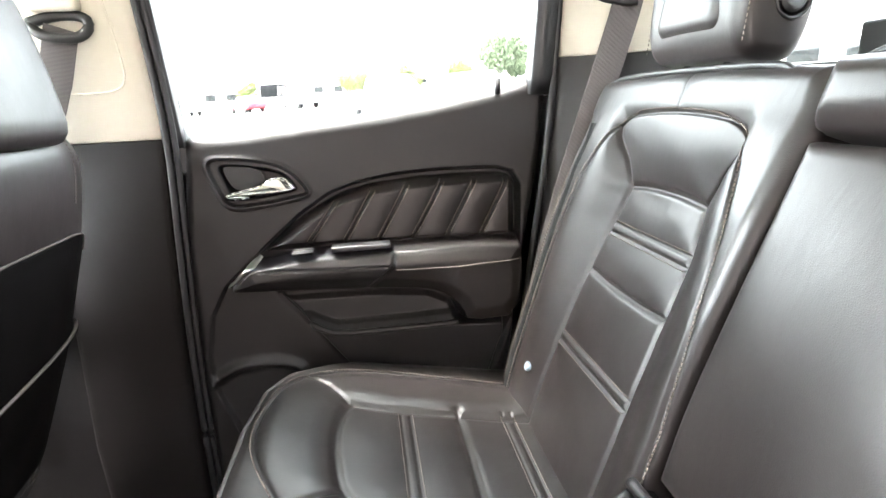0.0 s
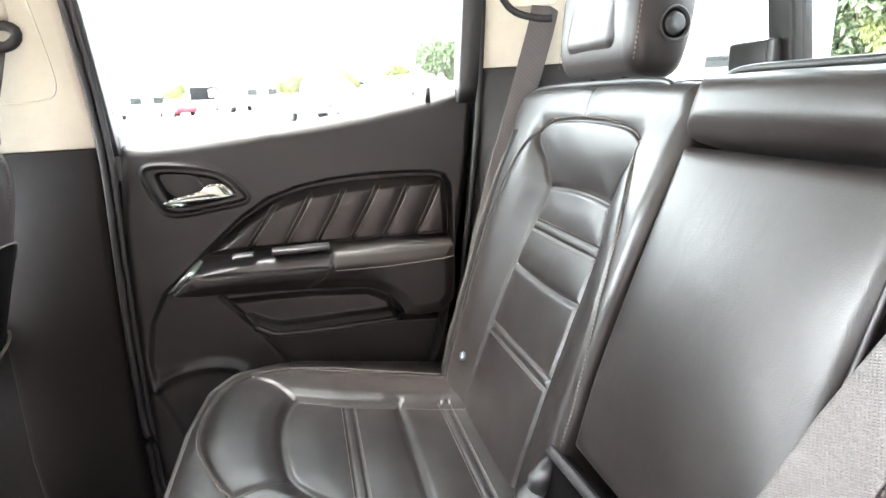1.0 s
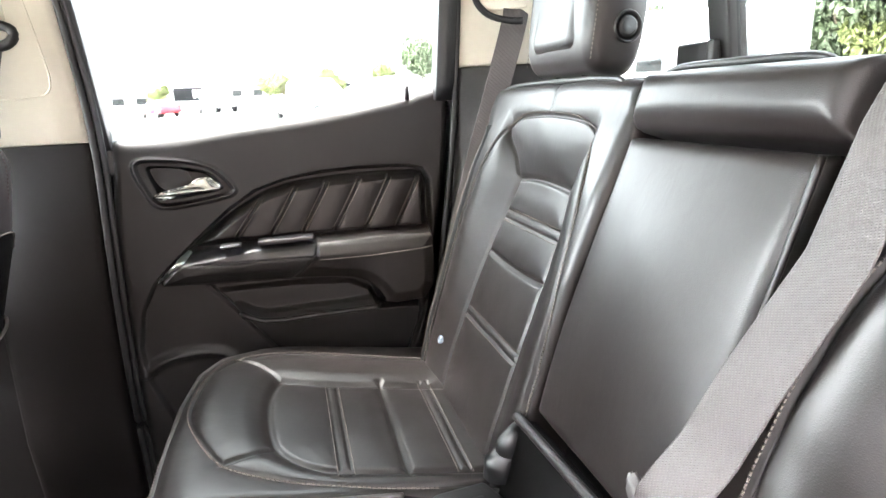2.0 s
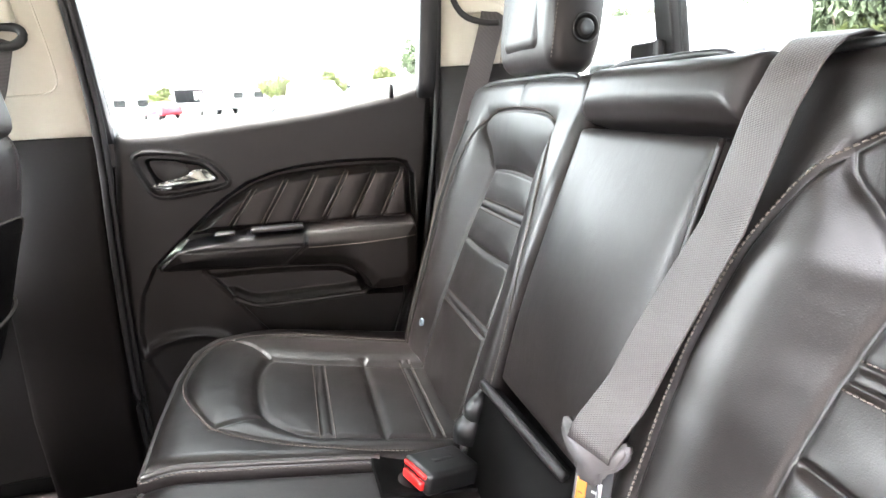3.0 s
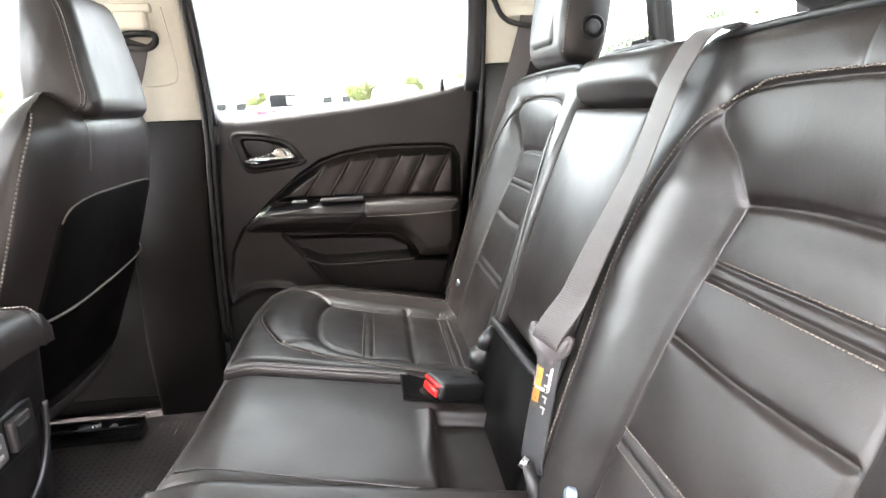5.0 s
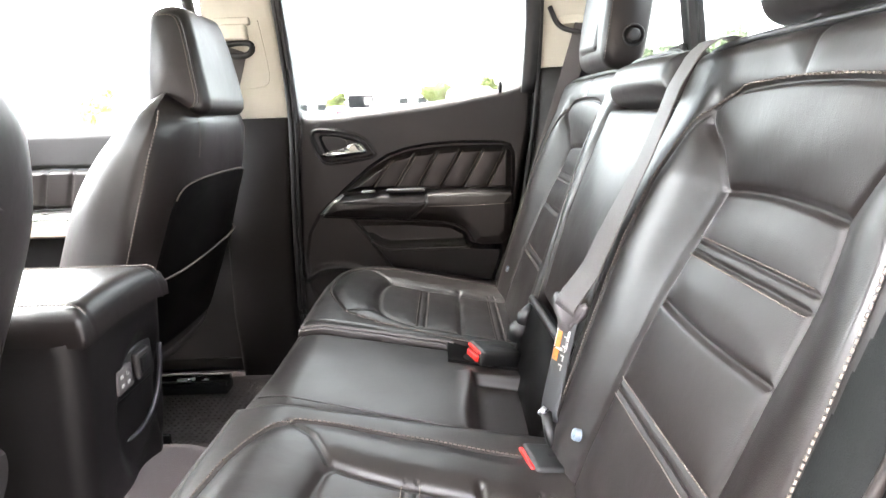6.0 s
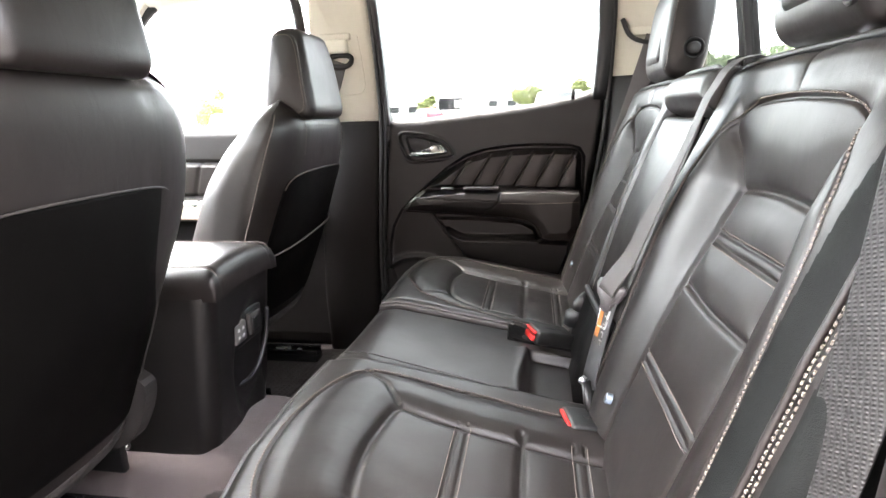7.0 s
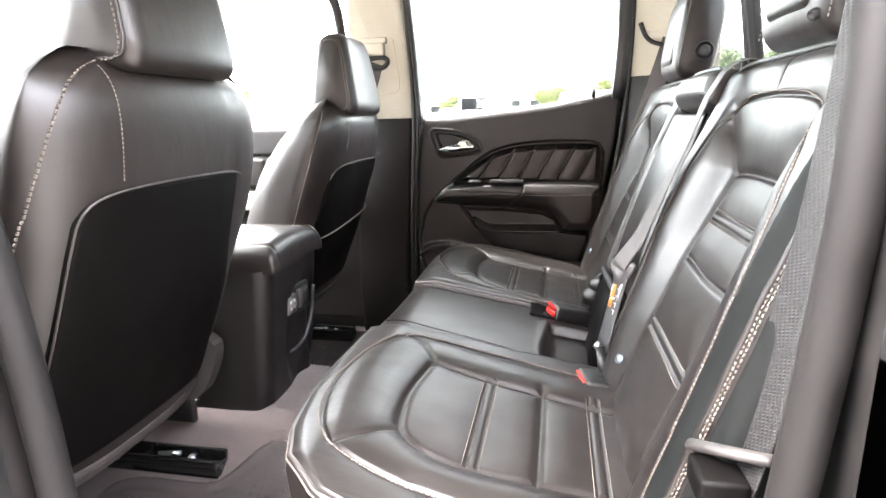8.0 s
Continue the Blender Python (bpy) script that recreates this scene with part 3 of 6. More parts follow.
def seat_back(parent, sgn, inboard, outboard):
    """One reclining backrest with its quilted panels, seams and stitching; sgn: +1 for the right-hand seat."""
    v0, vt, nu, nv = -0.07, 0.548, 300, 380
    U, V = np.meshgrid(np.linspace(0, 1, nu), np.linspace(v0, vt, nv), indexing="ij")
    r = 0.055
    shrink = r - np.sqrt(np.maximum(r * r - np.clip(V - (vt - r), 0, r) ** 2, 0))
    taper = 0.02 * smooth(V, 0.25, 0.5)
    lo, hi = -(inboard - shrink * (1.0 if inboard > 0.22 else 0.5)), outboard - taper - shrink
    lo = lo - (0.018 * smooth(V, 0.15, 0.45) if sgn > 0 else 0.0)
    D = lo + (hi - lo) * U
    top_v = vt - 0.004 * (np.abs(D) / 0.2) ** 2
    e = np.minimum(np.minimum(D - lo, hi - D), (top_v - V).clip(0))
    H = blurred(back_height(D, V), 30) + carve(D, V, back_seams()) - roll(e, 0.022)
    # soft creases
    H += 0.0004 * np.sin(D * 61 + 3 * np.sin(V * 23)) * np.sin(V * 47 + sgn)
    P = on_back(sgn * (SEAT_C + D), V, H)
    drop = settle(sheets(P)[0])
    if sgn < 0:
        P = P[::-1]
        D, V = D[::-1], V[::-1]
    Q = skirted(P, -0.10 * BACK_N)
    Dc, Vc = centres(np.pad(D, 1, mode="edge")), centres(np.pad(V, 1, mode="edge"))
    half = np.interp(Vc, INSERT_V, INSERT_W)
    reg = np.zeros(Dc.shape, int)
    w = np.abs(Dc)
    ins = (w < half) & (Vc < neck_v(Dc))
    for k, (a, b) in enumerate(((-1, 0.1375), (0.1375, 0.1515), (0.1515, 0.254), (0.254, 0.3205), (0.3205, 0.3345), (0.3345, 1.0))):
        reg[ins & (Vc >= a) & (Vc < b)] = 2 + k
    pad = (Vc >= neck_v(Dc)) & (Vc < np.interp(w, ARCH[::-1, 0], ARCH[::-1, 1])) & (w < np.interp(Vc, PAD_SIDE[:, 1], PAD_SIDE[:, 0]))
    reg[pad] = 1
    band = (w > 0.200) & (w < 0.238) & (Vc < 0.47) & (Dc > 0)
    reg[band] = 9
    # outer leather side borrows the dark suede colour to stand for shade
    reg[(Dc > 0.2555) & (Vc < 0.49)] = 10
    geo = sheets(Q, reg)
    back = part("backrest", geo.pop(0), LEATHER, parent, "black leather backrest with raised side bolsters")
    for k, g in geo.items():
        if k == 9:
            part("side_band", g, LEATHER_SIDE, back, "matt black side strip of the backrest")
        elif k == 10:
            part("side_panel", g, LEATHER_SIDE, back, "matt black outer side of the backrest")
        elif k == 1:
            part("shoulder_pad", g, LEATHER, back)
        else:
            part("insert_panel", g, LEATHER_PERF, back)

    def line3(pts, off=0.0):
        pts = resample(pts, 0.006)
        d, v = pts[:, 0], pts[:, 1]
        return drop(on_back(sgn * (SEAT_C + d), v, back_height(d, v)), BACK_N, off + 0.0004)

    threads = [stitches(line3(rounded([(sg * (a + 0.004 * (a > 0.1)), b + 0.004 * (a < 0.1)) for a, b in ARCH], 0)), BACK_N, 0.0054, 0.0044, 0.0011) for sg in (1, -1)]
    part("stitching", merge(threads), THREAD_DIM, back, "pale stitching round the backrest panel", smooth=False)
    rows = []
    for v in (0.3345 + 0.004, 0.3205 - 0.004, 0.1515 + 0.004, 0.1375 - 0.004):
        half = float(np.interp(v, INSERT_V, INSERT_W)) - 0.003
        rows.append(stitches(line3([(-half, v), (half, v)], 0.0012), BACK_N, 0.0046, 0.0038, 0.0008))
    part("stitching", merge(rows), THREAD_DIM, back, "fine double rows of pale stitching", smooth=False)
    if outboard > 0.24:
        edge = [stitches(line3([(d, b) for b in (-0.05, 0.1, 0.2, 0.44)], 0.001), BACK_N, 0.0058, 0.0044, 0.0011) for d in (0.2445, 0.2505)]
        part("stitching", merge(edge), THREAD_DIM, back, "bold double row of pale stitching", smooth=False)
        part("piping", tube(line3([(0.236, b) for b in (-0.06, 0.1, 0.2, 0.47)], 0.001), 0.0034, 8), LEATHER, back)
    # cord along the upper edge
    rim = [(-inboard + 0.012, 0.30), (-inboard + 0.014, 0.50), (-inboard + 0.035, 0.536), (-inboard + 0.06, 0.546), (0.0, 0.547), (outboard - 0.085, 0.545), (outboard - 0.05, 0.532), (outboard - 0.035, 0.50)]
    rim = resample(rounded(rim, 2), 0.006)
    part("piping", tube(on_back(sgn * (SEAT_C + rim[:, 0]), rim[:, 1], np.full(len(rim), -0.006)), 0.0042, 8), TRIM_DARK, back, "corded black leather edge")
    return back


def lathe(profile, m, steps=24):
    """A turned form: profile of (radius, height) about the local z axis."""
    pts, faces = [], []
    for r, z in profile:
        for k in range(steps):
            a = 2 * math.pi * k / steps
            pts.append(m @ Vector((r * math.cos(a), r * math.sin(a), z)))
    for i in range(len(profile) - 1):
        for k in range(steps):
            l = (k + 1) % steps
            faces.append((i * steps + k, i * steps + l, i * steps + steps + l, i * steps + steps + k))
    faces.append(tuple((len(profile) - 1) * steps + k for k in range(steps)))
    return pts, faces


def head_rest(parent, centre, half_w, height, depth, m, front=-1, panel=True, button=None):
    """A padded head restraint on two posts, in its own frame: x to the back, z up."""
    nw = 48
    # a cushion as a swollen box: rings along the width
    pts, faces = [], []
    ys = np.linspace(-1, 1, nw)
    ring = 56
    for y in ys:
        e = max(0.0, 1 - abs(y))
        k = 1 - (1 - min(1, e / 0.22)) ** 2.6 * 0.22
        for q in range(ring):
            a = 2 * math.pi * q / ring
            ca, sa = math.cos(a), math.sin(a)
            n = 3.6
            rr = (abs(ca) ** n + abs(sa) ** n) ** (-1 / n)
            x, z = rr * ca * depth / 2 * k, rr * sa * height / 2 * (1 - (1 - k) * 0.8)
            x += -0.10 * depth * (z / (height / 2)) * 0.8
            x -= 0.12 * depth * (1 - y * y) * (1 if ca * front > 0 else 0.2) * front * -1 * 0.3
            pts.append(m @ Vector((x, y * half_w, z)))
    for i in range(nw - 1):
        for q in range(ring):
            l = (q + 1) % ring
            faces.append((i * ring + q, i * ring + l, i * ring + ring + l, i * ring + ring + q))
    faces.append(tuple(range(ring - 1, -1, -1)))
    faces.append(tuple((nw - 1) * ring + q for q in range(ring)))
    body = part("headrest", (pts, [f[::-1] for f in faces]), LEATHER, parent, "padded black leather head restraint")
    for y in (-0.4, 0.4):
        post = tube([m @ Vector((0.0, y * half_w, -height / 2 + 0.02)), m @ Vector((0.005, y * half_w, -height / 2 - 0.07))], 0.006, 10)
        part("post", post, CHROME, parent, "chrome head restraint post")
        part("post_collar", lathe([(0.0, 0.0), (0.015, 0.0), (0.015, 0.008), (0.011, 0.012), (0.0, 0.012)], m @ Matrix.Translation((0.004, y * half_w, -height / 2 - 0.035))), TRIM_DARK, parent)
    return body


right_seat = thing("rear_seat", (0.1, SEAT_C, 0.2), "black leather single rear seat with quilted panels and pale stitching", "car seat", "rear seats")
left_seat = thing("rear_seat", (0.1, -0.2, 0.2), "wide black leather rear seat with a fold-down centre armrest", "car seat", "rear seats")
seat_back(right_seat, 1, 0.205, 0.275)
seat_back(left_seat, -1, 0.240, 0.280)


# centre armrest and its head pad
def bulged(y0, y1, v0, v1, base, swell, r, depth, nu=70, nv=90, lean=0.0, arc=0.5):
    U, V = np.meshgrid(np.linspace(y0, y1, nu), np.linspace(v0, v1, nv), indexing="ij")
    e = np.minimum(np.minimum(U - y0, y1 - U), np.minimum(V - v0, v1 - V))
    q = 4 * (U - y0) * (y1 - U) / (y1 - y0) ** 2
    w = 4 * (V - v0) * (v1 - V) / (v1 - v0) ** 2
    H = base + swell * np.sqrt(np.clip(q, 0, 1)) * np.clip(w, 0, 1) ** arc - roll(e, r)
    H = H + 0.0004 * np.sin(U * 50) * np.sin(V * 37)
    U = U - lean * smooth(V, 0.15, 0.45) * (U - y0) / (y1 - y0)
    return sheets(skirted(on_back(U, V, H), -depth * BACK_N))[0]


armrest = part("armrest", bulged(-0.114, 0.146, 0.118, 0.474, 0.009, 0.016, 0.016, 0.07, lean=0.014, arc=1.0), LEATHER, left_seat, "plain black leather fold-down armrest")
part("centre_head_pad", bulged(-0.130, 0.128, 0.480, 0.545, 0.020, 0.012, 0.026, 0.09, 70, 40), LEATHER, left_seat, "padded black leather centre head pad")
cord = on_back(np.linspace(0.12, -0.11, 40), 0.547 - 0.03 * np.abs(np.linspace(1, -1, 40)) ** 8, np.full(40, 0.006))
part("piping", tube(cord, 0.004), TRIM_DARK, left_seat)
edge = on_back(np.full(40, -0.110), np.linspace(0.05, 0.47, 40), np.full(40, 0.008))
part("piping", tube(edge, 0.003), LEATHER, armrest)
hinge = on_back(np.linspace(0.158, -0.07, 30), np.linspace(0.104, 0.116, 30), np.full(30, 0.022))
part("hinge_cover_edge", tube(hinge, 0.0065, 10), TRIM, armrest, "grey rounded edge of the armrest's lower flap")
lo_flap = on_back(np.array([[0.152, 0.152], [-0.098, -0.098]]), np.array([[-0.08, 0.102], [-0.08, 0.114]]), np.array([[0.018, 0.018], [0.018, 0.018]]))
part("lower_flap", sheets(skirted(lo_flap, -0.02 * BACK_N))[0], VINYL, armrest)

# hinge cover between the armrest and the single seat
for y_, v_, r_ in ((0.160, 0.045, 0.020), (0.158, 0.075, 0.014)):
    a_ = on_back(np.array([y_]), np.array([v_ - 0.03]), np.array([0.020]))[0]
    b_ = on_back(np.array([y_]), np.array([v_ + 0.015]), np.array([0.014]))[0]
    part("hinge_cover", tube([a_, (a_ + b_) / 2 + np.array([-0.006, 0, 0]), b_], [r_ * 0.9, r_, r_ * 0.6], 12, flat=1.2), TRIM_DARK, right_seat)

# black sheet added behind the backrest joints so their gaps look shaded
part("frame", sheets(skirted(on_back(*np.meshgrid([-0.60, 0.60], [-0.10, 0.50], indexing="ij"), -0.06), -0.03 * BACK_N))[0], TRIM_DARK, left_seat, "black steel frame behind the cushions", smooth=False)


# ---- rear seat cushions ----
def front_x(y):
    return np.interp(y, [-0.66, -0.635, -0.619, -0.565, -0.497, -0.406, -0.275, -0.12, 0.0, 0.16, 0.30, 0.43, 0.53, 0.585, 0.62, 0.645, 0.66],
                    [-0.02, -0.085, -0.130, -0.185, -0.213, -0.230, -0.230, -0.220, -0.208, -0.203, -0.205, -0.202, -0.186, -0.150, -0.095, -0.03, 0.0])


R_INSERT = rounded([(0.30, 0.463), (0.20, 0.467), (0.035, 0.477), (-0.02, 0.487), (-0.048, 0.495), (-0.062, 0.45), (-0.067, 0.39), (-0.062, 0.33), (-0.054, 0.288), (-0.03, 0.258), (0.0, 0.238), (0.034, 0.229), (0.20, 0.216), (0.30, 0.212)], 1)
R_LOOP = rounded([(0.30, 0.183), (0.096, 0.186), (-0.02, 0.207), (-0.085, 0.232), (-0.123, 0.258), (-0.152, 0.316), (-0.172, 0.375), (-0.176, 0.42), (-0.165, 0.493), (-0.145, 0.54), (-0.115, 0.573), (-0.06, 0.596), (0.0, 0.600), (0.20, 0.578), (0.30, 0.57)], 1)
L_INSERT = rounded([(0.30, -0.288), (0.192, -0.290), (0.03, -0.275), (-0.03, -0.262), (-0.062, -0.251), (-0.072, -0.31), (-0.078, -0.37), (-0.075, -0.43), (-0.068, -0.468), (-0.04, -0.495), (-0.01, -0.510), (0.03, -0.518), (0.20, -0.507), (0.30, -0.50)], 1)
L_LOOP = rounded([(0.30, -0.196), (0.174, -0.194), (0.0, -0.180), (-0.08, -0.172), (-0.131, -0.174), (-0.176, -0.245), (-0.194, -0.335), (-0.190, -0.42), (-0.168, -0.493), (-0.135, -0.537), (-0.081, -0.563), (-0.013, -0.583), (0.15, -0.585), (0.30, -0.58)], 1)


def cushion_seams(ins, loop, diag):
    lines = [(ins, 0.0045, 0.0062), (loop, 0.0032, 0.0026)]
    lines += [(d, 0.0032, 0.0042) for d in diag]
    y0, y1 = min(ins[:, 1]), max(ins[:, 1])
    for x in (0.028, 0.042, 0.192, 0.206):
        lines.append(([(x, y0 + 0.005), (x + 0.003, y1 - 0.012)], 0.0024, 0.0022))
    lines.append(([(0.118, y0 + 0.003), (0.122, y1 - 0.01)], 0.0055, 0.006))
    return lines


def cushion_z(x, y):
    return 0.335 - 0.18 * x - 0.03 * smooth(-x, 0.14, 0.26)


def cushion(parent, y0, y1, ins, loop, diag, nx=270, ny=270, label=""):
    A, Y = np.meshgrid(np.linspace(0, 1, nx), np.linspace(y0, y1, ny), indexing="ij")
    F = front_x(Y)
    X = F + (0.285 - F) * A
    wall = np.minimum(np.minimum(Y - y0, y1 - Y), X - F)
    poly = np.vstack([ins])
    depth = depth_in(X, Y, poly)
    in_loop = depth_in(X, Y, loop)
    H = blurred(cushion_z(X, Y), 4) + carve(X, Y, cushion_seams(ins, loop, diag))
    H = H - 0.0055 * smooth(depth, -0.035, 0.02) + 0.0035 * smooth(in_loop, -0.01, 0.03) * (1 - smooth(depth, -0.04, 0.01))
    H = H - roll(wall, 0.026)
    H += 0.0004 * np.sin(X * 53 + 2 * np.sin(Y * 31)) * np.sin(Y * 43)
    P = np.stack([X, Y, H], -1)
    Q = skirted(P, (0.0, 0, -0.05))
    Q[0, :, 2] -= 0.10
    Q[0, :, 0] += 0.012
    Xc, Yc = centres(np.pad(X, 1, mode="edge")), centres(np.pad(Y, 1, mode="edge"))
    reg = np.zeros(Xc.shape, int)
    il = inside(Xc, Yc, loop)
    ii = inside(Xc, Yc, ins)
    reg[il] = 1
    cut = np.array([0.035, 0.12, 0.199])
    reg[ii] = 2 + np.searchsorted(cut, Xc[ii])
    drop = settle(sheets(P)[0])
    geo = sheets(Q, reg)
    base = part("cushion", geo.pop(0), LEATHER, parent, label)
    for k, g in geo.items():
        if k == 1:
            part("thigh_pad", g, LEATHER, base)
        else:
            part("insert_panel", g, LEATHER_PERF, base)

    def skin(pts, off=0.0):
        pts = resample(pts, 0.005)
        x, y = pts[:, 0], pts[:, 1]
        dp, lp = depth_in(x, y, poly), depth_in(x, y, loop)
        z = cushion_z(x, y) - 0.007 * smooth(dp, -0.035, 0.02) + 0.006 * smooth(lp, -0.01, 0.03) * (1 - smooth(dp, -0.04, 0.01))
        return drop(np.stack([x, y, z], -1), (0, 0, 1.0), off)

    cy_ = loop.mean(0)
    out = loop + 0.005 * (loop - cy_) / np.linalg.norm(loop - cy_, axis=1)[:, None]
    out = out[out[:, 0] < 0.24]
    part("stitching", stitches(skin(out, 0.0004), (0, 0, 1.0), 0.0064, 0.0052, 0.0013), THREAD_DIM, base, "pale stitching round the seat panel", smooth=False)
    rows = []
    a, b = min(ins[:, 1]) + 0.006, max(ins[:, 1]) - 0.014
    for x in (0.024, 0.046, 0.188, 0.210):
        rows.append(stitches(skin([(x, a), (x + 0.003, b)], 0.0004), (0, 0, 1.0), 0.0048, 0.0040, 0.0008))
    part("stitching", merge(rows), THREAD_DIM, base, "fine double rows of pale stitching", smooth=False)
    # corded front edge
    ys = np.linspace(y0 + 0.006, y1 - 0.006, 120)
    xs = front_x(ys)
    rim = np.stack([xs + 0.008, ys, cushion_z(xs + 0.008, ys) - 0.0055], -1)
    rear = np.linspace(xs[-1], 0.24, 30)[1:]
    if y1 > 0.5:
        rim = np.vstack([rim, np.stack([rear, np.full(29, y1 - 0.008), cushion_z(rear, 0 * rear) - 0.0055], -1)])
    near_x = np.linspace(0.10, xs[0], 30)[:-1]
    rim = np.vstack([np.stack([near_x, np.full(29, y0 + 0.008), cushion_z(near_x, 0 * near_x) - 0.0055], -1), rim])
    part("piping", tube(resample(rim, 0.006), 0.0044, 8), PIPING, base, "corded black leather front edge")
    low = rim[:149] + np.array([-0.0055, 0, -0.0055]) * np.where(np.arange(149) < 29, 0.0, 1.0)[:, None] + np.array([0, -0.0055, -0.0055]) * np.where(np.arange(149) < 29, 1.0, 0.0)[:, None]
    part("stitching", stitches(low, (-0.7, 0, 0.7), 0.0062, 0.0046, 0.0014), THREAD_DIM, base, "pale stitching under the corded edge", smooth=False)
    return base


cushion(right_seat, 0.168, 0.648, R_INSERT, R_LOOP, [[(-0.048, 0.495), (-0.08, 0.54), (-0.118, 0.573)], [(-0.054, 0.288), (-0.09, 0.268), (-0.122, 0.256)]], label="black leather seat cushion with a stitched horseshoe panel")
cushion(left_seat, -0.648, -0.122, L_INSERT, L_LOOP, [[(-0.062, -0.251), (-0.09, -0.205), (-0.128, -0.174)], [(-0.068, -0.468), (-0.10, -0.50), (-0.138, -0.535)]], label="black leather seat cushion with a stitched horseshoe panel")

# plain centre cushion with the dip behind it
nx, ny = 150, 90
A, Y = np.meshgrid(np.linspace(0, 1, nx), np.linspace(-0.120, 0.166, ny), indexing="ij")
F = front_x(Y)
X = F + (0.285 - F) * A
wall = np.minimum(np.minimum(Y + 0.120, 0.166 - Y) + 0.004, X - F)
H = cushion_z(X, Y) - 0.014 - roll(wall, 0.024) * np.where(Y < -0.09, 0.4, 1.0)
H = H + 0.006 * np.clip(1 - ((Y - 0.02) / 0.14) ** 2, 0, 1)
dip = smooth(X, 0.118 + 0.01 * np.sin(Y * 20), 0.136) * smooth(0.066 - Y, 0, 0.012) * smooth(Y + 0.128, 0, 0.01)
H = H - 0.022 * dip + 0.006 * np.exp(-((X - 0.125) / 0.012) ** 2) * (Y < 0.066)
H += 0.0004 * np.sin(X * 40) * np.sin(Y * 37)
mid_cushion = part("centre_cushion", sheets(skirted(np.stack([X, Y, H], -1), (0.008, 0, -0.13)))[0], LEATHER, left_seat, "plain black leather centre cushion")
ys = np.linspace(-0.118, 0.16, 60)
part("piping", tube(np.stack([front_x(ys) + 0.008, ys, cushion_z(front_x(ys), ys) - 0.0185], -1), 0.0044, 8), PIPING, mid_cushion)
seam = np.stack([np.linspace(-0.19, 0.22, 60), np.linspace(-0.108, -0.150, 60), cushion_z(np.linspace(-0.19, 0.22, 60), 0) + 0.0005], -1)
part("seam", tube(seam, 0.0016, 6), LEATHER, mid_cushion)
# seat base below the cushions
part("base", box((-0.17, -0.63, -0.01), (0.40, 0.145, 0.235), 0.02), TRIM_DARK, left_seat)
part("base", box((-0.17, 0.15, -0.01), (0.40, 0.63, 0.235), 0.02), TRIM_DARK, right_seat)

# head restraints of the rear seats
LEAN_M = Matrix.Rotation(0.20, 4, "Y")
for parent, sgn in ((right_seat, 1), (left_seat, -1)):
    m = Matrix.Translation((0.446, sgn * (SEAT_C - 0.003), 0.919)) @ LEAN_M
    rest = head_rest(parent, None, 0.100, 0.195, 0.088, m)
    # inset front cushion
    bm = box((-0.0462, -0.068, -0.072), (-0.005, 0.068, 0.13), 0.0195, 6, m)
    part("face_panel", bm, LEATHER, rest, "smooth inset front panel")
    # stitched seam between front and side
    for q in (-1, 1):
        line = [m @ Vector((-0.030 - 0.012 * t, q * 0.0975, -0.085 + 0.18 * t)) for t in np.linspace(0, 1, 30)]
        part("stitching", stitches(line, (0, q, 0)), THREAD, rest, smooth=False)
    mm = m @ Matrix.Translation((0.014, -sgn * 0.098, -0.035)) @ Matrix.Rotation(sgn * math.pi / 2, 4, "X")
    knob = part("release_button", lathe([(0.021, -0.004), (0.021, 0.003), (0.019, 0.005), (0.0172, 0.002), (0.0135, 0.002), (0.012, 0.0055), (0.0095, 0.0065), (0.0, 0.0055)], mm), TRIM_DARK, rest, "round black release button")
    if sgn < 0:
        me_ = m @ Matrix.Translation((-0.0370, -0.076, -0.080)) @ Vector((-1.0, -0.25, -0.7)).to_track_quat("Z", "Y").to_matrix().to_4x4()
        part("eyelet", lathe([(0.0065, -0.006), (0.0065, 0.001), (0.0055, 0.0018), (0.0045, 0.001), (0.004, -0.003), (0.0, -0.003)], me_, 20), TRIM_DARK, rest, "small lined hole in the leather")

# child seat anchor tags
for y, v, seat in ((0.505, 0.064, right_seat), (-0.225, 0.055, left_seat)):
    p = on_back(np.array([y]), np.array([v]), np.array([0.014]))[0]
    mm = Matrix.Translation(p) @ Matrix.Rotation(-math.pi / 2 + LEAN_BACK, 4, "Y")
    tag = part("anchor_tag", lathe([(0.008, -0.006), (0.008, 0.001), (0.007, 0.0025), (0.004, 0.003), (0.0, 0.003)], mm, 20), TAG, seat, "small round pale plastic anchor tag")

# ---- seat belts ----
c_belt = thing("seat_belt", (0.25, -0.13, 0.5), "grey woven centre seat belt with its tongue resting on the seat", "seat belt", "seat belts")
n = 40
vv = np.linspace(0.555, 0.178, n)
yy = np.interp(vv, [0.19, 0.30, 0.40, 0.555], [-0.122, -0.142, -0.166, -0.172])
hh = np.interp(vv, [0.19, 0.24, 0.40, 0.49, 0.53, 0.548, 0.555], [0.048, 0.036, 0.032, 0.030, 0.022, 0.010, -0.004])
line = on_back(yy, vv, hh)
line = np.vstack([[line[0] + np.array([0.05, -0.004, -0.03])], [line[0] + np.array([0.02, -0.002, -0.004])], line])
k_ = np.clip((len(line) - 1 - np.arange(len(line))) / 22.0, 0, 1)[:, None]
turns = k_ * np.array([[0.10, 1.0, 0.06]]) + (1 - k_) * np.array([[-0.30, 0.93, 0.10]])
part("webbing", strap(line, turns, 0.048, 0.0014), BELT, c_belt, "grey woven belt webbing")
down = np.array([[0.258, -0.125, 0.480], [0.246, -0.132, 0.432], [0.236, -0.139, 0.388], [0.226, -0.147, 0.346], [0.228, -0.152, 0.332]])
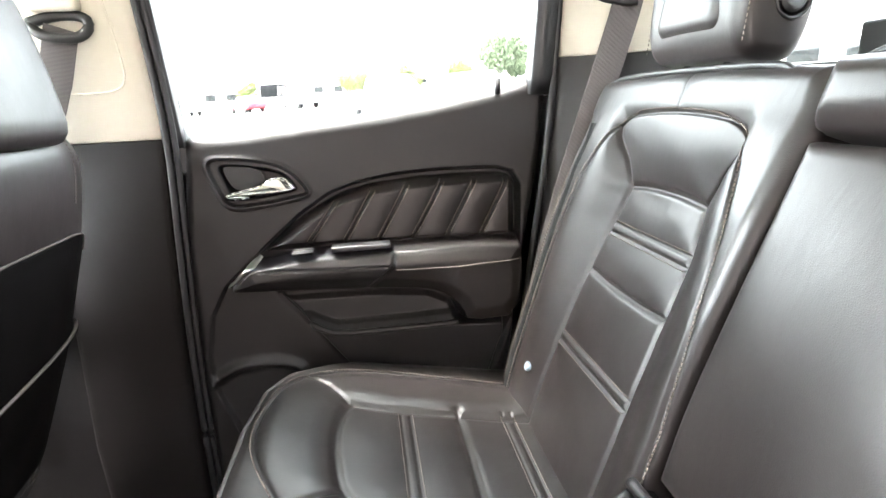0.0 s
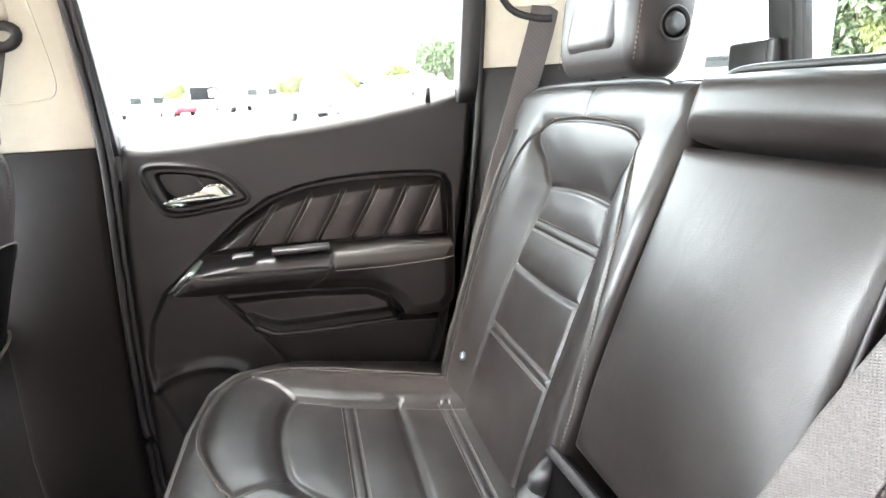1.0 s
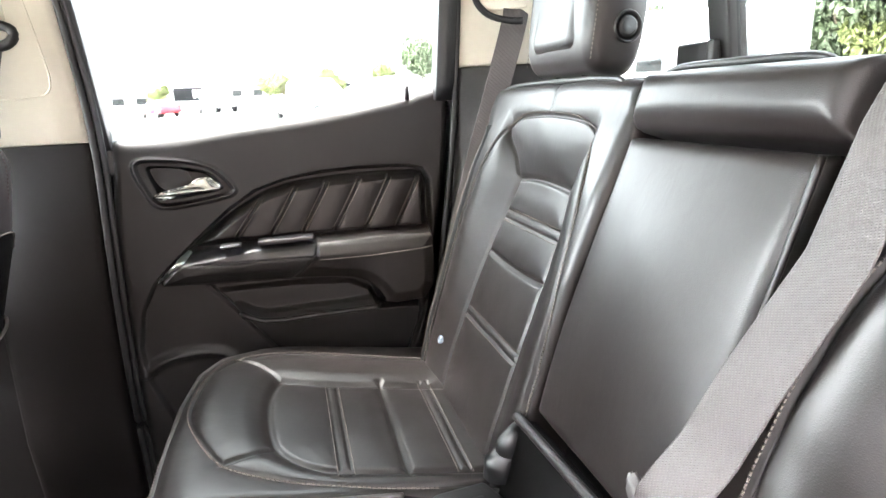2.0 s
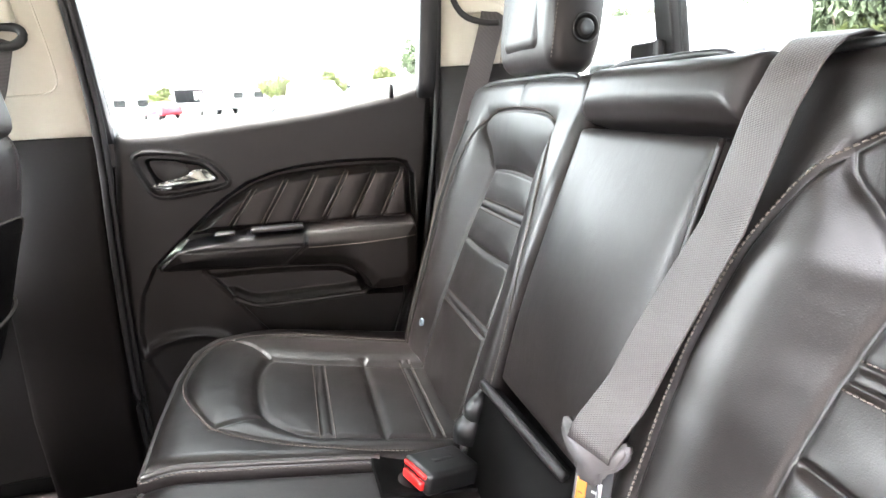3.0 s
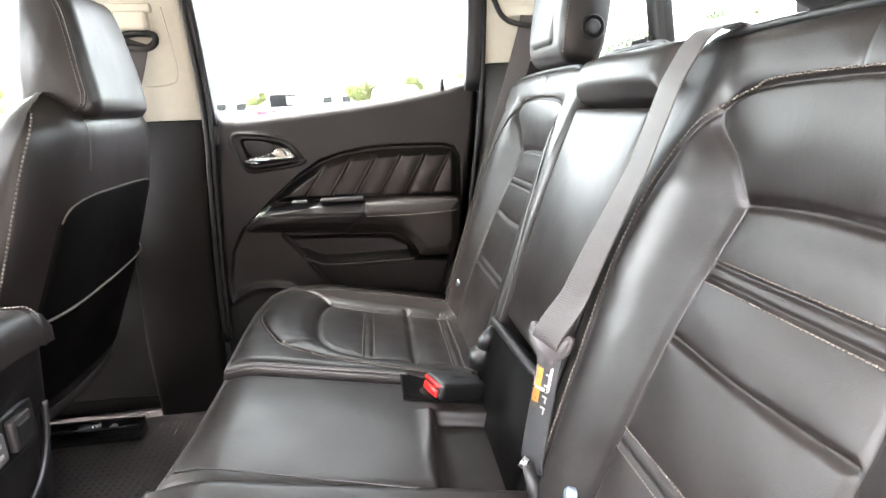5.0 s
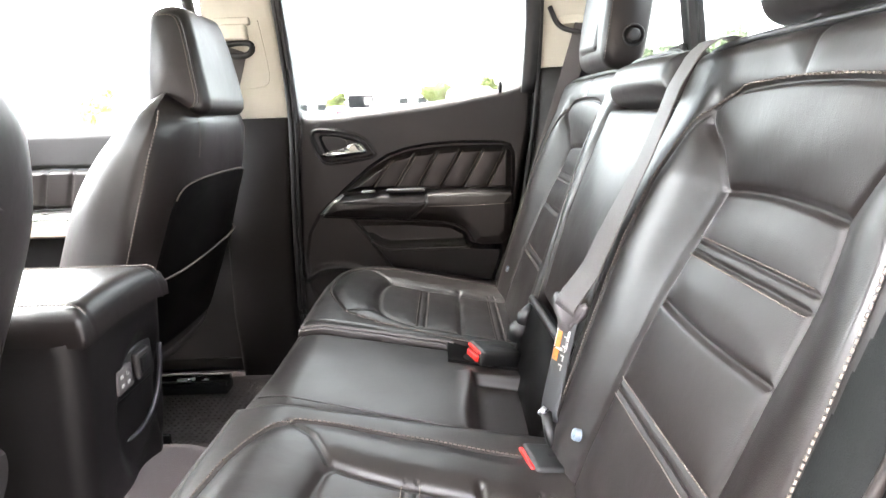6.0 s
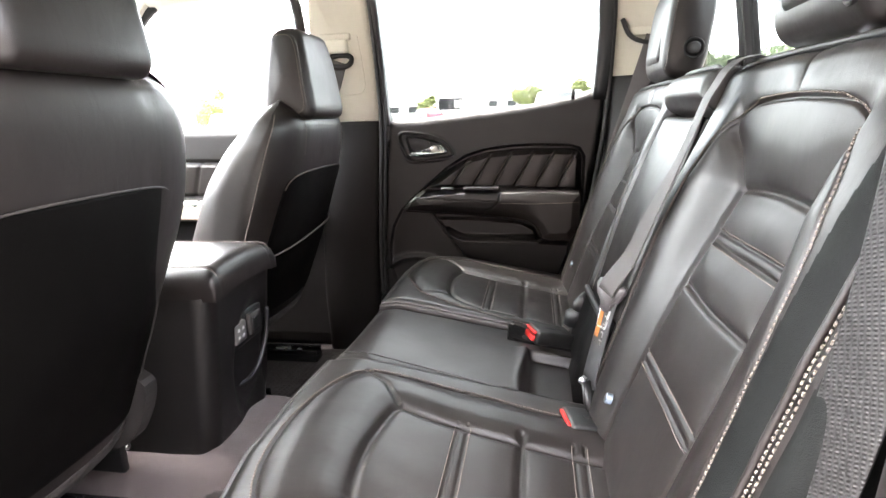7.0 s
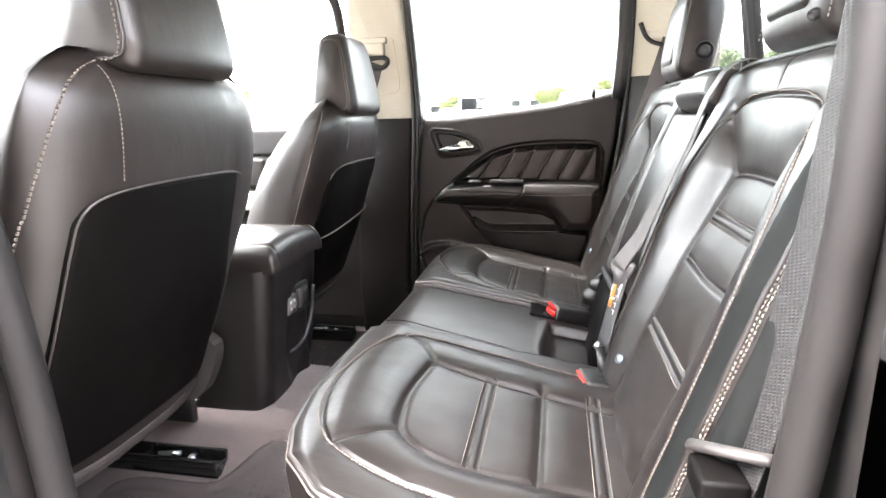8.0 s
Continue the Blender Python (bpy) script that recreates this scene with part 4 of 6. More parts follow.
low_web = part("webbing", strap(resample(down, 0.008), (-0.35, 0.92, 0.10), 0.038, 0.0014), BLACK_LABEL, c_belt, "black belt end with a sewn label")
t0, t1 = down[0], down[3]
ax = Vector(t1 - t0).normalized()
wd = Vector((-0.35, 0.92, 0.10))
wd = (wd - ax * wd.dot(ax)).normalized()
nm = ax.cross(wd).normalized()
if nm.dot(Vector((-0.25, -0.6, 0.35))) < 0:
    nm = -nm


def on_label(a, b, w, h, mat, name, label=""):
    """A small printed patch on the belt end: a along, b across."""
    c = Vector(t0) + ax * a + wd * b + nm * 0.0016
    pts = [c + wd * sx * w / 2 + ax * sy * h / 2 + nm * up for up in (0, 0.0006) for sx, sy in ((-1, -1), (1, -1), (1, 1), (-1, 1))]
    part(name, (pts, [(3, 2, 1, 0), (4, 5, 6, 7), (0, 1, 5, 4), (1, 2, 6, 5), (2, 3, 7, 6), (3, 0, 4, 7)]), mat, low_web, label, smooth=False)


on_label(0.048, 0.011, 0.011, 0.044, ORANGE, "label", "orange warning label")
for k in range(4):
    on_label(0.034 + k * 0.013, -0.004, 0.008, 0.0022, WHITE_INK, "print_bar")
    on_label(0.038 + k * 0.013, -0.006, 0.0022, 0.007, WHITE_INK, "print_bar")
    on_label(0.040 + k * 0.013, 0.011, 0.005, 0.0018, BLACK_LABEL, "print_bar")
# tongue: grey plastic guard with a steel loop
tm = Matrix((( *wd, 0), (*ax, 0), (*nm, 0), (0, 0, 0, 1))).transposed()
tm.translation = Vector((0.262, -0.118, 0.480)) + nm * 0.006
guard = [(-0.034, -0.020), (-0.020, -0.012), (0.020, -0.012), (0.034, -0.022), (0.037, -0.008), (0.028, 0.008), (0.014, 0.018), (0.012, 0.030), (-0.012, 0.030), (-0.014, 0.018), (-0.028, 0.008), (-0.037, -0.008)]
bm = bmesh.new()
vs = [bm.verts.new((x, y, -0.006)) for x, y in guard]
f = bm.faces.new(vs)
ext = bmesh.ops.extrude_face_region(bm, geom=[f])
bmesh.ops.translate(bm, vec=(0, 0, 0.013), verts=[v for v in ext["geom"] if isinstance(v, bmesh.types.BMVert)])
bmesh.ops.recalc_face_normals(bm, faces=bm.faces)
bmesh.ops.bevel(bm, geom=bm.edges[:], offset=0.0035, segments=3, affect="EDGES")
bmesh.ops.transform(bm, matrix=tm, verts=bm.verts)
part("tongue_guard", bm, BELT_GUARD, c_belt, "grey plastic guard of the belt tongue")
loop_pts = [tm @ Vector(p) for p in ((-0.012, 0.026, 0), (-0.012, 0.055, 0), (0.012, 0.055, 0), (0.012, 0.026, 0))]
part("tongue", tube(resample(loop_pts, 0.004), 0.0028, 8), STEEL, c_belt, "bright steel belt tongue")
part("anchor", tube([(0.222, -0.150, 0.345), (0.228, -0.160, 0.318), (0.236, -0.166, 0.292)], [0.010, 0.014, 0.016], 10, flat=0.6), TRIM_DARK, c_belt, "black belt anchor bracket")
part("anchor_bolt", tube([(0.220, -0.151, 0.343), (0.214, -0.146, 0.347)], 0.007, 10), STEEL, c_belt)


def buckle(at, turn, pitch, label):
    """A buckle with its red button facing forward."""
    ob = thing("seat_belt_buckle", at, label, "belt buckle", "belt buckles")
    m = Matrix.Translation(at) @ Euler((0, radians(pitch), radians(turn))).to_matrix().to_4x4() @ Matrix.Diagonal((1.15, 1.15, 1.1, 1))
    part("housing", box((0.0, -0.027, -0.014), (0.075, 0.027, 0.014), 0.006, 3, m), TRIM_DARK, ob, "black plastic buckle housing")
    part("button", box((-0.0045, -0.019, -0.0095), (0.006, 0.019, 0.0015), 0.002, 2, m), RED, ob, "red release button")
    part("button", box((-0.0035, -0.021, 0.0055), (0.006, 0.021, 0.0105), 0.0015, 2, m), RED, ob, "red rim over the slot")
    part("slot", box((0.024, -0.004, 0.0135), (0.052, 0.004, 0.0147), 0.001, 1, m), RUBBER, ob)
    part("stalk", box((0.07, -0.020, -0.010), (0.12, 0.020, 0.006), 0.004, 2, m), TRIM_DARK, ob)
    return ob


buckle((0.137, 0.112, 0.318), 20, 14, "black belt buckle with a red button lying in the seat gap")
buckle((0.186, -0.200, 0.298), 12, 12, "black belt buckle with a red button tucked against the backrest")
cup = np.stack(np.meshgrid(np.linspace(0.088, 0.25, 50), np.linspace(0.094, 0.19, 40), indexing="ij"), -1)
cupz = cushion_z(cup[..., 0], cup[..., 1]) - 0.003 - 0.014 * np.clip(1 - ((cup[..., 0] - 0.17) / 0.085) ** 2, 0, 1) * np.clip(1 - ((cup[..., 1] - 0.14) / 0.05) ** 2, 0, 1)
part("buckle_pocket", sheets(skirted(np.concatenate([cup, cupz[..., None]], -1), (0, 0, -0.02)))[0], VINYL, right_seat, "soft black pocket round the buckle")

# right shoulder belt on the rear pillar
r_belt = thing("seat_belt", (0.44, 0.60, 0.93), "grey woven shoulder belt hanging down the rear pillar", "seat belt", "seat belts")
pts = np.array([[0.452, 0.612, 0.965], [0.446, 0.604, 0.938], [0.425, 0.612, 0.86], [0.392, 0.628, 0.74], [0.352, 0.640, 0.60], [0.318, 0.650, 0.45], [0.30, 0.655, 0.34]])
part("webbing", strap(resample(rounded(pts, 2), 0.012), (0.93, -0.33, -0.1), 0.047, 0.0014), BELT, r_belt, "grey woven belt webbing")
slot = np.array([[0.370, 0.640, 1.000], [0.376, 0.637, 0.984], [0.385, 0.633, 0.962], [0.404, 0.624, 0.944], [0.440, 0.606, 0.934], [0.458, 0.597, 0.934]])
part("guide_slot", tube(resample(rounded(slot, 2), 0.004), 0.0062, 10), RUBBER, r_belt, "black lined belt slot")
part("guide_cover", box((-0.044, -0.004, -0.030), (0.044, 0.006, 0.045), 0.004, 3, Matrix.Translation((0.432, 0.625, 0.985)) @ Matrix.Rotation(-0.47, 4, "Z") @ Matrix.Rotation(-0.22, 4, "X")), CREAM, r_belt, "cream belt guide cover")
part("strap_clip", box((0.288, 0.640, 0.30), (0.312, 0.668, 0.36), 0.004), TRIM_DARK, r_belt)

# left shoulder belt beside the open doorway
l_belt = thing("seat_belt", (0.36, -0.60, 0.6), "coarsely woven grey belt running down beside the outer seat edge", "seat belt", "seat belts")
pts = np.array([[0.375, -0.615, 0.99], [0.360, -0.625, 0.88], [0.350, -0.632, 0.78], [0.344, -0.636, 0.72], [0.332, -0.638, 0.61], [0.305, -0.640, 0.47], [0.285, -0.640, 0.38], [0.270, -0.64, 0.30]])
# webbing and tongue plate colours darkened against sky light from the doorway
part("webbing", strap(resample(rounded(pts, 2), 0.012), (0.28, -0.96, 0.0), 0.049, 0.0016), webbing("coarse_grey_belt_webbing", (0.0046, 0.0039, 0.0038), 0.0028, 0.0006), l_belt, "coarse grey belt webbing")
part("tongue", tube([(0.262, -0.612, 0.444), (0.285, -0.640, 0.456), (0.312, -0.668, 0.468)], 0.0075, 12, flat=0.7), GREY_PLASTIC, l_belt, "grey belt tongue bar")
part("tongue_plate", box((0.258, -0.668, 0.415), (0.300, -0.620, 0.442), 0.005), VINYL, l_belt)


# ---- right rear door ----
DOOR_Y = 0.70
door = thing("door_rear_right", (0.0, DOOR_Y, 0.05), "closed rear door with charcoal trim, tufted insert and armrest", "door", kind="structure")
ARM = [(-0.262, 0.478), (-0.190, 0.545), (0.275, 0.550), (0.288, 0.53), (0.284, 0.392), (0.168, 0.388), (0.158, 0.420), (0.138, 0.440), (0.108, 0.450), (-0.014, 0.462), (-0.20, 0.474)]
ARM = rounded(ARM, 1, True)
TUFT = [(-0.176, 0.549), (-0.135, 0.579), (-0.094, 0.608), (-0.04, 0.636), (0.013, 0.649), (0.098, 0.656), (0.186, 0.657), (0.258, 0.655), (0.273, 0.648), (0.278, 0.632), (0.277, 0.54)]
ARC = [(-0.268, 0.470), (-0.259, 0.486), (-0.176, 0.560), (-0.113, 0.613), (-0.059, 0.646), (-0.007, 0.662), (0.057, 0.672), (0.143, 0.676), (0.250, 0.673), (0.278, 0.664), (0.291, 0.640), (0.291, 0.50), (0.284, 0.38), (0.262, 0.34), (0.222, 0.235), (0.20, 0.16), (-0.26, 0.16), (-0.300, 0.28), (-0.306, 0.352), (-0.290, 0.43)]
POCKET = [(-0.164, 0.461), (-0.014, 0.458), (0.108, 0.447), (0.150, 0.425), (0.165, 0.392), (0.254, 0.384), (0.257, 0.356), (0.222, 0.245), (0.20, 0.18), (0.0, 0.22), (-0.047, 0.300), (-0.111, 0.395)]
LIP = [(-0.111, 0.412), (-0.085, 0.396), (-0.062, 0.388), (0.05, 0.388), (0.254, 0.390)]
SPEAKER = rounded([(-0.302, 0.300), (-0.285, 0.314), (-0.255, 0.326), (-0.205, 0.330), (-0.165, 0.322), (-0.145, 0.308)], 1)
BEZEL = rounded([(-0.263, 0.700), (-0.255, 0.716), (-0.230, 0.717), (-0.165, 0.709), (-0.122, 0.692), (-0.094, 0.656), (-0.093, 0.645), (-0.110, 0.639), (-0.205, 0.627), (-0.232, 0.631), (-0.244, 0.652)], 2, True)
CUP = rounded([(-0.245, 0.698), (-0.238, 0.705), (-0.215, 0.704), (-0.150, 0.694), (-0.128, 0.681), (-0.112, 0.657), (-0.116, 0.650), (-0.205, 0.638), (-0.224, 0.643), (-0.236, 0.668)], 2, True)
FOLDS = [((-0.047, 0.636), (-0.101, 0.556)), ((0.018, 0.650), (-0.038, 0.553)), ((0.080, 0.656), (0.023, 0.552)), ((0.144, 0.658), (0.087, 0.554)), ((0.204, 0.657), (0.149, 0.551)), ((0.264, 0.653), (0.213, 0.549))]


def door_edge_rear(z):
    return np.interp(z, [0.05, 0.29, 0.51, 0.70, 0.82, 0.86], [0.225, 0.268, 0.298, 0.333, 0.343, 0.345])


def door_relief(X, Z):
    """How far the door trim stands towards the cab."""
    h = 0.012 * smooth(0.70 - Z, 0.0, 0.08) * 0.4 + np.zeros_like(X)
    arc = depth_in(X, Z, ARC)
    h = h - 0.010 * smooth(arc, -0.003, 0.006)
    tuft = depth_in(X, Z, TUFT)
    h = h + 0.012 * smooth(tuft, -0.002, 0.012)
    for k, (a, b) in enumerate(FOLDS):
        g = near(X, Z, [a, b])
        inn = smooth(tuft, -0.001, 0.004)
        h = h - 0.0040 * np.exp(-(g / 0.0030) ** 2) * inn
    # each tuft swells between its seams
    seams = np.stack([np.interp(Z, [b[1], a[1]], [b[0], a[0]]) for a, b in [((-0.112, 0.636), (-0.166, 0.556))] + FOLDS + [((0.330, 0.653), (0.278, 0.549))]], -1)
    for k in range(seams.shape[-1] - 1):
        u = np.clip((X - seams[..., k]) / (seams[..., k + 1] - seams[..., k]), 0, 1)
        h = h + 0.0055 * np.sqrt(4 * u * (1 - u)) * smooth(tuft, 0.0, 0.014)
    # deep channel between the outer edge and the tufts
    h = h - 0.012 * smooth(arc, 0.001, 0.006) * (1 - smooth(tuft, -0.006, 0.001)) * smooth(Z, 0.53, 0.55)
    arm = depth_in(X, Z, ARM)
    h = h + (0.052 + 0.010 * smooth(X, 0.0, 0.12)) * smooth(arm, -0.003, 0.010) * (1 - 0.58 * (1 - smooth(Z, 0.425, 0.525)) * (1 - smooth(X, 0.09, 0.165)))
    h = h + 0.008 * smooth(arm, 0.008, 0.035)
    # shallow seam where the padded elbow rest meets the hard grip
    h = h - 0.004 * np.exp(-(near(X, Z, [(0.050, 0.55), (0.041, 0.512), (-0.014, 0.458)]) / 0.003) ** 2) * smooth(arm, 0, 0.004)
    h = h - 0.003 * np.exp(-(near(X, Z, [(-0.19, 0.521), (0.041, 0.513)]) / 0.0025) ** 2) * smooth(arm, 0, 0.004)
    pocket = depth_in(X, Z, POCKET)
    lip_z = np.interp(X, [p[0] for p in LIP], [p[1] for p in LIP])
    under = lip_z + 0.014 - Z
    front = np.interp(under, [-0.004, 0.0, 0.003, 0.017, 0.021, 0.20], [0.012, 0.017, 0.023, 0.037, 0.038, 0.008])
    h = h + smooth(pocket, 0.0, 0.012) * front
    h = h - 0.006 * np.exp(-(near(X, Z, [(-0.164, 0.461), (-0.111, 0.395), (-0.047, 0.300)]) / 0.005) ** 2)
    g = near(X, Z, SPEAKER)
    h = h + 0.010 * np.exp(-(g / 0.010) ** 2) * (Z > 0.29)
    bez = depth_in(X, Z, BEZEL)
    h = h + 0.005 * np.exp(-(bez / 0.004) ** 2) - 0.004 * smooth(bez, 0.0, 0.006)
    cup = depth_in(X, Z, CUP)
    h = h - 0.030 * smooth(cup, 0.0, 0.010)
    return h


nx, nz = 380, 440
A, B = np.meshgrid(np.linspace(0, 1, nx), np.linspace(0, 1, nz), indexing="ij")
Xs = np.linspace(-0.318, 0.345, 400)
belt = np.array([belt_line(x) for x in Xs])
X0 = -0.318 + 0.02 * B
Z = 0.06 + 0 * B
for _ in range(2):
    Zt = np.interp(X0 + (door_edge_rear(Z) - X0) * A, Xs, belt)
    Z = 0.06 + (Zt - 0.06) * B
XF = np.interp(Z, [0.06, 0.32, 0.57, 0.76], [-0.328, -0.324, -0.312, -0.292])
X = XF + (door_edge_rear(Z) - XF) * A
e = np.minimum(np.minimum(X - XF, door_edge_rear(Z) - X), Zt - Z)
R = door_relief(X, Z) - roll(np.minimum(X - XF, door_edge_rear(Z) - X), 0.018) - roll(Zt - Z, 0.026)
P = np.stack([X, DOOR_Y - R, Z], -1)
Q = skirted(P, (0, 0.05, 0))
Xc, Zc = centres(np.pad(X, 1, mode="edge")), centres(np.pad(Z, 1, mode="edge"))
reg = np.zeros(Xc.shape, int)
reg[inside(Xc, Zc, ARC)] = 1
reg[inside(Xc, Zc, POCKET)] = 2
tu = inside(Xc, Zc, TUFT)
fold_x = np.stack([np.interp(Zc, [b[1], a[1]], [b[0], a[0]]) for a, b in FOLDS], -1)
reg[tu] = 10 + (Xc[..., None] > fold_x).sum(-1)[tu]
arm_in = inside(Xc, Zc, ARM)
reg[arm_in] = 3
reg[arm_in & (Xc > np.interp(Zc, [0.458, 0.512, 0.55], [-0.014, 0.041, 0.050]))] = 4
reg[arm_in & (Zc > np.interp(Xc, [-0.19, 0.041], [0.521, 0.513])) & (Xc < 0.05) & (Zc < 0.546)] = 5
reg[inside(Xc, Zc, CUP)] = 6
geo = sheets(Q, reg)
names = {0: ("door_panel", TRIM, "charcoal moulded upper door panel"), 1: ("lower_panel", TRIM, "charcoal moulded lower door panel"), 2: ("map_pocket", TRIM, "moulded map pocket with a raised lip"),
         3: ("grip", TRIM, "hard charcoal arm grip"), 4: ("elbow_pad", LEATHER, "padded black leather elbow rest"), 5: ("grip_strip", GLOSSY, "glossy grey strip along the arm grip"), 6: ("handle_cup", TRIM_DARK, "dark cup behind the handle")}
panel = None
for k in sorted(geo):
    if k < 10:
        n_, mat_, lab_ = names[k]
        ob = part(n_, geo[k], mat_, door if panel is None else panel, lab_)
        panel = panel or ob
    else:
        part("tufted_panel", geo[k], LEATHER, panel)


def door_line(pts, off=0.001, step=0.003):
    pts = resample(pts, step)
    return np.stack([pts[:, 0], DOOR_Y - door_relief(pts[:, 0], pts[:, 1]) - off, pts[:, 1]], -1)


threads = []
for a, b in FOLDS:
    for dx in (-0.0048, 0.0048):
        threads.append(stitches(door_line([(a[0] + dx, a[1] - 0.006), (b[0] + dx, b[1] + 0.004)], 0.0022), (0, -1.0, 0), 0.0048, 0.0038, 0.0013))
part("stitching", merge(threads), THREAD, panel, "double rows of grey stitching on the tufts", smooth=False)
part("stitching", stitches(door_line([(0.048, 0.508), (0.15, 0.508), (0.278, 0.512)], 0.0025), (0, -1.0, 0.2), 0.005, 0.0038, 0.0011), THREAD, panel, "pale stitching on the elbow rest", smooth=False)
acc = np.array([[-0.256, 0.481], [-0.225, 0.508], [-0.190, 0.537]])
accent = door_line(acc, 0.002)
part("accent", tube(accent, np.interp(np.linspace(0, 1, len(accent)), [0, 0.6, 1], [0.002, 0.010, 0.007]), 10, flat=0.5), SATIN, panel, "satin silver accent at the grip's front end")
part("pocket_lip", tube(door_line([(x, z - 0.003) for x, z in rounded(LIP, 2)], -0.001), 0.0058, 12), TRIM, panel, "rounded lip of the map pocket")
part("lip_knob", lathe([(0.010, 0.0), (0.009, 0.010), (0.006, 0.013), (0.0, 0.014)], Matrix.Translation((-0.106, DOOR_Y - 0.002, 0.398)) @ Matrix.Rotation(math.pi / 2, 4, "X")), TRIM, panel)
switch = part("window_switch", box((-0.130, 0.648, 0.5465), (-0.092, 0.672, 0.5545), 0.004), TRIM_DARK, panel, "black window switch")
part("pull_cup", box((-0.062, 0.650, 0.546), (0.042, 0.682, 0.5555), 0.003), GLOSSY, panel, "grey rim of the pull cup")
# chrome lever
lever = rounded([(-0.233, 0.653), (-0.215, 0.658), (-0.182, 0.664), (-0.164, 0.670), (-0.160, 0.678), (-0.135, 0.678), (-0.128, 0.674), (-0.116, 0.657), (-0.120, 0.653), (-0.155, 0.651), (-0.190, 0.646), (-0.222, 0.642), (-0.233, 0.647)], 1, True)
bm = bmesh.new()
f = bm.faces.new([bm.verts.new((x, 0, z)) for x, z in lever])
ext = bmesh.ops.extrude_face_region(bm, geom=[f])
bmesh.ops.translate(bm, vec=(0, 0.014, 0), verts=[v for v in ext["geom"] if isinstance(v, bmesh.types.BMVert)])
bmesh.ops.recalc_face_normals(bm, faces=bm.faces)
bmesh.ops.bevel(bm, geom=[ed for ed in bm.edges if ed.calc_length() > 0.003], offset=0.0025, segments=2, affect="EDGES")
# the lever stands out towards its free end
for v in bm.verts:
    v.co.y += 0.10 * (v.co.x + 0.116) * (1 - smooth(np.array(v.co.x), -0.165, -0.15)) - 0.004 * float(smooth(np.array(v.co.x), -0.170, -0.155))
bmesh.ops.translate(bm, vec=(0, DOOR_Y - 0.006, 0), verts=bm.verts)
part("lever", bm, CHROME, panel, "chrome door lever")
plate = rounded([(-0.238, 0.697), (-0.228, 0.700), (-0.178, 0.694), (-0.166, 0.676), (-0.180, 0.664), (-0.215, 0.656), (-0.228, 0.668)], 1, True)
part("cup_plate", extrude_y([tuple(q) for q in plate], DOOR_Y + 0.012, DOOR_Y + 0.020), RUBBER, panel, "matt black plate behind the lever", smooth=False)
part("lock_pin", tube([(0.252, 0.700, 0.800), (0.252, 0.698, 0.828)], 0.0055, 10), TRIM_DARK, door, "black lock pin")
# window frame and glass
part("window_corner", box((-0.338, 0.706, 0.69), (-0.288, 0.755, 0.772), 0.006), TRIM_DARK, door)
def side_y(z):
    return DOOR_Y + 0.012 - 0.20 * (z - 0.75)


def upright(pts, w, d=0.03):
    return strap(resample(pts, 0.03), (1, 0, 0), w, d)


part("window_frame", upright([(-0.300, side_y(0.74), 0.74), (-0.302, side_y(0.95), 0.95), (-0.310, side_y(1.16), 1.16)], 0.022), TRIM_DARK, door, "black front upright of the window")
part("window_frame", upright([(0.326, side_y(0.80), 0.80), (0.331, side_y(0.98), 0.98), (0.322, side_y(1.16), 1.16)], 0.038), TRIM_DARK, door, "black rear upright of the window")
part("window_frame", strap(resample([(-0.32, side_y(1.15), 1.15), (0.34, side_y(1.15), 1.15)], 0.05), (0, 0, 1), 0.04, 0.03), TRIM_DARK, door)
gl = []
for off in (0.0, 0.004):
    for x in np.linspace(-0.295, 0.312, 14):
        gl.append((x, side_y(belt_line(x)) + 0.006 + off, belt_line(x) - 0.01))
        gl.append((x, side_y(1.14) + 0.006 + off, 1.14))
fs = [(2 * i, 2 * i + 1, 2 * i + 3, 2 * i + 2) for i in range(13)] + [(28 + 2 * i, 28 + 2 * i + 2, 28 + 2 * i + 3, 28 + 2 * i + 1) for i in range(13)]
part("pane", (gl, fs), PRIVACY, door, "lightly tinted door glass").visible_shadow = False
# door seals along the pillars
for dx, r in ((0.0, 0.0065), (0.012, 0.005)):
    pts = [(-0.333 + dx, 0.690, 0.03), (-0.334 + dx, 0.690, 0.3), (-0.322 + dx, 0.690, 0.57), (-0.309 + dx, 0.688, 0.752), (-0.312 + dx, 0.655, 0.95), (-0.318 + dx, 0.622, 1.13)]
    part("door_seal", tube(resample(rounded(pts, 2), 0.02), r, 8), RUBBER, door, "black rubber door seal")
pts = [(0.236, 0.695, 0.05), (0.282, 0.690, 0.29), (0.312, 0.690, 0.51), (0.343, 0.690, 0.72), (0.350, 0.680, 0.86), (0.352, 0.655, 1.0), (0.345, 0.625, 1.14)]
part("door_seal", tube(resample(rounded(pts, 2), 0.02), 0.007, 8), RUBBER, door, "black rubber door seal")
part("door_skin", extrude_y([(-0.34, 0.0), (0.25, 0.0), (0.35, 0.55), (0.35, 0.80), (-0.34, 0.72)], 0.752, 0.79), TRIM_DARK, door, smooth=False)

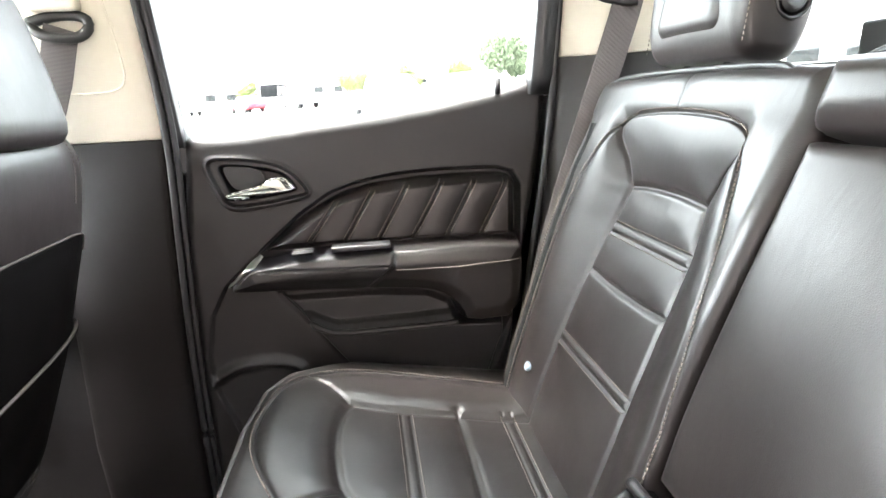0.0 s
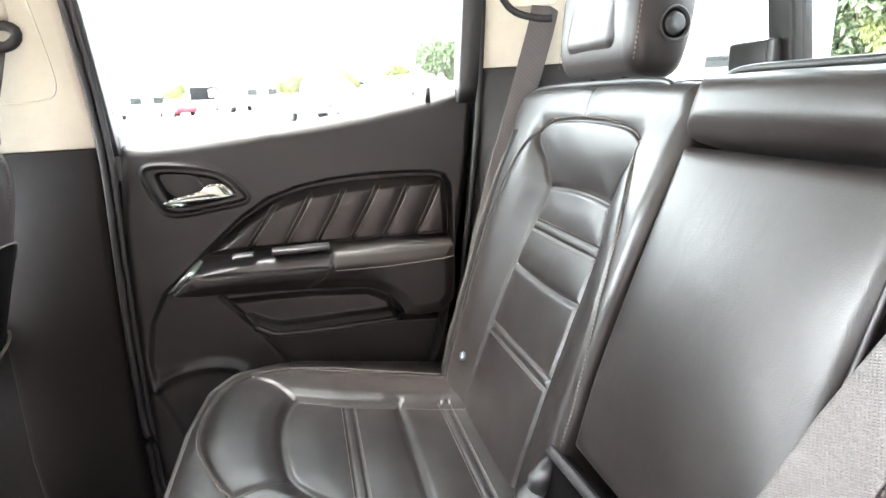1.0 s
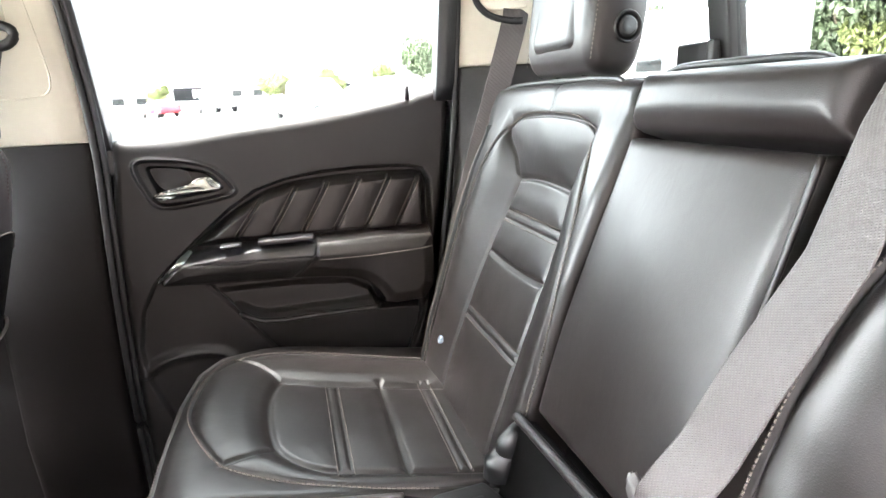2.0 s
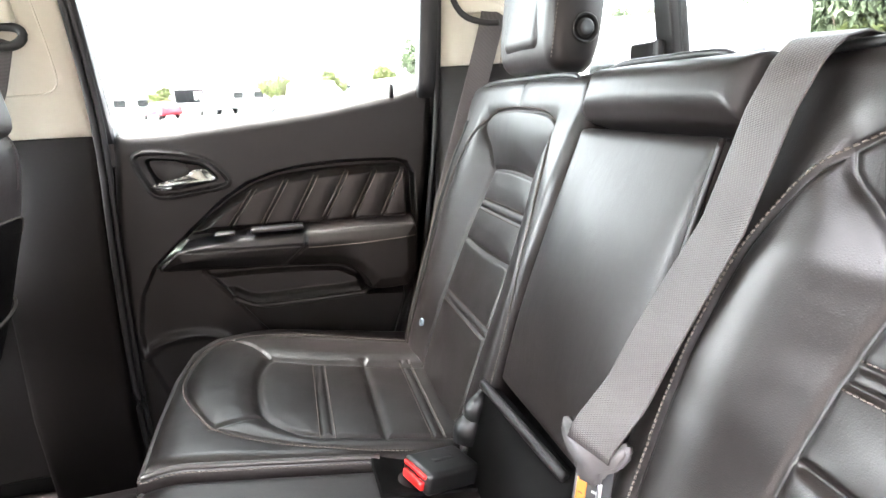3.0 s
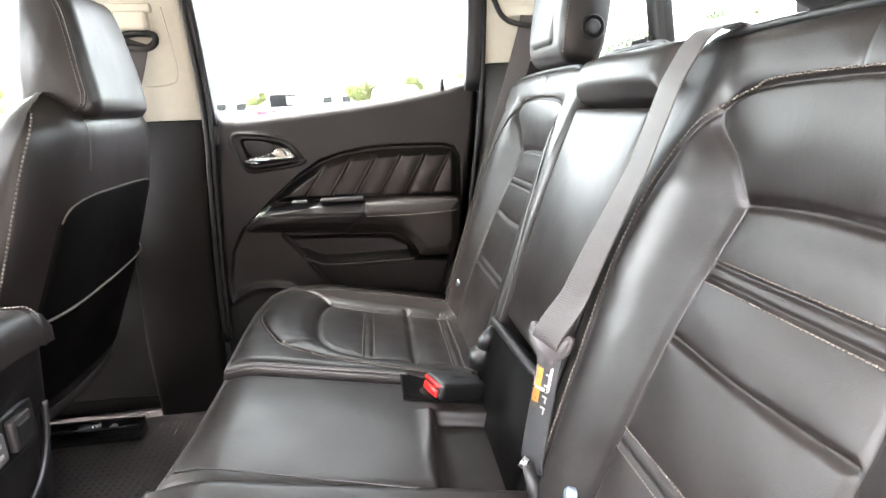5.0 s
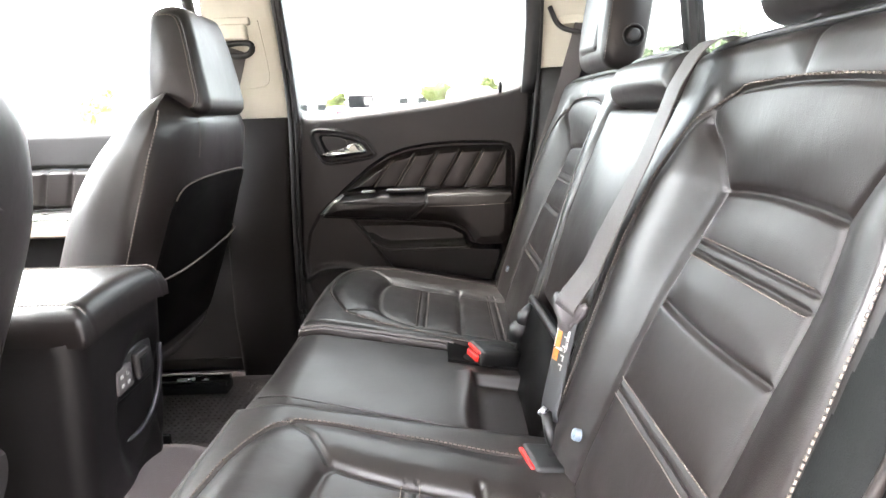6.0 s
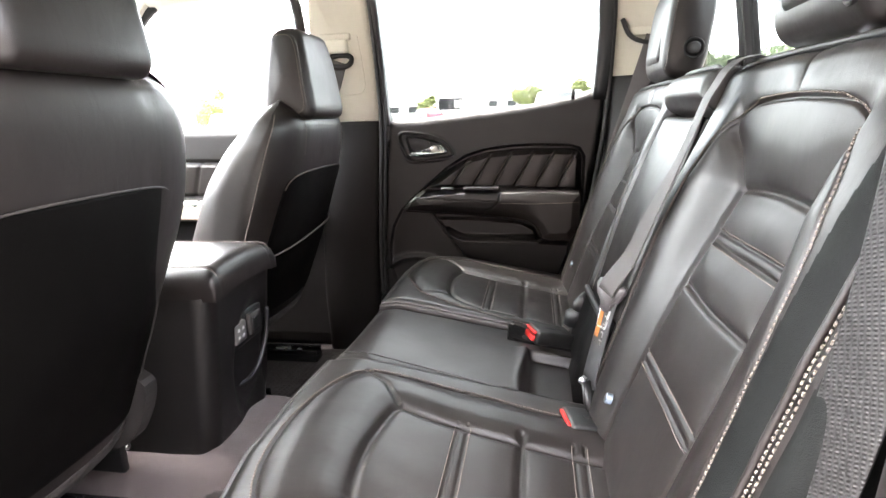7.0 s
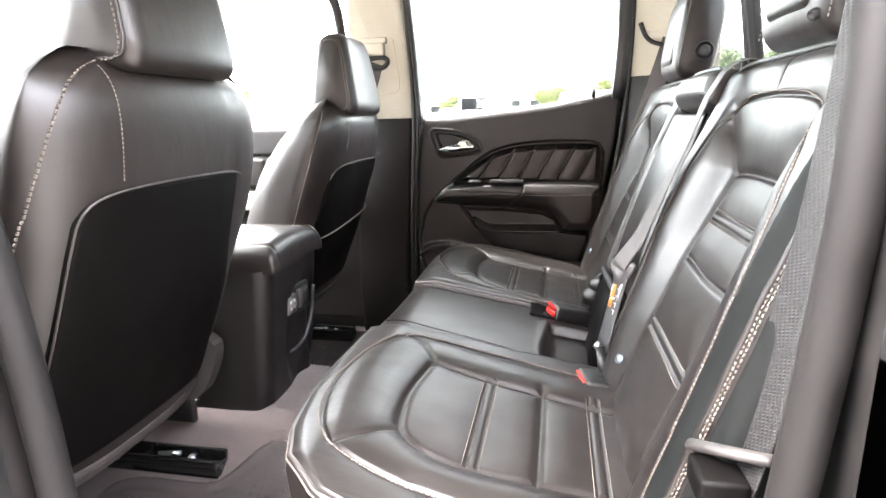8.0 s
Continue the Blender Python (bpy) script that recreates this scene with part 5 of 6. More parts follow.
# seals of the open left doorway
for xs, name_ in (((-0.335, -0.337, -0.344, -0.378, -0.400, -0.39), "door_seal"), ((0.275, 0.288, 0.310, 0.323, 0.326, 0.318), "door_seal")):
    pts = [(x, y, z) for x, y, z in zip(xs, (-0.725, -0.725, -0.725, -0.722, -0.68, -0.63), (0.04, 0.3, 0.55, 0.75, 0.95, 1.14))]
    m_ = surface("grey_rubber_seal", (0.0048, 0.0043, 0.0042), 0.6, spec=0.12, var=0.2, scale=20) if xs[0] < 0 else bpy.data.materials["grey_rubber_seal"]
    seal = thing("door_seal", (xs[0], -0.725, 0.04), "grey rubber seal round the open doorway", "door seal", "doorway seals")
    way_ = resample(rounded(pts, 2), 0.02)
    part("bulb", tube(way_, 0.016, 12), m_, seal)
    part("lip", tube([(x + (0.012 if xs[0] > 0 else -0.012), y + 0.010, z) for x, y, z in way_], 0.009, 8), RUBBER, seal, "thin black sealing lip")
solid("doorway_trim_rear", loft([(0.03, [(0.330, -0.80), (0.330, -0.705), (0.375, -0.690), (0.375, -0.80)]), (0.6, [(0.330, -0.80), (0.330, -0.705), (0.375, -0.690), (0.375, -0.80)]), (0.86, [(0.335, -0.77), (0.335, -0.690), (0.378, -0.675), (0.378, -0.77)]), (1.15, [(0.33, -0.70), (0.33, -0.630), (0.375, -0.615), (0.375, -0.70)])]), bpy.data.materials["grey_rubber_seal"], "charcoal trim along the rear edge of the open doorway", "trim", kind="structure")


# ---- front doors ----
def front_door(sgn, word):
    ob = thing("door_front_" + word, (-0.9, sgn * 0.72, 0.05), "front door with charcoal trim and a tufted insert", "door", kind="structure")
    nx_, nz_ = 160, 160
    Xg, Zg = np.meshgrid(np.linspace(-1.40, -0.50, nx_), np.linspace(0.05, 0.742, nz_), indexing="ij")
    tuft_ = [(-1.20, 0.625), (-1.0, 0.632), (-0.78, 0.628), (-0.60, 0.60), (-0.58, 0.52), (-1.24, 0.52)]
    t_ = depth_in(Xg, Zg, tuft_)
    rel = -0.012 * smooth(t_, -0.012, -0.004) + 0.012 * smooth(t_, 0, 0.012)
    for k in range(8):
        g_ = near(Xg, Zg, [(-1.16 + k * 0.075, 0.63), (-1.19 + k * 0.075, 0.52)])
        rel -= 0.007 * np.exp(-(g_ / 0.006) ** 2) * smooth(t_, 0, 0.004)
    rel += 0.05 * smooth(depth_in(Xg, Zg, [(-1.26, 0.515), (-0.55, 0.515), (-0.55, 0.44), (-1.22, 0.44)]), -0.003, 0.01)
    rel -= roll(0.742 - Zg, 0.03)
    Pg = np.stack([Xg, sgn * (0.715 - rel), Zg], -1)
    if sgn < 0:
        Pg = Pg[::-1]
    Xm, Zm = centres(np.pad(Pg[..., 0], 1, mode="edge")), centres(np.pad(Pg[..., 2], 1, mode="edge"))
    rg = np.zeros(Xm.shape, int)
    rg[inside(Xm, Zm, tuft_)] = 1
    rg[(Zm > 0.492) & (Zm < 0.512) & (Xm > -1.24) & (Xm < -0.56)] = 2
    rg[(Zm > 0.445) & (Zm < 0.492) & (Xm > -1.24) & (Xm < -0.56)] = 3
    gg = sheets(skirted(Pg, (0, sgn * 0.03, 0)), rg)
    part("door_panel", gg[0], TRIM, ob)
    part("tufted_panel", gg[1], LEATHER, ob)
    part("grip_strip", gg[2], SATIN, ob, "satin silver strip")
    part("grip", gg[3], WOODY, ob, "brown-grey decor panel")
    # window frame: two uprights and the top, with rounded corners
    fr = rounded([(-0.535, 0.74), (-0.530, 0.95), (-0.535, 1.13), (-0.60, 1.150), (-0.88, 1.145), (-1.02, 1.08), (-1.34, 0.76)], 2)
    fr = resample(fr, 0.03)
    part("window_frame", tube([(x, sgn * (0.712 - 0.20 * (z - 0.75)), z) for x, z in fr], 0.016, 8), TRIM_DARK, ob)
    pane_ = [(-1.33, 0.73), (-0.54, 0.73), (-0.535, 1.14), (-0.90, 1.14), (-1.03, 1.07)]
    pp = [(x, sgn * (0.720 - 0.20 * (z - 0.75)), z) for x, z in pane_] + [(x, sgn * (0.724 - 0.20 * (z - 0.75)), z) for x, z in pane_]
    n_ = len(pane_)
    part("pane", (pp, [tuple(range(n_)), tuple(range(2 * n_ - 1, n_ - 1, -1))] + [(k, (k + 1) % n_, (k + 1) % n_ + n_, k + n_) for k in range(n_)]), GLASS, ob, smooth=False).visible_shadow = False
    return ob


# the open rear door, swung forward on its front hinges
open_door = thing("door_rear_left", (-0.42, -0.80, 0.05), "open rear door with dark trim, swung forward on its hinges", "door", kind="structure")
swing = Matrix.Translation((-0.42, -0.80, 0.0)) @ Matrix.Rotation(radians(-108), 4, "Z")
slab = part("door_panel", box((0.0, -0.07, 0.02), (0.66, 0.0, 0.74), 0.02, 3, swing), TRIM, open_door, "charcoal moulded inner panel")
part("arm_grip", box((0.08, -0.115, 0.47), (0.58, -0.06, 0.545), 0.02, 3, swing), TRIM, slab)
for a_, b_ in (((0.02, 0.73), (0.04, 1.14)), ((0.64, 0.80), (0.62, 1.14)), ((0.02, 1.14), (0.64, 1.14))):
    part("window_frame", tube([swing @ Vector((a_[0], -0.03, a_[1])), swing @ Vector((b_[0], -0.03, b_[1]))], 0.018, 8), TRIM_DARK, open_door)
part("pane", box((0.03, -0.034, 0.72), (0.63, -0.030, 1.13), 0, 1, swing), PRIVACY, open_door, smooth=False).visible_shadow = False

front_door(1, "right")
front_door(-1, "left")


# ---- front seats ----
REAR_Z = [0.235, 0.26, 0.45, 0.615, 0.70, 0.75, 0.785, 0.805]
REAR_X = [-0.545, -0.530, -0.457, -0.402, -0.382, -0.374, -0.385, -0.42]
FRONT_X = [-0.74, -0.73, -0.665, -0.60, -0.54, -0.49, -0.455, -0.435]
HALF_W = [0.205, 0.228, 0.245, 0.240, 0.232, 0.218, 0.190, 0.150]


FINE_Z = np.linspace(0.235, 0.805, 150)


def eased(values):
    """A profile with its corners smoothed."""
    v = np.interp(FINE_Z, REAR_Z, values)
    for _ in range(60):
        v[1:-1] = (v[:-2] + 2 * v[1:-1] + v[2:]) / 4
    return v


FINE = [eased(q) for q in (REAR_X, FRONT_X, HALF_W)]


def front_section(z):
    return tuple(np.interp(z, FINE_Z, q) for q in FINE)


def front_rear_face(c, y, z, off=0.0):
    """A place on the rear face of a front seat's back."""
    b, f, w = front_section(z)
    u = np.clip(abs(y) / w, 0, 0.995)
    mid = (b + f) / 2
    return (mid + (b - 0.034 * u ** 6 - 0.010 * u ** 2 - mid) * (1 - u ** 4.2) ** (1 / 4.2) + off, c + y, z)


def front_seat(sgn, label, lift=0.0, drop=0.0):
    """A front seat seen mostly from behind; lift: how much higher its shoulders stand."""
    c = sgn * 0.395

    def up(z):
        return z + lift * float(smooth(np.array(z), 0.66, 0.78))

    ob = thing("front_seat", (-0.7, c, 0.05), label, "car seat", "front seats")
    zs = np.concatenate([np.linspace(0.235, 0.74, 70), np.linspace(0.745, 0.805, 24)])
    ring = 120
    pts, faces = [], []
    for i, z in enumerate(zs):
        b, f, w = front_section(z)
        k = 1.0 if z < 0.785 else math.sqrt(max(0.0, 1 - ((z - 0.785) / 0.0205) ** 2)) * 0.6 + 0.4
        mid = (b + f) / 2
        for q in range(ring):
            a = 2 * math.pi * q / ring
            ca, sa = math.cos(a), math.sin(a)
            n_ = 4.2
            rr = (abs(ca) ** n_ + abs(sa) ** n_) ** (-1 / n_)
            y = rr * sa * w * (0.85 + 0.15 * k)
            if sgn < 0 and sa > 0:
                y *= 1 + 0.19 * float(smooth(np.array(z), 0.40, 0.66))
            if sgn < 0 and sa < 0:
                y *= 0.965
            u = min(1, abs(rr * sa))
            if ca >= 0:
                x = mid + (b - 0.034 * u ** 6 - 0.010 * u ** 2 - mid) * (rr * ca) * k
            else:
                bolster = 0.03 * math.exp(-((u - 0.75) / 0.22) ** 2) - 0.02 * (1 - u * u)
                x = mid - (mid - f + bolster) * (rr * -ca) * k
            seam = 0.003 * math.exp(-((abs(y) - 0.125) / 0.004) ** 2) * (z > 0.60) * (ca > 0)
            pts.append((x - seam, c + y, up(z)))
    nz_ = len(zs)
    for i in range(nz_ - 1):
        for q in range(ring):
            l = (q + 1) % ring
            faces.append((i * ring + q, i * ring + l, i * ring + ring + l, i * ring + ring + q))
    faces.append(tuple(range(ring - 1, -1, -1)))
    faces.append(tuple((nz_ - 1) * ring + q for q in range(ring)))
    back = part("backrest", (pts, faces), LEATHER, ob, "black leather backrest with rounded shoulders")
    # stitched seams on the rear and along the edges
    skin_ = BVHTree.FromPolygons([Vector(q) for q in pts], faces)

    def snapped(line, off=0.0012):
        out = []
        for q in resample(line, 0.004):
            at, nrm_, _, _ = skin_.find_nearest(Vector(q))
            if nrm_.dot(at - Vector((-0.50, c, at.z))) < 0:
                nrm_ = -nrm_
            out.append(at + nrm_ * off)
        return out

    for y in (-0.125, 0.125) if sgn > 0 else (-0.122, 0.135):
        line = [(q[0], q[1], up(q[2])) for q in (front_rear_face(c, y, z, 0.001) for z in np.linspace(0.68, 0.785, 40))]
        part("stitching", stitches(line, (1.0, 0, 0), 0.0056, 0.004, 0.0009), THREAD_DIM, back, smooth=False)
    for y in (-1, 1) if sgn > 0 else (-1,):
        line = []
        for z in np.linspace(0.40, 0.775, 60):
            b, f, w = front_section(z)
            mid_ = (b + f) / 2
            line.append((mid_ + (b - 0.04 - mid_) * 0.64 + 0.002, c + y * (w * 0.972 + 0.001), up(z)))
        if sgn < 0 and y < 0:
            line = rounded([(-0.575, -0.595, 0.40), (-0.522, -0.597, 0.51), (-0.475, -0.597, 0.617), (-0.430, -0.595, 0.706), (-0.402, -0.580, 0.775), (-0.397, -0.555, 0.815), (-0.400, -0.510, 0.842)], 2)
        line = snapped(line)
        part("stitching", stitches(line, (0.3, y, 0.1), 0.0068, 0.0054, 0.0018), THREAD_DIM, back, "bold pale stitching along the backrest edge", smooth=False)
    # map pocket: a proud panel with a pale corded rim
    inn = -sgn
    outline = rounded([(0.188, 0.285), (0.200, 0.40), (0.190, 0.53), (0.186, 0.60), (0.178, 0.655), (0.14, 0.672), (0.06, 0.676), (-0.06, 0.676), (-0.14, 0.672), (-0.178, 0.655), (-0.186, 0.60), (-0.190, 0.53), (-0.200, 0.40), (-0.188, 0.285)], 2)
    outline[:, 1] -= drop * smooth(outline[:, 1], 0.45, 0.62)
    outline = resample(outline, 0.01)
    if sgn > 0:
        outline = outline[(outline[:, 1] > 0.60)]
    rim = [front_rear_face(c, y, z, 0.004) for y, z in outline]
    part("pocket_rim", tube(rim, 0.0015, 6), THREAD_DIM if sgn > 0 else PIPING, back, "thin pale rim of the map pocket")
    U_, V_ = np.meshgrid(np.linspace(0, 1, 40), np.linspace(0, 1, 60), indexing="ij")
    zz = 0.283 + (0.675 - 0.283) * V_
    half_ = np.interp(zz, [0.2, 0.283, 0.40, 0.53, 0.60, 0.640, 0.660, 0.670, 0.675], [0.18, 0.188, 0.200, 0.190, 0.186, 0.181, 0.168, 0.145, 0.11])
    zz = zz - drop * smooth(zz, 0.45, 0.62)
    yy_ = half_ * (2 * U_ - 1)
    pk = np.stack([np.stack(front_rear_face(0, y, z, 0.003)) for y, z in zip(yy_.ravel(), zz.ravel())]).reshape(40, 60, 3)
    pk[..., 1] += c
    part("map_pocket", sheets(skirted(pk, (-0.012, 0, 0)))[0], VINYL, back, "black vinyl map pocket")
    if sgn > 0:
        line = [front_rear_face(c, y, 0.466 - 0.020 * (y * inn) / 0.2, 0.009) for y in np.linspace(-0.19, 0.2, 40)]
        part("pocket_lip", tube(line, 0.0026, 6), THREAD_DIM, back, "pale rolled lip of the lower pocket")
    # lower shield and cushion
    part("cushion", box((-1.13, c - 0.25, 0.20), (-0.60, c + 0.25, 0.36), 0.05, 5), LEATHER, ob, "black leather front seat cushion")
    band = []
    for y in np.linspace(-0.218, 0.218, 60):
        z0 = 0.243 + 0.012 * (y / 0.2) ** 2 + 0.05 * float(smooth(np.array(abs(y)), 0.165, 0.222))
        x0 = front_rear_face(c, y, z0 + 0.02)[0]
        for k in range(9):
            a = math.pi * k / 8
            band.append((x0 - 0.010 + 0.013 * math.sin(a) - 0.016 * (1 - math.cos(a)) * 0.5, c + y, z0 + 0.021 * math.cos(a) + 0.002))
    part("lower_band", sheets(np.array(band).reshape(60, 9, 3))[0], EDGE_CLOTH, back, "worn grey cloth band along the lower edge")
    cover = rounded([(-0.60, 0.37), (-0.505, 0.345), (-0.503, 0.31), (-0.520, 0.265), (-0.545, 0.222), (-0.60, 0.20), (-0.66, 0.22)], 2, True)
    part("recliner_cover", extrude_y([tuple(q) for q in cover], *sorted((c + inn * 0.178, c + inn * 0.208))), GREY_PLASTIC, ob, "grey plastic recliner cover", smooth=False)
    part("recliner_bracket", box((-0.66, *sorted((c + inn * 0.185, c + inn * 0.200))[:1], 0.155), (-0.575, sorted((c + inn * 0.185, c + inn * 0.200))[1], 0.25), 0.004), TRIM_DARK, ob, "black steel recliner bracket")
    for x_, z_ in ((-0.583, 0.20), (-0.600, 0.175)):
        part("bracket_bolt", lathe([(0.006, 0.0), (0.006, 0.004), (0.003, 0.006), (0.0, 0.006)], Matrix.Translation((x_ + 0.006, c + inn * 0.2, z_)) @ Matrix.Rotation(math.pi / 2, 4, "Y"), 10), STEEL, ob, "steel bracket bolt")
    # head restraint
    head_c, rise = c + (-0.012 if sgn > 0 else 0.010), lift * 1.4
    side_profile = resample(np.vstack([q := rounded([(-0.474, 0.768), (-0.420, 0.764), (-0.356, 0.760), (-0.366, 0.84), (-0.384, 0.945), (-0.402, 0.968), (-0.448, 0.966), (-0.470, 0.940), (-0.484, 0.83), (-0.486, 0.785)], 2, True), q[:1]]), 0.007)[:-1]
    mid_x, mid_z = side_profile.mean(0)
    hp, hf = [], []
    rg = len(side_profile)

    def head_ring(side, turn, shrink=1.0, swell=0.0):
        """One ring of the cushion: turn from 0 in the middle of the width to 90 on its side face."""
        out_ = []
        for x, z in side_profile:
            r_ = 0.026
            inset = r_ * (1 - math.cos(turn))
            x, z = mid_x + (x - mid_x) * shrink * (1 - inset / 0.062), mid_z + (z - mid_z) * shrink * (1 - inset / 0.102)
            hw = float(np.interp(z, [0.76, 0.85, 0.97], [0.118, 0.113, 0.095]))
            out_.append((x, head_c + side * (hw - r_ + r_ * math.sin(turn) + swell), z + rise))
        return out_

    rings = [head_ring(-1, math.pi / 2, k, 0.005 * (1 - k * k)) for k in (0.04, 0.35, 0.7)]
    rings += [head_ring(-1, t) for t in np.linspace(math.pi / 2, 0, 9)]
    rings += [head_ring(1, t) for t in np.linspace(0, math.pi / 2, 9)]
    rings += [head_ring(1, math.pi / 2, k, 0.005 * (1 - k * k)) for k in (0.7, 0.35, 0.04)]
    for r_ in rings:
        hp += r_
    for i in range(len(rings) - 1):
        for q in range(rg):
            l = (q + 1) % rg
            hf.append((i * rg + q, i * rg + l, i * rg + rg + l, i * rg + rg + q))
    hf += [tuple(range(rg - 1, -1, -1)), tuple((len(rings) - 1) * rg + q for q in range(rg))]
    bm = bmesh.new()
    vs = [bm.verts.new(q) for q in hp]
    for f in hf:
        bm.faces.new([vs[k] for k in f])
    bmesh.ops.recalc_face_normals(bm, faces=bm.faces)
    head = part("headrest", bm, LEATHER, ob, "padded black leather front head restraint")
    for y in (-1, 1):
        ring_ = [q for q in head_ring(y, 1.15) if q[0] > -0.44 and q[2] > 0.775 + rise]
        line = [(q[0] + 0.0006, q[1] + y * 0.0014, q[2] + 0.0004) for q in ring_]
        part("seam_cord", tube(resample(line, 0.006), 0.0016, 6), LEATHER, head)
        line = [(q[0] - 0.006, q[1] + y * 0.0016, q[2] - 0.001) for q in ring_]
        part("stitching", stitches(line, (0.2, y * 1.0, 0), 0.0062, 0.0050, 0.0013), THREAD_DIM, head, smooth=False)
    for y in (-0.06, 0.06):
        part("post", tube([(-0.405, c + y, 0.81 + lift), (-0.400, c + y, 0.775 + lift)], 0.007, 8), CHROME, ob)
    # floor rails
    steel_ = bpy.data.materials["black_painted_steel"] if "black_painted_steel" in bpy.data.materials else surface("black_painted_steel", (0.004, 0.004, 0.004), 0.2, var=0.2, scale=30)
    for y in (inn * 0.178, -inn * 0.178):
        z_ = 0.052 if y * inn > 0 else 0.02
        rail = part("seat_rail", box((-1.05, c + y - 0.024, z_), (-0.518, c + y + 0.024, z_ + 0.026), 0.004), steel_, ob, "black steel floor rail")
        for q in (-0.021, 0.021):
            part("rail_flange", box((-1.05, c + y + q - 0.005, z_ + 0.024), (-0.520, c + y + q + 0.005, z_ + 0.040), 0.003), steel_, rail)
        part("rail_bolt", lathe([(0.009, 0.0), (0.009, 0.006), (0.006, 0.009), (0.0, 0.009)], Matrix.Translation((-0.585, c + y, z_ + 0.026)), 12), STEEL, rail, "steel rail bolt")
        part("rail_spring", tube([(-0.66, c + y - 0.004, z_ + 0.034), (-0.615, c + y + 0.004, z_ + 0.034)], 0.005, 8), STEEL, rail, "bare steel locking bar")
        part("riser", box((-0.98, c + y - 0.02, z_ + 0.02), (-0.76, c + y + 0.02, 0.22), 0.006), steel_, ob)
    return ob


front_seat(1, "black leather front seat with map pocket, seen from its inner side", 0.0, 0.034)
front_seat(-1, "black leather front seat with bold stitching and map pocket", 0.038)

# front belt on the right-hand door pillar
f_belt = thing("seat_belt", (-0.41, 0.66, 0.93), "grey front belt hanging from its pillar loop", "seat belt", "seat belts")
ring = [(-0.462, 0.648, 0.930), (-0.448, 0.642, 0.912), (-0.415, 0.642, 0.906), (-0.392, 0.644, 0.908), (-0.379, 0.648, 0.922), (-0.384, 0.65, 0.938), (-0.42, 0.650, 0.941), (-0.462, 0.648, 0.930)]
part("belt_loop", tube(resample(rounded(ring, 2), 0.006), 0.0078, 10), TRIM_DARK, f_belt, "black belt loop")
part("loop_cover", box((-0.456, 0.634, 0.944), (-0.390, 0.668, 0.984), 0.008, 3), CREAM, f_belt, "cream loop cover with a height slider")
part("slider", box((-0.470, 0.638, 0.980), (-0.380, 0.672, 0.999), 0.005, 3), CREAM, f_belt)
part("webbing", strap(resample([(-0.418, 0.646, 0.922), (-0.445, 0.655, 0.85), (-0.52, 0.665, 0.68), (-0.62, 0.675, 0.42), (-0.70, 0.68, 0.2)], 0.02), (1, 0.05, 0.1), 0.046, 0.0014), BELT, f_belt)
tr = rounded([(-0.360, 0.990), (-0.352, 0.90), (-0.350, 0.845), (-0.372, 0.828), (-0.46, 0.828)], 3)
part("cover_edge", tube([(x, 0.690 - 0.2 * (z - 0.76), z) for x, z in resample(tr, 0.008)], 0.0016, 6), CREAM, f_belt)

# ---- centre console ----
console = thing("centre_console", (-0.7, 0.0, 0.08), "charcoal centre console with a padded leather lid and charging ports", "centre console")


def con_ring(z):
    xr = np.interp(z, [0.10, 0.15, 0.22, 0.40, 0.445, 0.46], [-0.472, -0.458, -0.448, -0.432, -0.428, -0.430])
    wl = np.interp(z, [0.06, 0.25, 0.46], [0.118, 0.128, 0.130])
    return xr, wl


zs = np.linspace(0.09, 0.455, 60)
U_, V_ = np.meshgrid(np.linspace(-1, 1, 150), zs, indexing="ij")
xr, wl = con_ring(V_)
s_ = U_ * 1.9
ang = np.clip((np.abs(s_) - 0.55) / 0.35, 0, 1) * math.pi / 2
flat_y = np.clip(np.abs(s_), 0, 0.55) / 0.55 * (wl - 0.035)
Yc_ = np.sign(s_) * (flat_y + 0.035 * np.sin(ang))
Xc_ = xr - 0.035 * (1 - np.cos(ang)) - np.clip(np.abs(s_) - 0.90, 0, 1) * 0.75
Xc_ = Xc_ - 0.018 * smooth(0.13 - np.hypot((Yc_ - 0.045) / 0.75, (V_ - 0.27) / 1.15), 0.0, 0.05) * (np.abs(s_) < 0.7)
CONSOLE = surface("black_console_plastic", (0.0046, 0.0040, 0.0039), 0.40, spec=0.34, var=0.25, scale=9, grain=0.0003, grain_scale=1000, grain_kind="CELL", rough_var=0.08)
body = part("body", sheets(np.stack([Xc_, Yc_, V_], -1))[0], CONSOLE, console, "charcoal moulded console body")
pan = part("rear_panel", box((-0.472, -0.055, 0.315), (-0.441, 0.085, 0.385), 0.006, 3), TRIM_DARK, console, "black panel with charging ports")
port = part("usb_port", box((-0.444, -0.040, 0.330), (-0.4335, 0.005, 0.372), 0.004, 3), BELT_GUARD, pan, "grey framed charging port block")
for yy_, zz_ in ((-0.027, 0.358), (-0.010, 0.358), (-0.027, 0.343), (-0.010, 0.343)):
    part("socket", box((-0.4345, yy_ - 0.0042, zz_ - 0.0034), (-0.4325, yy_ + 0.0042, zz_ + 0.0034), 0.001, 1), WHITE_INK, port, "small bright socket")
part("power_socket", box((-0.444, 0.018, 0.330), (-0.432, 0.062, 0.376), 0.004, 3), GREY_PLASTIC, pan, "black capped power socket")
part("cap", box((-0.433, 0.026, 0.339), (-0.4295, 0.054, 0.367), 0.002, 2), TRIM_DARK, pan)
trim_edge = rounded([(-0.472, 0.005, 0.222), (-0.458, 0.030, 0.222), (-0.450, 0.075, 0.245), (-0.445, 0.105, 0.30), (-0.44, 0.108, 0.36)], 2)
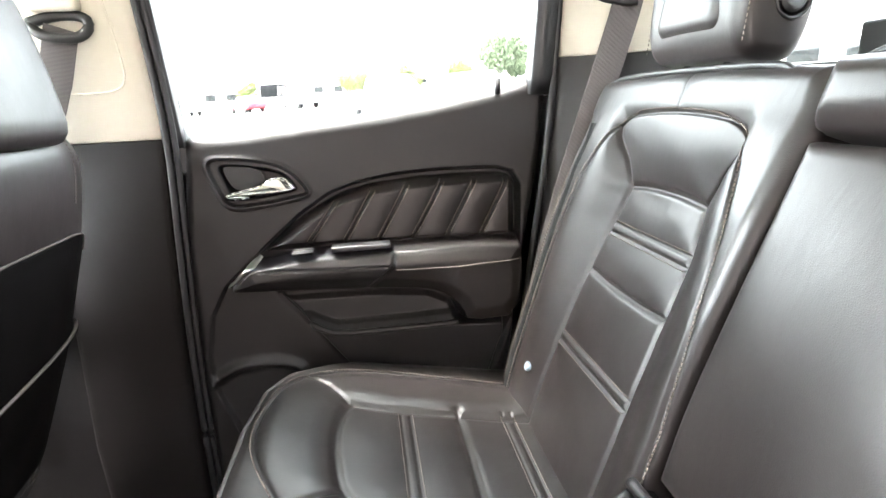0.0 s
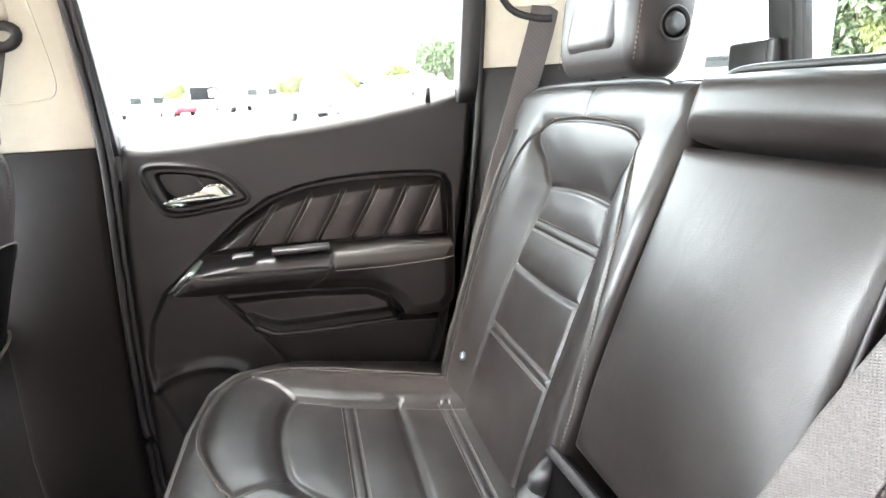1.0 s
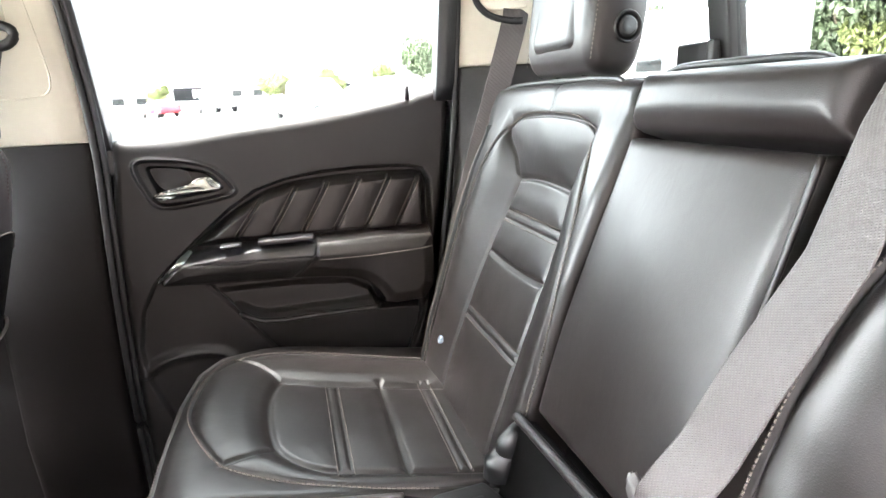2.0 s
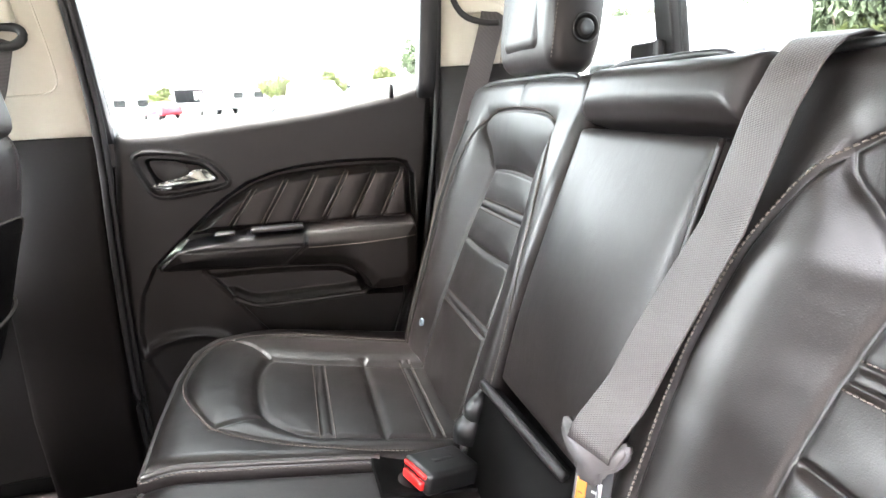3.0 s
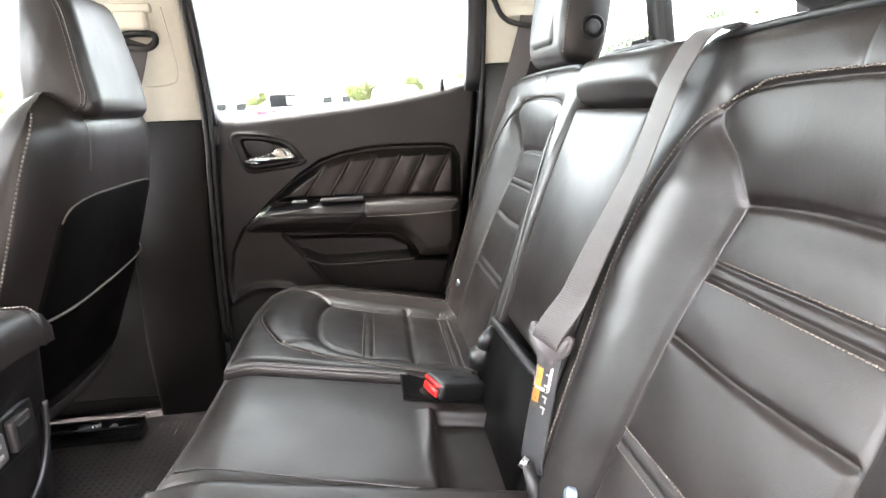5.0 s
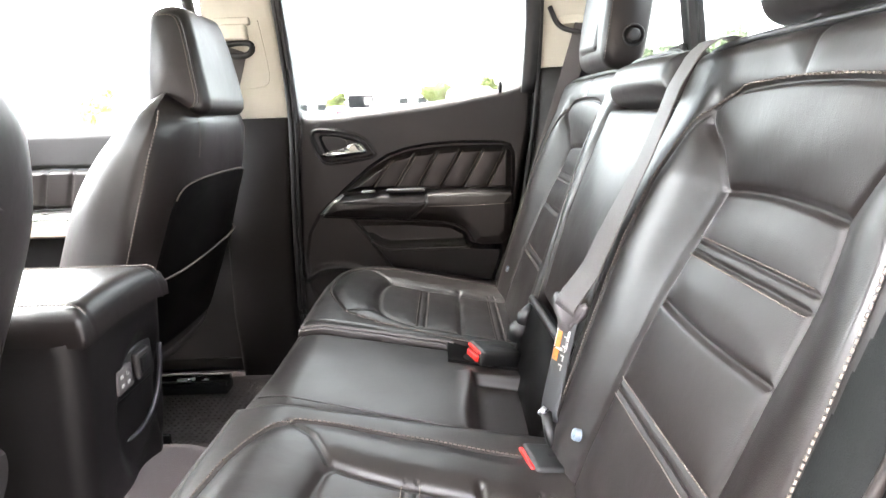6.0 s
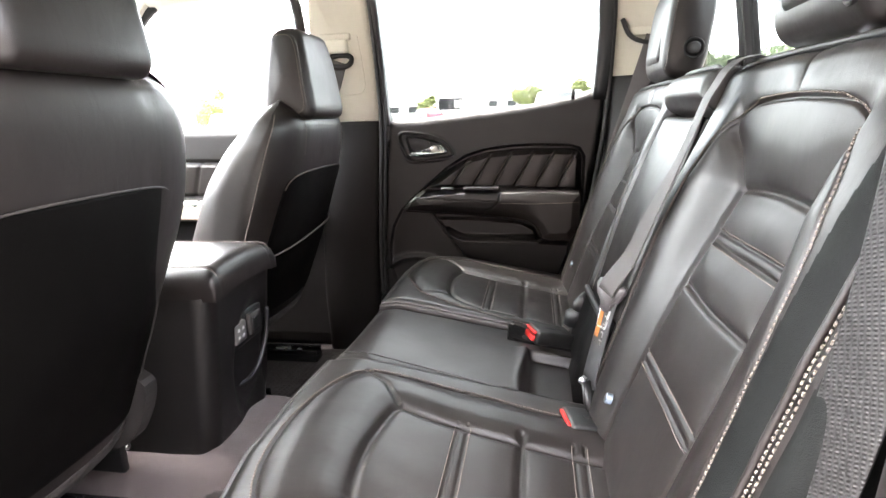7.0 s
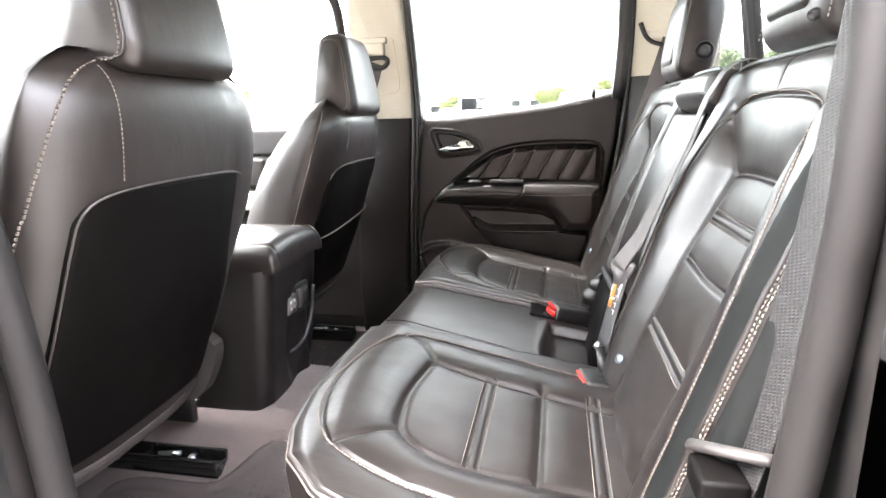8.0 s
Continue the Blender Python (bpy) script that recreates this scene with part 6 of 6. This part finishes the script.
part("pocket_rim", tube(resample(trim_edge, 0.008), 0.0045, 8), GLOSSY, console, "glossy rim of the rear storage pocket")
# padded lid
U_, V_ = np.meshgrid(np.linspace(-1, 1, 80), np.linspace(0, 1, 90), indexing="ij")
Xl = -0.98 + (0.98 - 0.415) * V_
Yl = U_ * (0.128 - 0.006 * V_)
e = np.minimum((1 - np.abs(U_)) * 0.128, (1 - V_) * 0.565)
Zl = 0.515 - 0.01 * U_ ** 2 - roll(e, 0.034)
for d in (-0.098, 0.098):
    Zl = Zl - 0.003 * np.exp(-((Yl - d) / 0.0035) ** 2)
lid = part("lid", sheets(skirted(np.stack([Xl, Yl, Zl], -1), (0, 0, -0.022)))[0], LEATHER, console, "padded black leather lid")
for d in (-0.104, 0.104):
    xs_ = np.linspace(-0.95, -0.418, 80)
    e_ = np.minimum(0.124 - abs(d), -0.415 - xs_)
    zs_ = 0.5172 - 0.01 * (d / 0.125) ** 2 - roll(e_, 0.034)
    part("stitching", stitches(np.stack([xs_, np.full(80, d), zs_], -1), (0.3, 0, 1.0), 0.0056, 0.0046, 0.0013), THREAD, lid, smooth=False)
part("lid_gap", box((-0.97, -0.118, 0.448), (-0.438, 0.118, 0.462), 0.003), TRIM_DARK, console)

# ---- floor mats ----
def floor_mat(sgn, label):
    """A rubber mat that follows the floor and the side of the tunnel."""
    ob = thing("floor_mat", (-0.4, sgn * 0.4, 0.01), label, "floor mat", "floor mats")
    edge = rounded([(-0.76, 0.67), (-0.76, 0.30), (-0.71, 0.245), (-0.535, 0.250), (-0.50, 0.235), (-0.455, 0.185), (-0.40, 0.165), (-0.12, 0.165), (-0.12, 0.67)], 2, True)
    X, Y = np.meshgrid(np.linspace(-0.77, -0.11, 120), np.linspace(0.155, 0.68, 100), indexing="ij")
    d = depth_in(X, Y, edge)
    Z = floor_z(X, Y) + 0.012 + 0.006 * np.exp(-((d - 0.008) / 0.006) ** 2) + 0.002 * np.exp(-((d - 0.032) / 0.004) ** 2) - 0.03 * smooth(-d, 0.0, 0.006)
    geo = sheets(np.stack([X, sgn * Y, Z], -1), np.where(centres(d) > -0.008, 1, 0))
    part("base", geo[1][:2], MAT_RUBBER, ob)
    geos = []
    for i in range(40):
        for j in range(32):
            x, y = -0.74 + i * 0.016, 0.18 + j * 0.016
            if depth_in(np.array([x]), np.array([y]), edge)[0] < 0.042:
                continue
            r_, z = 0.006, float(floor_z(np.array(x), np.array(y))) + 0.0115
            geos.append(([(x - r_, sgn * y, z), (x, sgn * (y - r_), z), (x + r_, sgn * y, z), (x, sgn * (y + r_), z), (x, sgn * y, z + 0.003)], [(0, 1, 4), (1, 2, 4), (2, 3, 4), (3, 0, 4)]))
    part("studs", merge(geos), MAT_RUBBER, ob, kind="stuff", smooth=False)
    return ob


floor_mat(-1, "dark rubber floor mat with raised studs and rim")
floor_mat(1, "dark rubber floor mat with raised studs and rim")


# ---- outside: the lot, parked vehicles, trees ----
def ground_z(x, y):
    return -0.55 + 0.031 * x + 0.019 * y


EYE_XY = (0.05, -0.6)


def spot(az, dist):
    """A place on the lot by its bearing from the cab and its distance."""
    x, y = EYE_XY[0] + dist * math.sin(radians(az)), EYE_XY[1] + dist * math.cos(radians(az))
    return x, y, ground_z(x, y)


CONCRETE = surface("pale_concrete", (0.095, 0.093, 0.09), 0.85, spec=0.3, var=0.25, scale=0.4, grain=0.002, grain_scale=60)
WHITE_PAINT = surface("pale_car_paint", (0.36, 0.36, 0.37), 0.3, coat=0.4, var=0.06)
RED_PAINT = surface("red_car_paint", (0.42, 0.015, 0.03), 0.25, coat=0.6, var=0.05)
SILVER_PAINT = surface("silver_car_paint", (0.42, 0.43, 0.44), 0.3, metal=0.4, coat=0.5, var=0.05)
DARK_GLASS = surface("dark_car_glass", (0.015, 0.017, 0.018), 0.08, spec=0.6, var=0.1, scale=3)
TYRE = surface("black_tyre", (0.02, 0.02, 0.02), 0.8, var=0.2, scale=10)
ALLOY = surface("grey_alloy", (0.45, 0.45, 0.46), 0.35, metal=0.8, var=0.1, scale=10)
LAMP_RED = surface("red_lamp_plastic", (0.45, 0.02, 0.02), 0.2, var=0.1)
BARK = surface("brown_bark", (0.10, 0.075, 0.055), 0.9, var=0.4, scale=6, grain=0.01, grain_scale=30)
LEAF_DARK = surface("green_leaves", (0.080, 0.105, 0.055), 0.6, var=0.5, scale=0.8)
LEAF_PALE = surface("yellow_green_leaves", (0.13, 0.15, 0.045), 0.6, var=0.4, scale=0.8)
WALL_PALE = surface("pale_wall_panel", (0.55, 0.53, 0.50), 0.7, var=0.1, scale=0.5)
ROOF_GREY = surface("grey_roof_sheet", (0.25, 0.25, 0.26), 0.5, var=0.15, scale=0.6)
SIGN_BLACK = surface("black_sign_face", (0.012, 0.012, 0.013), 0.8, spec=0.1, var=0.1)

# unseen wall added beyond the open doorway to cut low sky light
solid("wall_light_block", box((-24, -7.0, -2.2), (26, -6.0, 3.9), 0.05, 2), surface("brown_light_block", (0.10, 0.078, 0.066), 0.85, var=0.15, scale=1.2, grain=0.003, grain_scale=40), "plain brown rendered building front beside the parked truck", "wall", kind="structure", smooth=False)
solid("ground", ([(x, y, ground_z(x, y)) for x, y in ((-3000, -3000), (3000, -3000), (3000, 3000), (-3000, 3000))], [(0, 1, 2, 3)]), CONCRETE, "pale concrete parking lot", "ground", kind="structure", smooth=False)


def car(at, turn, paint, profile, cabin, half_w, label, wheel_r=0.36, axles=(0.95, 3.7), word="car", group="parked vehicles"):
    """A parked vehicle: profile and cabin are side outlines in metres from its tail."""
    ob = thing(word, at, label, word.replace("_", " "), group)
    slope = Vector((-0.031, -0.019, 1)).to_track_quat("Z", "Y").to_matrix().to_4x4()
    m = Matrix.Translation(at) @ slope @ Matrix.Rotation(radians(turn), 4, "Z")

    def hull(outline, w_low, w_top, z_low, z_top):
        n_ = len(outline)
        p_ = []
        for sd in (-1, 1):
            for x, z in outline:
                w = w_low + (w_top - w_low) * min(1, max(0, (z - z_low) / (z_top - z_low)))
                p_.append(m @ Vector((x - 2.4, sd * w, z)))
        f_ = [tuple(range(n_ - 1, -1, -1)), tuple(range(n_, 2 * n_))]
        f_ += [(k, (k + 1) % n_, (k + 1) % n_ + n_, k + n_) for k in range(n_)]
        return p_, f_

    body_ = part("body", hull(profile, half_w, half_w * 0.94, 0.3, 1.1), paint, ob)
    body_.modifiers.new("soft", "BEVEL").width = 0.06
    body_.modifiers["soft"].segments = 3
    z0, z1 = min(z for _, z in cabin), max(z for _, z in cabin)
    cab = part("cabin", hull(cabin, half_w * 0.93, half_w * 0.74, z0, z1), paint, ob)
    cab.modifiers.new("soft", "BEVEL").width = 0.04
    # side windows and end screens set proud of the cabin
    xa, xb = min(x for x, _ in cabin), max(x for x, _ in cabin)
    ta, tb = min(x for x, z in cabin if z > z1 - 0.05), max(x for x, z in cabin if z > z1 - 0.05)
    for sd in (-1, 1):
        for a, b in ((0.06, 0.47), (0.53, 0.94)):
            def at_(u, v):
                x = (xa + (ta - xa) * v) * (1 - u) + (xb + (tb - xb) * v) * u
                w = half_w * (0.93 + (0.74 - 0.93) * v) + 0.012
                return m @ Vector((x - 2.4, sd * w, z0 + (z1 - z0) * v))
            q = [at_(a, 0.12), at_(b, 0.12), at_(b, 0.86), at_(a, 0.86)]
            q += [p - (m.to_3x3() @ Vector((0, sd * 0.02, 0))) for p in q]
            part("side_window", (q, [(0, 1, 2, 3), (7, 6, 5, 4), (0, 4, 5, 1), (1, 5, 6, 2), (2, 6, 7, 3), (3, 7, 4, 0)]), DARK_GLASS, ob, smooth=False)
    for xe, te, sd in ((xa, ta, -1), (xb, tb, 1)):
        q = [m @ Vector((xe + (te - xe) * v - 2.4 + sd * 0.012, w * half_w * (0.93 - 0.19 * v) * 0.86, z0 + (z1 - z0) * v)) for v, w in ((0.1, -1), (0.1, 1), (0.88, 1), (0.88, -1))]
        q += [p - (m.to_3x3() @ Vector((sd * 0.03, 0, 0))) for p in q]
        part("screen", (q, [(0, 1, 2, 3), (7, 6, 5, 4), (0, 4, 5, 1), (1, 5, 6, 2), (2, 6, 7, 3), (3, 7, 4, 0)]), DARK_GLASS, ob, smooth=False)
    for x in axles:
        for sd in (-1, 1):
            wm = m @ Matrix.Translation((x - 2.4, sd * (half_w - 0.11), wheel_r)) @ Matrix.Rotation(-sd * math.pi / 2, 4, "X")
            wheel = part("wheel", lathe([(0.0, -0.11), (wheel_r * 0.9, -0.11), (wheel_r, -0.08), (wheel_r, 0.09), (wheel_r * 0.92, 0.12), (wheel_r * 0.66, 0.12), (wheel_r * 0.66, 0.10), (0.0, 0.10)], wm, 24), TYRE, ob)
            part("rim", lathe([(wheel_r * 0.64, 0.09), (wheel_r * 0.62, 0.118), (wheel_r * 0.3, 0.105), (0.06, 0.125), (0.0, 0.125)], wm, 10), ALLOY, wheel)
    for sd in (-1, 1):
        x_t = min(x for x, _ in profile)
        part("tail_lamp", box((x_t - 2.4 - 0.015, sd * half_w * 0.82 - 0.09, 0.80), (x_t - 2.4 + 0.08, sd * half_w * 0.82 + 0.09, 1.02), 0.02, 2, m), LAMP_RED, ob)
        x_h = max(x for x, _ in profile)
        part("headlight", box((x_h - 2.4 - 0.10, sd * half_w * 0.78 - 0.14, 0.72), (x_h - 2.4 + 0.01, sd * half_w * 0.78 + 0.14, 0.88), 0.02, 2, m), ALLOY, ob)
    return ob


PICKUP = [(0.0, 0.55), (0.0, 1.12), (1.95, 1.14), (2.0, 1.16), (4.0, 1.16), (5.0, 1.10), (5.25, 0.95), (5.3, 0.5), (5.0, 0.4), (0.1, 0.45)]
PICKUP_CAB = [(1.95, 1.12), (2.05, 1.78), (2.4, 1.84), (3.4, 1.83), (4.1, 1.14)]
SEDAN = [(0.0, 0.5), (0.03, 0.98), (0.7, 1.02), (3.4, 0.97), (4.4, 0.85), (4.6, 0.7), (4.6, 0.4), (0.1, 0.32)]
SEDAN_CAB = [(0.5, 0.99), (1.2, 1.42), (1.7, 1.46), (2.4, 1.44), (3.4, 0.97)]
SUV = [(0.0, 0.5), (0.0, 1.12), (3.6, 1.10), (4.6, 1.0), (4.8, 0.8), (4.8, 0.42), (0.1, 0.38)]
SUV_CAB = [(0.08, 1.1), (0.35, 1.72), (0.7, 1.78), (2.5, 1.76), (3.5, 1.1)]

car(spot(-5.2, 56), 178, WHITE_PAINT, PICKUP, PICKUP_CAB, 0.98, "white pickup truck parked across the lot", 0.40, (1.1, 4.4), "pickup_truck")
car(spot(-10.2, 56), 182, RED_PAINT, SEDAN, SEDAN_CAB, 0.9, "red sedan parked across the lot", 0.33, (0.9, 3.7))
car(spot(2.9, 27), 1, WHITE_PAINT, PICKUP, PICKUP_CAB, 0.98, "white pickup truck seen from its red tail lamp end", 0.40, (1.1, 4.4), "pickup_truck")
car(spot(7.6, 40), 175, SILVER_PAINT, SEDAN, SEDAN_CAB, 0.9, "silver sedan in the parking row", 0.33, (0.9, 3.7))
car(spot(10.5, 30), 170, WHITE_PAINT, SUV, SUV_CAB, 0.95, "white sport utility vehicle in the parking row", 0.37, (0.9, 3.8))
car(spot(-15.5, 60), 178, SILVER_PAINT, SUV, SUV_CAB, 0.95, "silver sport utility vehicle far across the lot", 0.37, (0.9, 3.8))
car(spot(-29.5, 36), 182, RED_PAINT, SUV, SUV_CAB, 0.95, "red sport utility vehicle beyond the front window", 0.37, (0.9, 3.8))
car(spot(20.0, 55), 175, WHITE_PAINT, SUV, SUV_CAB, 0.95, "white sport utility vehicle beside the trees", 0.37, (0.9, 3.8))

# camper behind the cab
at = spot(38.0, 21)
camper = thing("camper", at, "white box camper with dark square windows", "camper", "parked vehicles")
m = Matrix.Translation(at) @ Matrix.Rotation(radians(-35), 4, "Z")
part("body", box((-3.4, -1.2, 0.5), (3.4, 1.2, 2.95), 0.12, 3, m), WHITE_PAINT, camper)
for x in (-2.4, -1.0, 0.5, 1.9):
    w_ = part("window", box((x - 0.40, -1.235, 1.15), (x + 0.40, -1.19, 1.75), 0.03, 2, m), DARK_GLASS, camper, "dark square camper window")
    part("window_frame", box((x - 0.46, -1.222, 1.09), (x + 0.46, -1.195, 1.81), 0.02, 2, m), ALLOY, w_)
part("stripe", box((-3.3, -1.21, 0.80), (3.3, -1.19, 0.92), 0.005, 1, m), ROOF_GREY, camper)
part("skirt", box((-3.2, -1.1, 0.3), (3.2, 1.1, 0.55), 0.03, 2, m), ROOF_GREY, camper)
for x in (-0.9, 0.1):
    part("wheel", lathe([(0.0, -0.1), (0.36, -0.1), (0.36, 0.1), (0.2, 0.12), (0.0, 0.12)], m @ Matrix.Translation((x, -1.08, 0.36)) @ Matrix.Rotation(math.pi / 2, 4, "X"), 20), TYRE, camper)
part("roof_unit", box((-0.6, -0.4, 2.94), (0.4, 0.4, 3.2), 0.08, 3, m), WHITE_PAINT, camper)

# roadside sign
at = spot(-7.6, 80)
sign = thing("road_sign", at, "black sign board with pale bars on two posts", "sign")
m = Matrix.Translation(at) @ Matrix.Rotation(radians(7.6), 4, "Z")
part("board", box((-1.7, -0.15, 1.15), (1.7, 0.15, 2.75), 0.04, 2, m), SIGN_BLACK, sign)
for x, w_ in ((0.72, 0.40), (1.30, 0.40)):
    part("bar", box((x - w_ / 2, -0.17, 1.45), (x + w_ / 2, -0.152, 2.45), 0.005, 1, m), WALL_PALE, sign)
for x in (-1.1, 1.1):
    part("post", tube([m @ Vector((x, 0, -0.1)), m @ Vector((x, 0, 1.3))], 0.08, 10), ROOF_GREY, sign)


def shed(az, dist, length, depth, height, turn, label):
    at = spot(az, dist)
    ob = thing("building", at, label, "building", "far buildings")
    m = Matrix.Translation(at) @ Matrix.Rotation(radians(turn), 4, "Z")
    wall = part("wall", box((-length / 2, -depth / 2, -1.5), (length / 2, depth / 2, height), 0.02, 1, m), WALL_PALE, ob, smooth=False)
    part("roof", box((-length / 2 - 0.4, -depth / 2 - 0.4, height), (length / 2 + 0.4, depth / 2 + 0.4, height + 0.35), 0.05, 2, m), ROOF_GREY, ob)
    n_ = int(length / 4)
    for k in range(n_):
        x = -length / 2 + (k + 0.5) * length / n_
        w_ = part("window", box((x - 1.1, -depth / 2 - 0.05, 1.0), (x + 1.1, -depth / 2 + 0.02, 2.4), 0.02, 1, m), DARK_GLASS, wall, smooth=False)
    return ob


shed(3.6, 120, 16, 10, 3.6, -3, "low pale building with a grey flat roof")
shed(-14.0, 140, 26, 12, 3.2, 10, "long low pale building far off")
shed(-1.5, 150, 14, 10, 3.4, 0, "small pale building far off")


def tree(az, dist, height, spread, leaf, label, seed, leaves=3000, size=0.16, low=0.3):
    """A tapered trunk with limbs and a crown of many small leaf clumps in several lobes."""
    rnd = random.Random(seed)
    at = spot(az, dist)
    ob = thing("tree", at, label, "tree", "trees")
    base = Vector(at)
    trunk = [base + Vector((0.1 * math.sin(k * 1.3 + seed), 0.1 * math.cos(k * 1.7), height * 0.55 * k / 6 - 0.1)) for k in range(7)]
    tk = part("trunk", tube(trunk, [0.05 * height ** 0.7 * (1 - 0.10 * k) for k in range(7)], 8), BARK, ob)
    lobes = []
    for k in range(11):
        a, r = rnd.uniform(0, 6.28), spread * rnd.uniform(0.15, 0.75)
        z = height * rnd.uniform(low + 0.1, 0.92)
        c = base + Vector((r * math.cos(a), r * math.sin(a), z))
        lobes.append((c, spread * rnd.uniform(0.25, 0.48)))
        start = trunk[min(6, 2 + k % 5)]
        mid_ = (start + c) / 2 + Vector((0, 0, -0.08 * height * rnd.random()))
        part("limb", tube([start, mid_, c], [0.022 * height ** 0.7, 0.014 * height ** 0.7, 0.005 * height ** 0.7], 6), BARK, tk)
    pts, faces = [], []
    for _ in range(leaves):
        c, r = lobes[rnd.randrange(len(lobes))]
        d = Vector((rnd.gauss(0, 1), rnd.gauss(0, 1), rnd.gauss(0, 0.8)))
        d = d.normalized() * r * (0.35 + 0.75 * rnd.random() ** 0.5)
        p = c + d
        q = Euler((rnd.uniform(0, 6.28), rnd.uniform(0, 6.28), rnd.uniform(0, 6.28))).to_matrix()
        s = size * rnd.uniform(0.5, 1.3)
        n_ = len(pts)
        for v in ((-1, 0, 0), (-0.2, 0.45, 0.2), (1, 0, -0.15), (-0.2, -0.45, 0.2)):
            pts.append(p + q @ (Vector(v) * s))
        faces += [(n_, n_ + 1, n_ + 2), (n_, n_ + 2, n_ + 3)]
    part("crown", (pts, faces), leaf, ob, kind="stuff", smooth=False)
    return ob


tree(14.1, 62, 5.5, 3.2, LEAF_DARK, "broad dark green tree at the edge of the lot", 3, 6000, 0.25)
tree(16.5, 66, 5.2, 2.8, LEAF_DARK, "round dark green tree at the edge of the lot", 4, 4200, 0.25)
tree(5.2, 70, 3.7, 1.7, LEAF_PALE, "young yellow-green tree on the lot's verge", 5)
tree(10.4, 72, 3.6, 2.6, LEAF_PALE, "young yellow-green tree on the lot's verge", 6)
tree(-0.6, 66, 2.9, 1.5, LEAF_PALE, "small yellow-green tree on the lot's verge", 7)
tree(0.9, 70, 3.5, 1.4, LEAF_PALE, "small yellow-green tree on the lot's verge", 8)
tree(-9.9, 72, 3.1, 1.3, LEAF_PALE, "small yellow-green tree beside the sign", 9)
tree(-30.5, 50, 3.8, 1.7, LEAF_PALE, "small yellow-green tree beyond the front window", 10)
tree(34.5, 52, 5.6, 3.0, LEAF_DARK, "leafy green tree behind the truck", 11, 6500, 0.30)
tree(38.6, 58, 5.8, 3.0, LEAF_DARK, "leafy green tree behind the truck", 12, 6500, 0.30)
tree(26.0, 60, 5.6, 3.6, LEAF_DARK, "leafy green tree behind the truck", 13, 4200, 0.25)
tree(44.0, 46, 5.0, 3.4, LEAF_DARK, "leafy green tree behind the truck", 14, 4200, 0.25)
tree(50.0, 36, 10.5, 5.5, LEAF_DARK, "tall green tree behind the truck", 15, 30000, 0.34, 0.12)
tree(57.0, 34, 9.5, 5.0, LEAF_PALE, "tall pale green tree behind the truck", 16, 28000, 0.26, 0.12)
tree(21.0, 70, 5.4, 3.2, LEAF_DARK, "leafy green tree behind the truck", 17, 4000, 0.25)
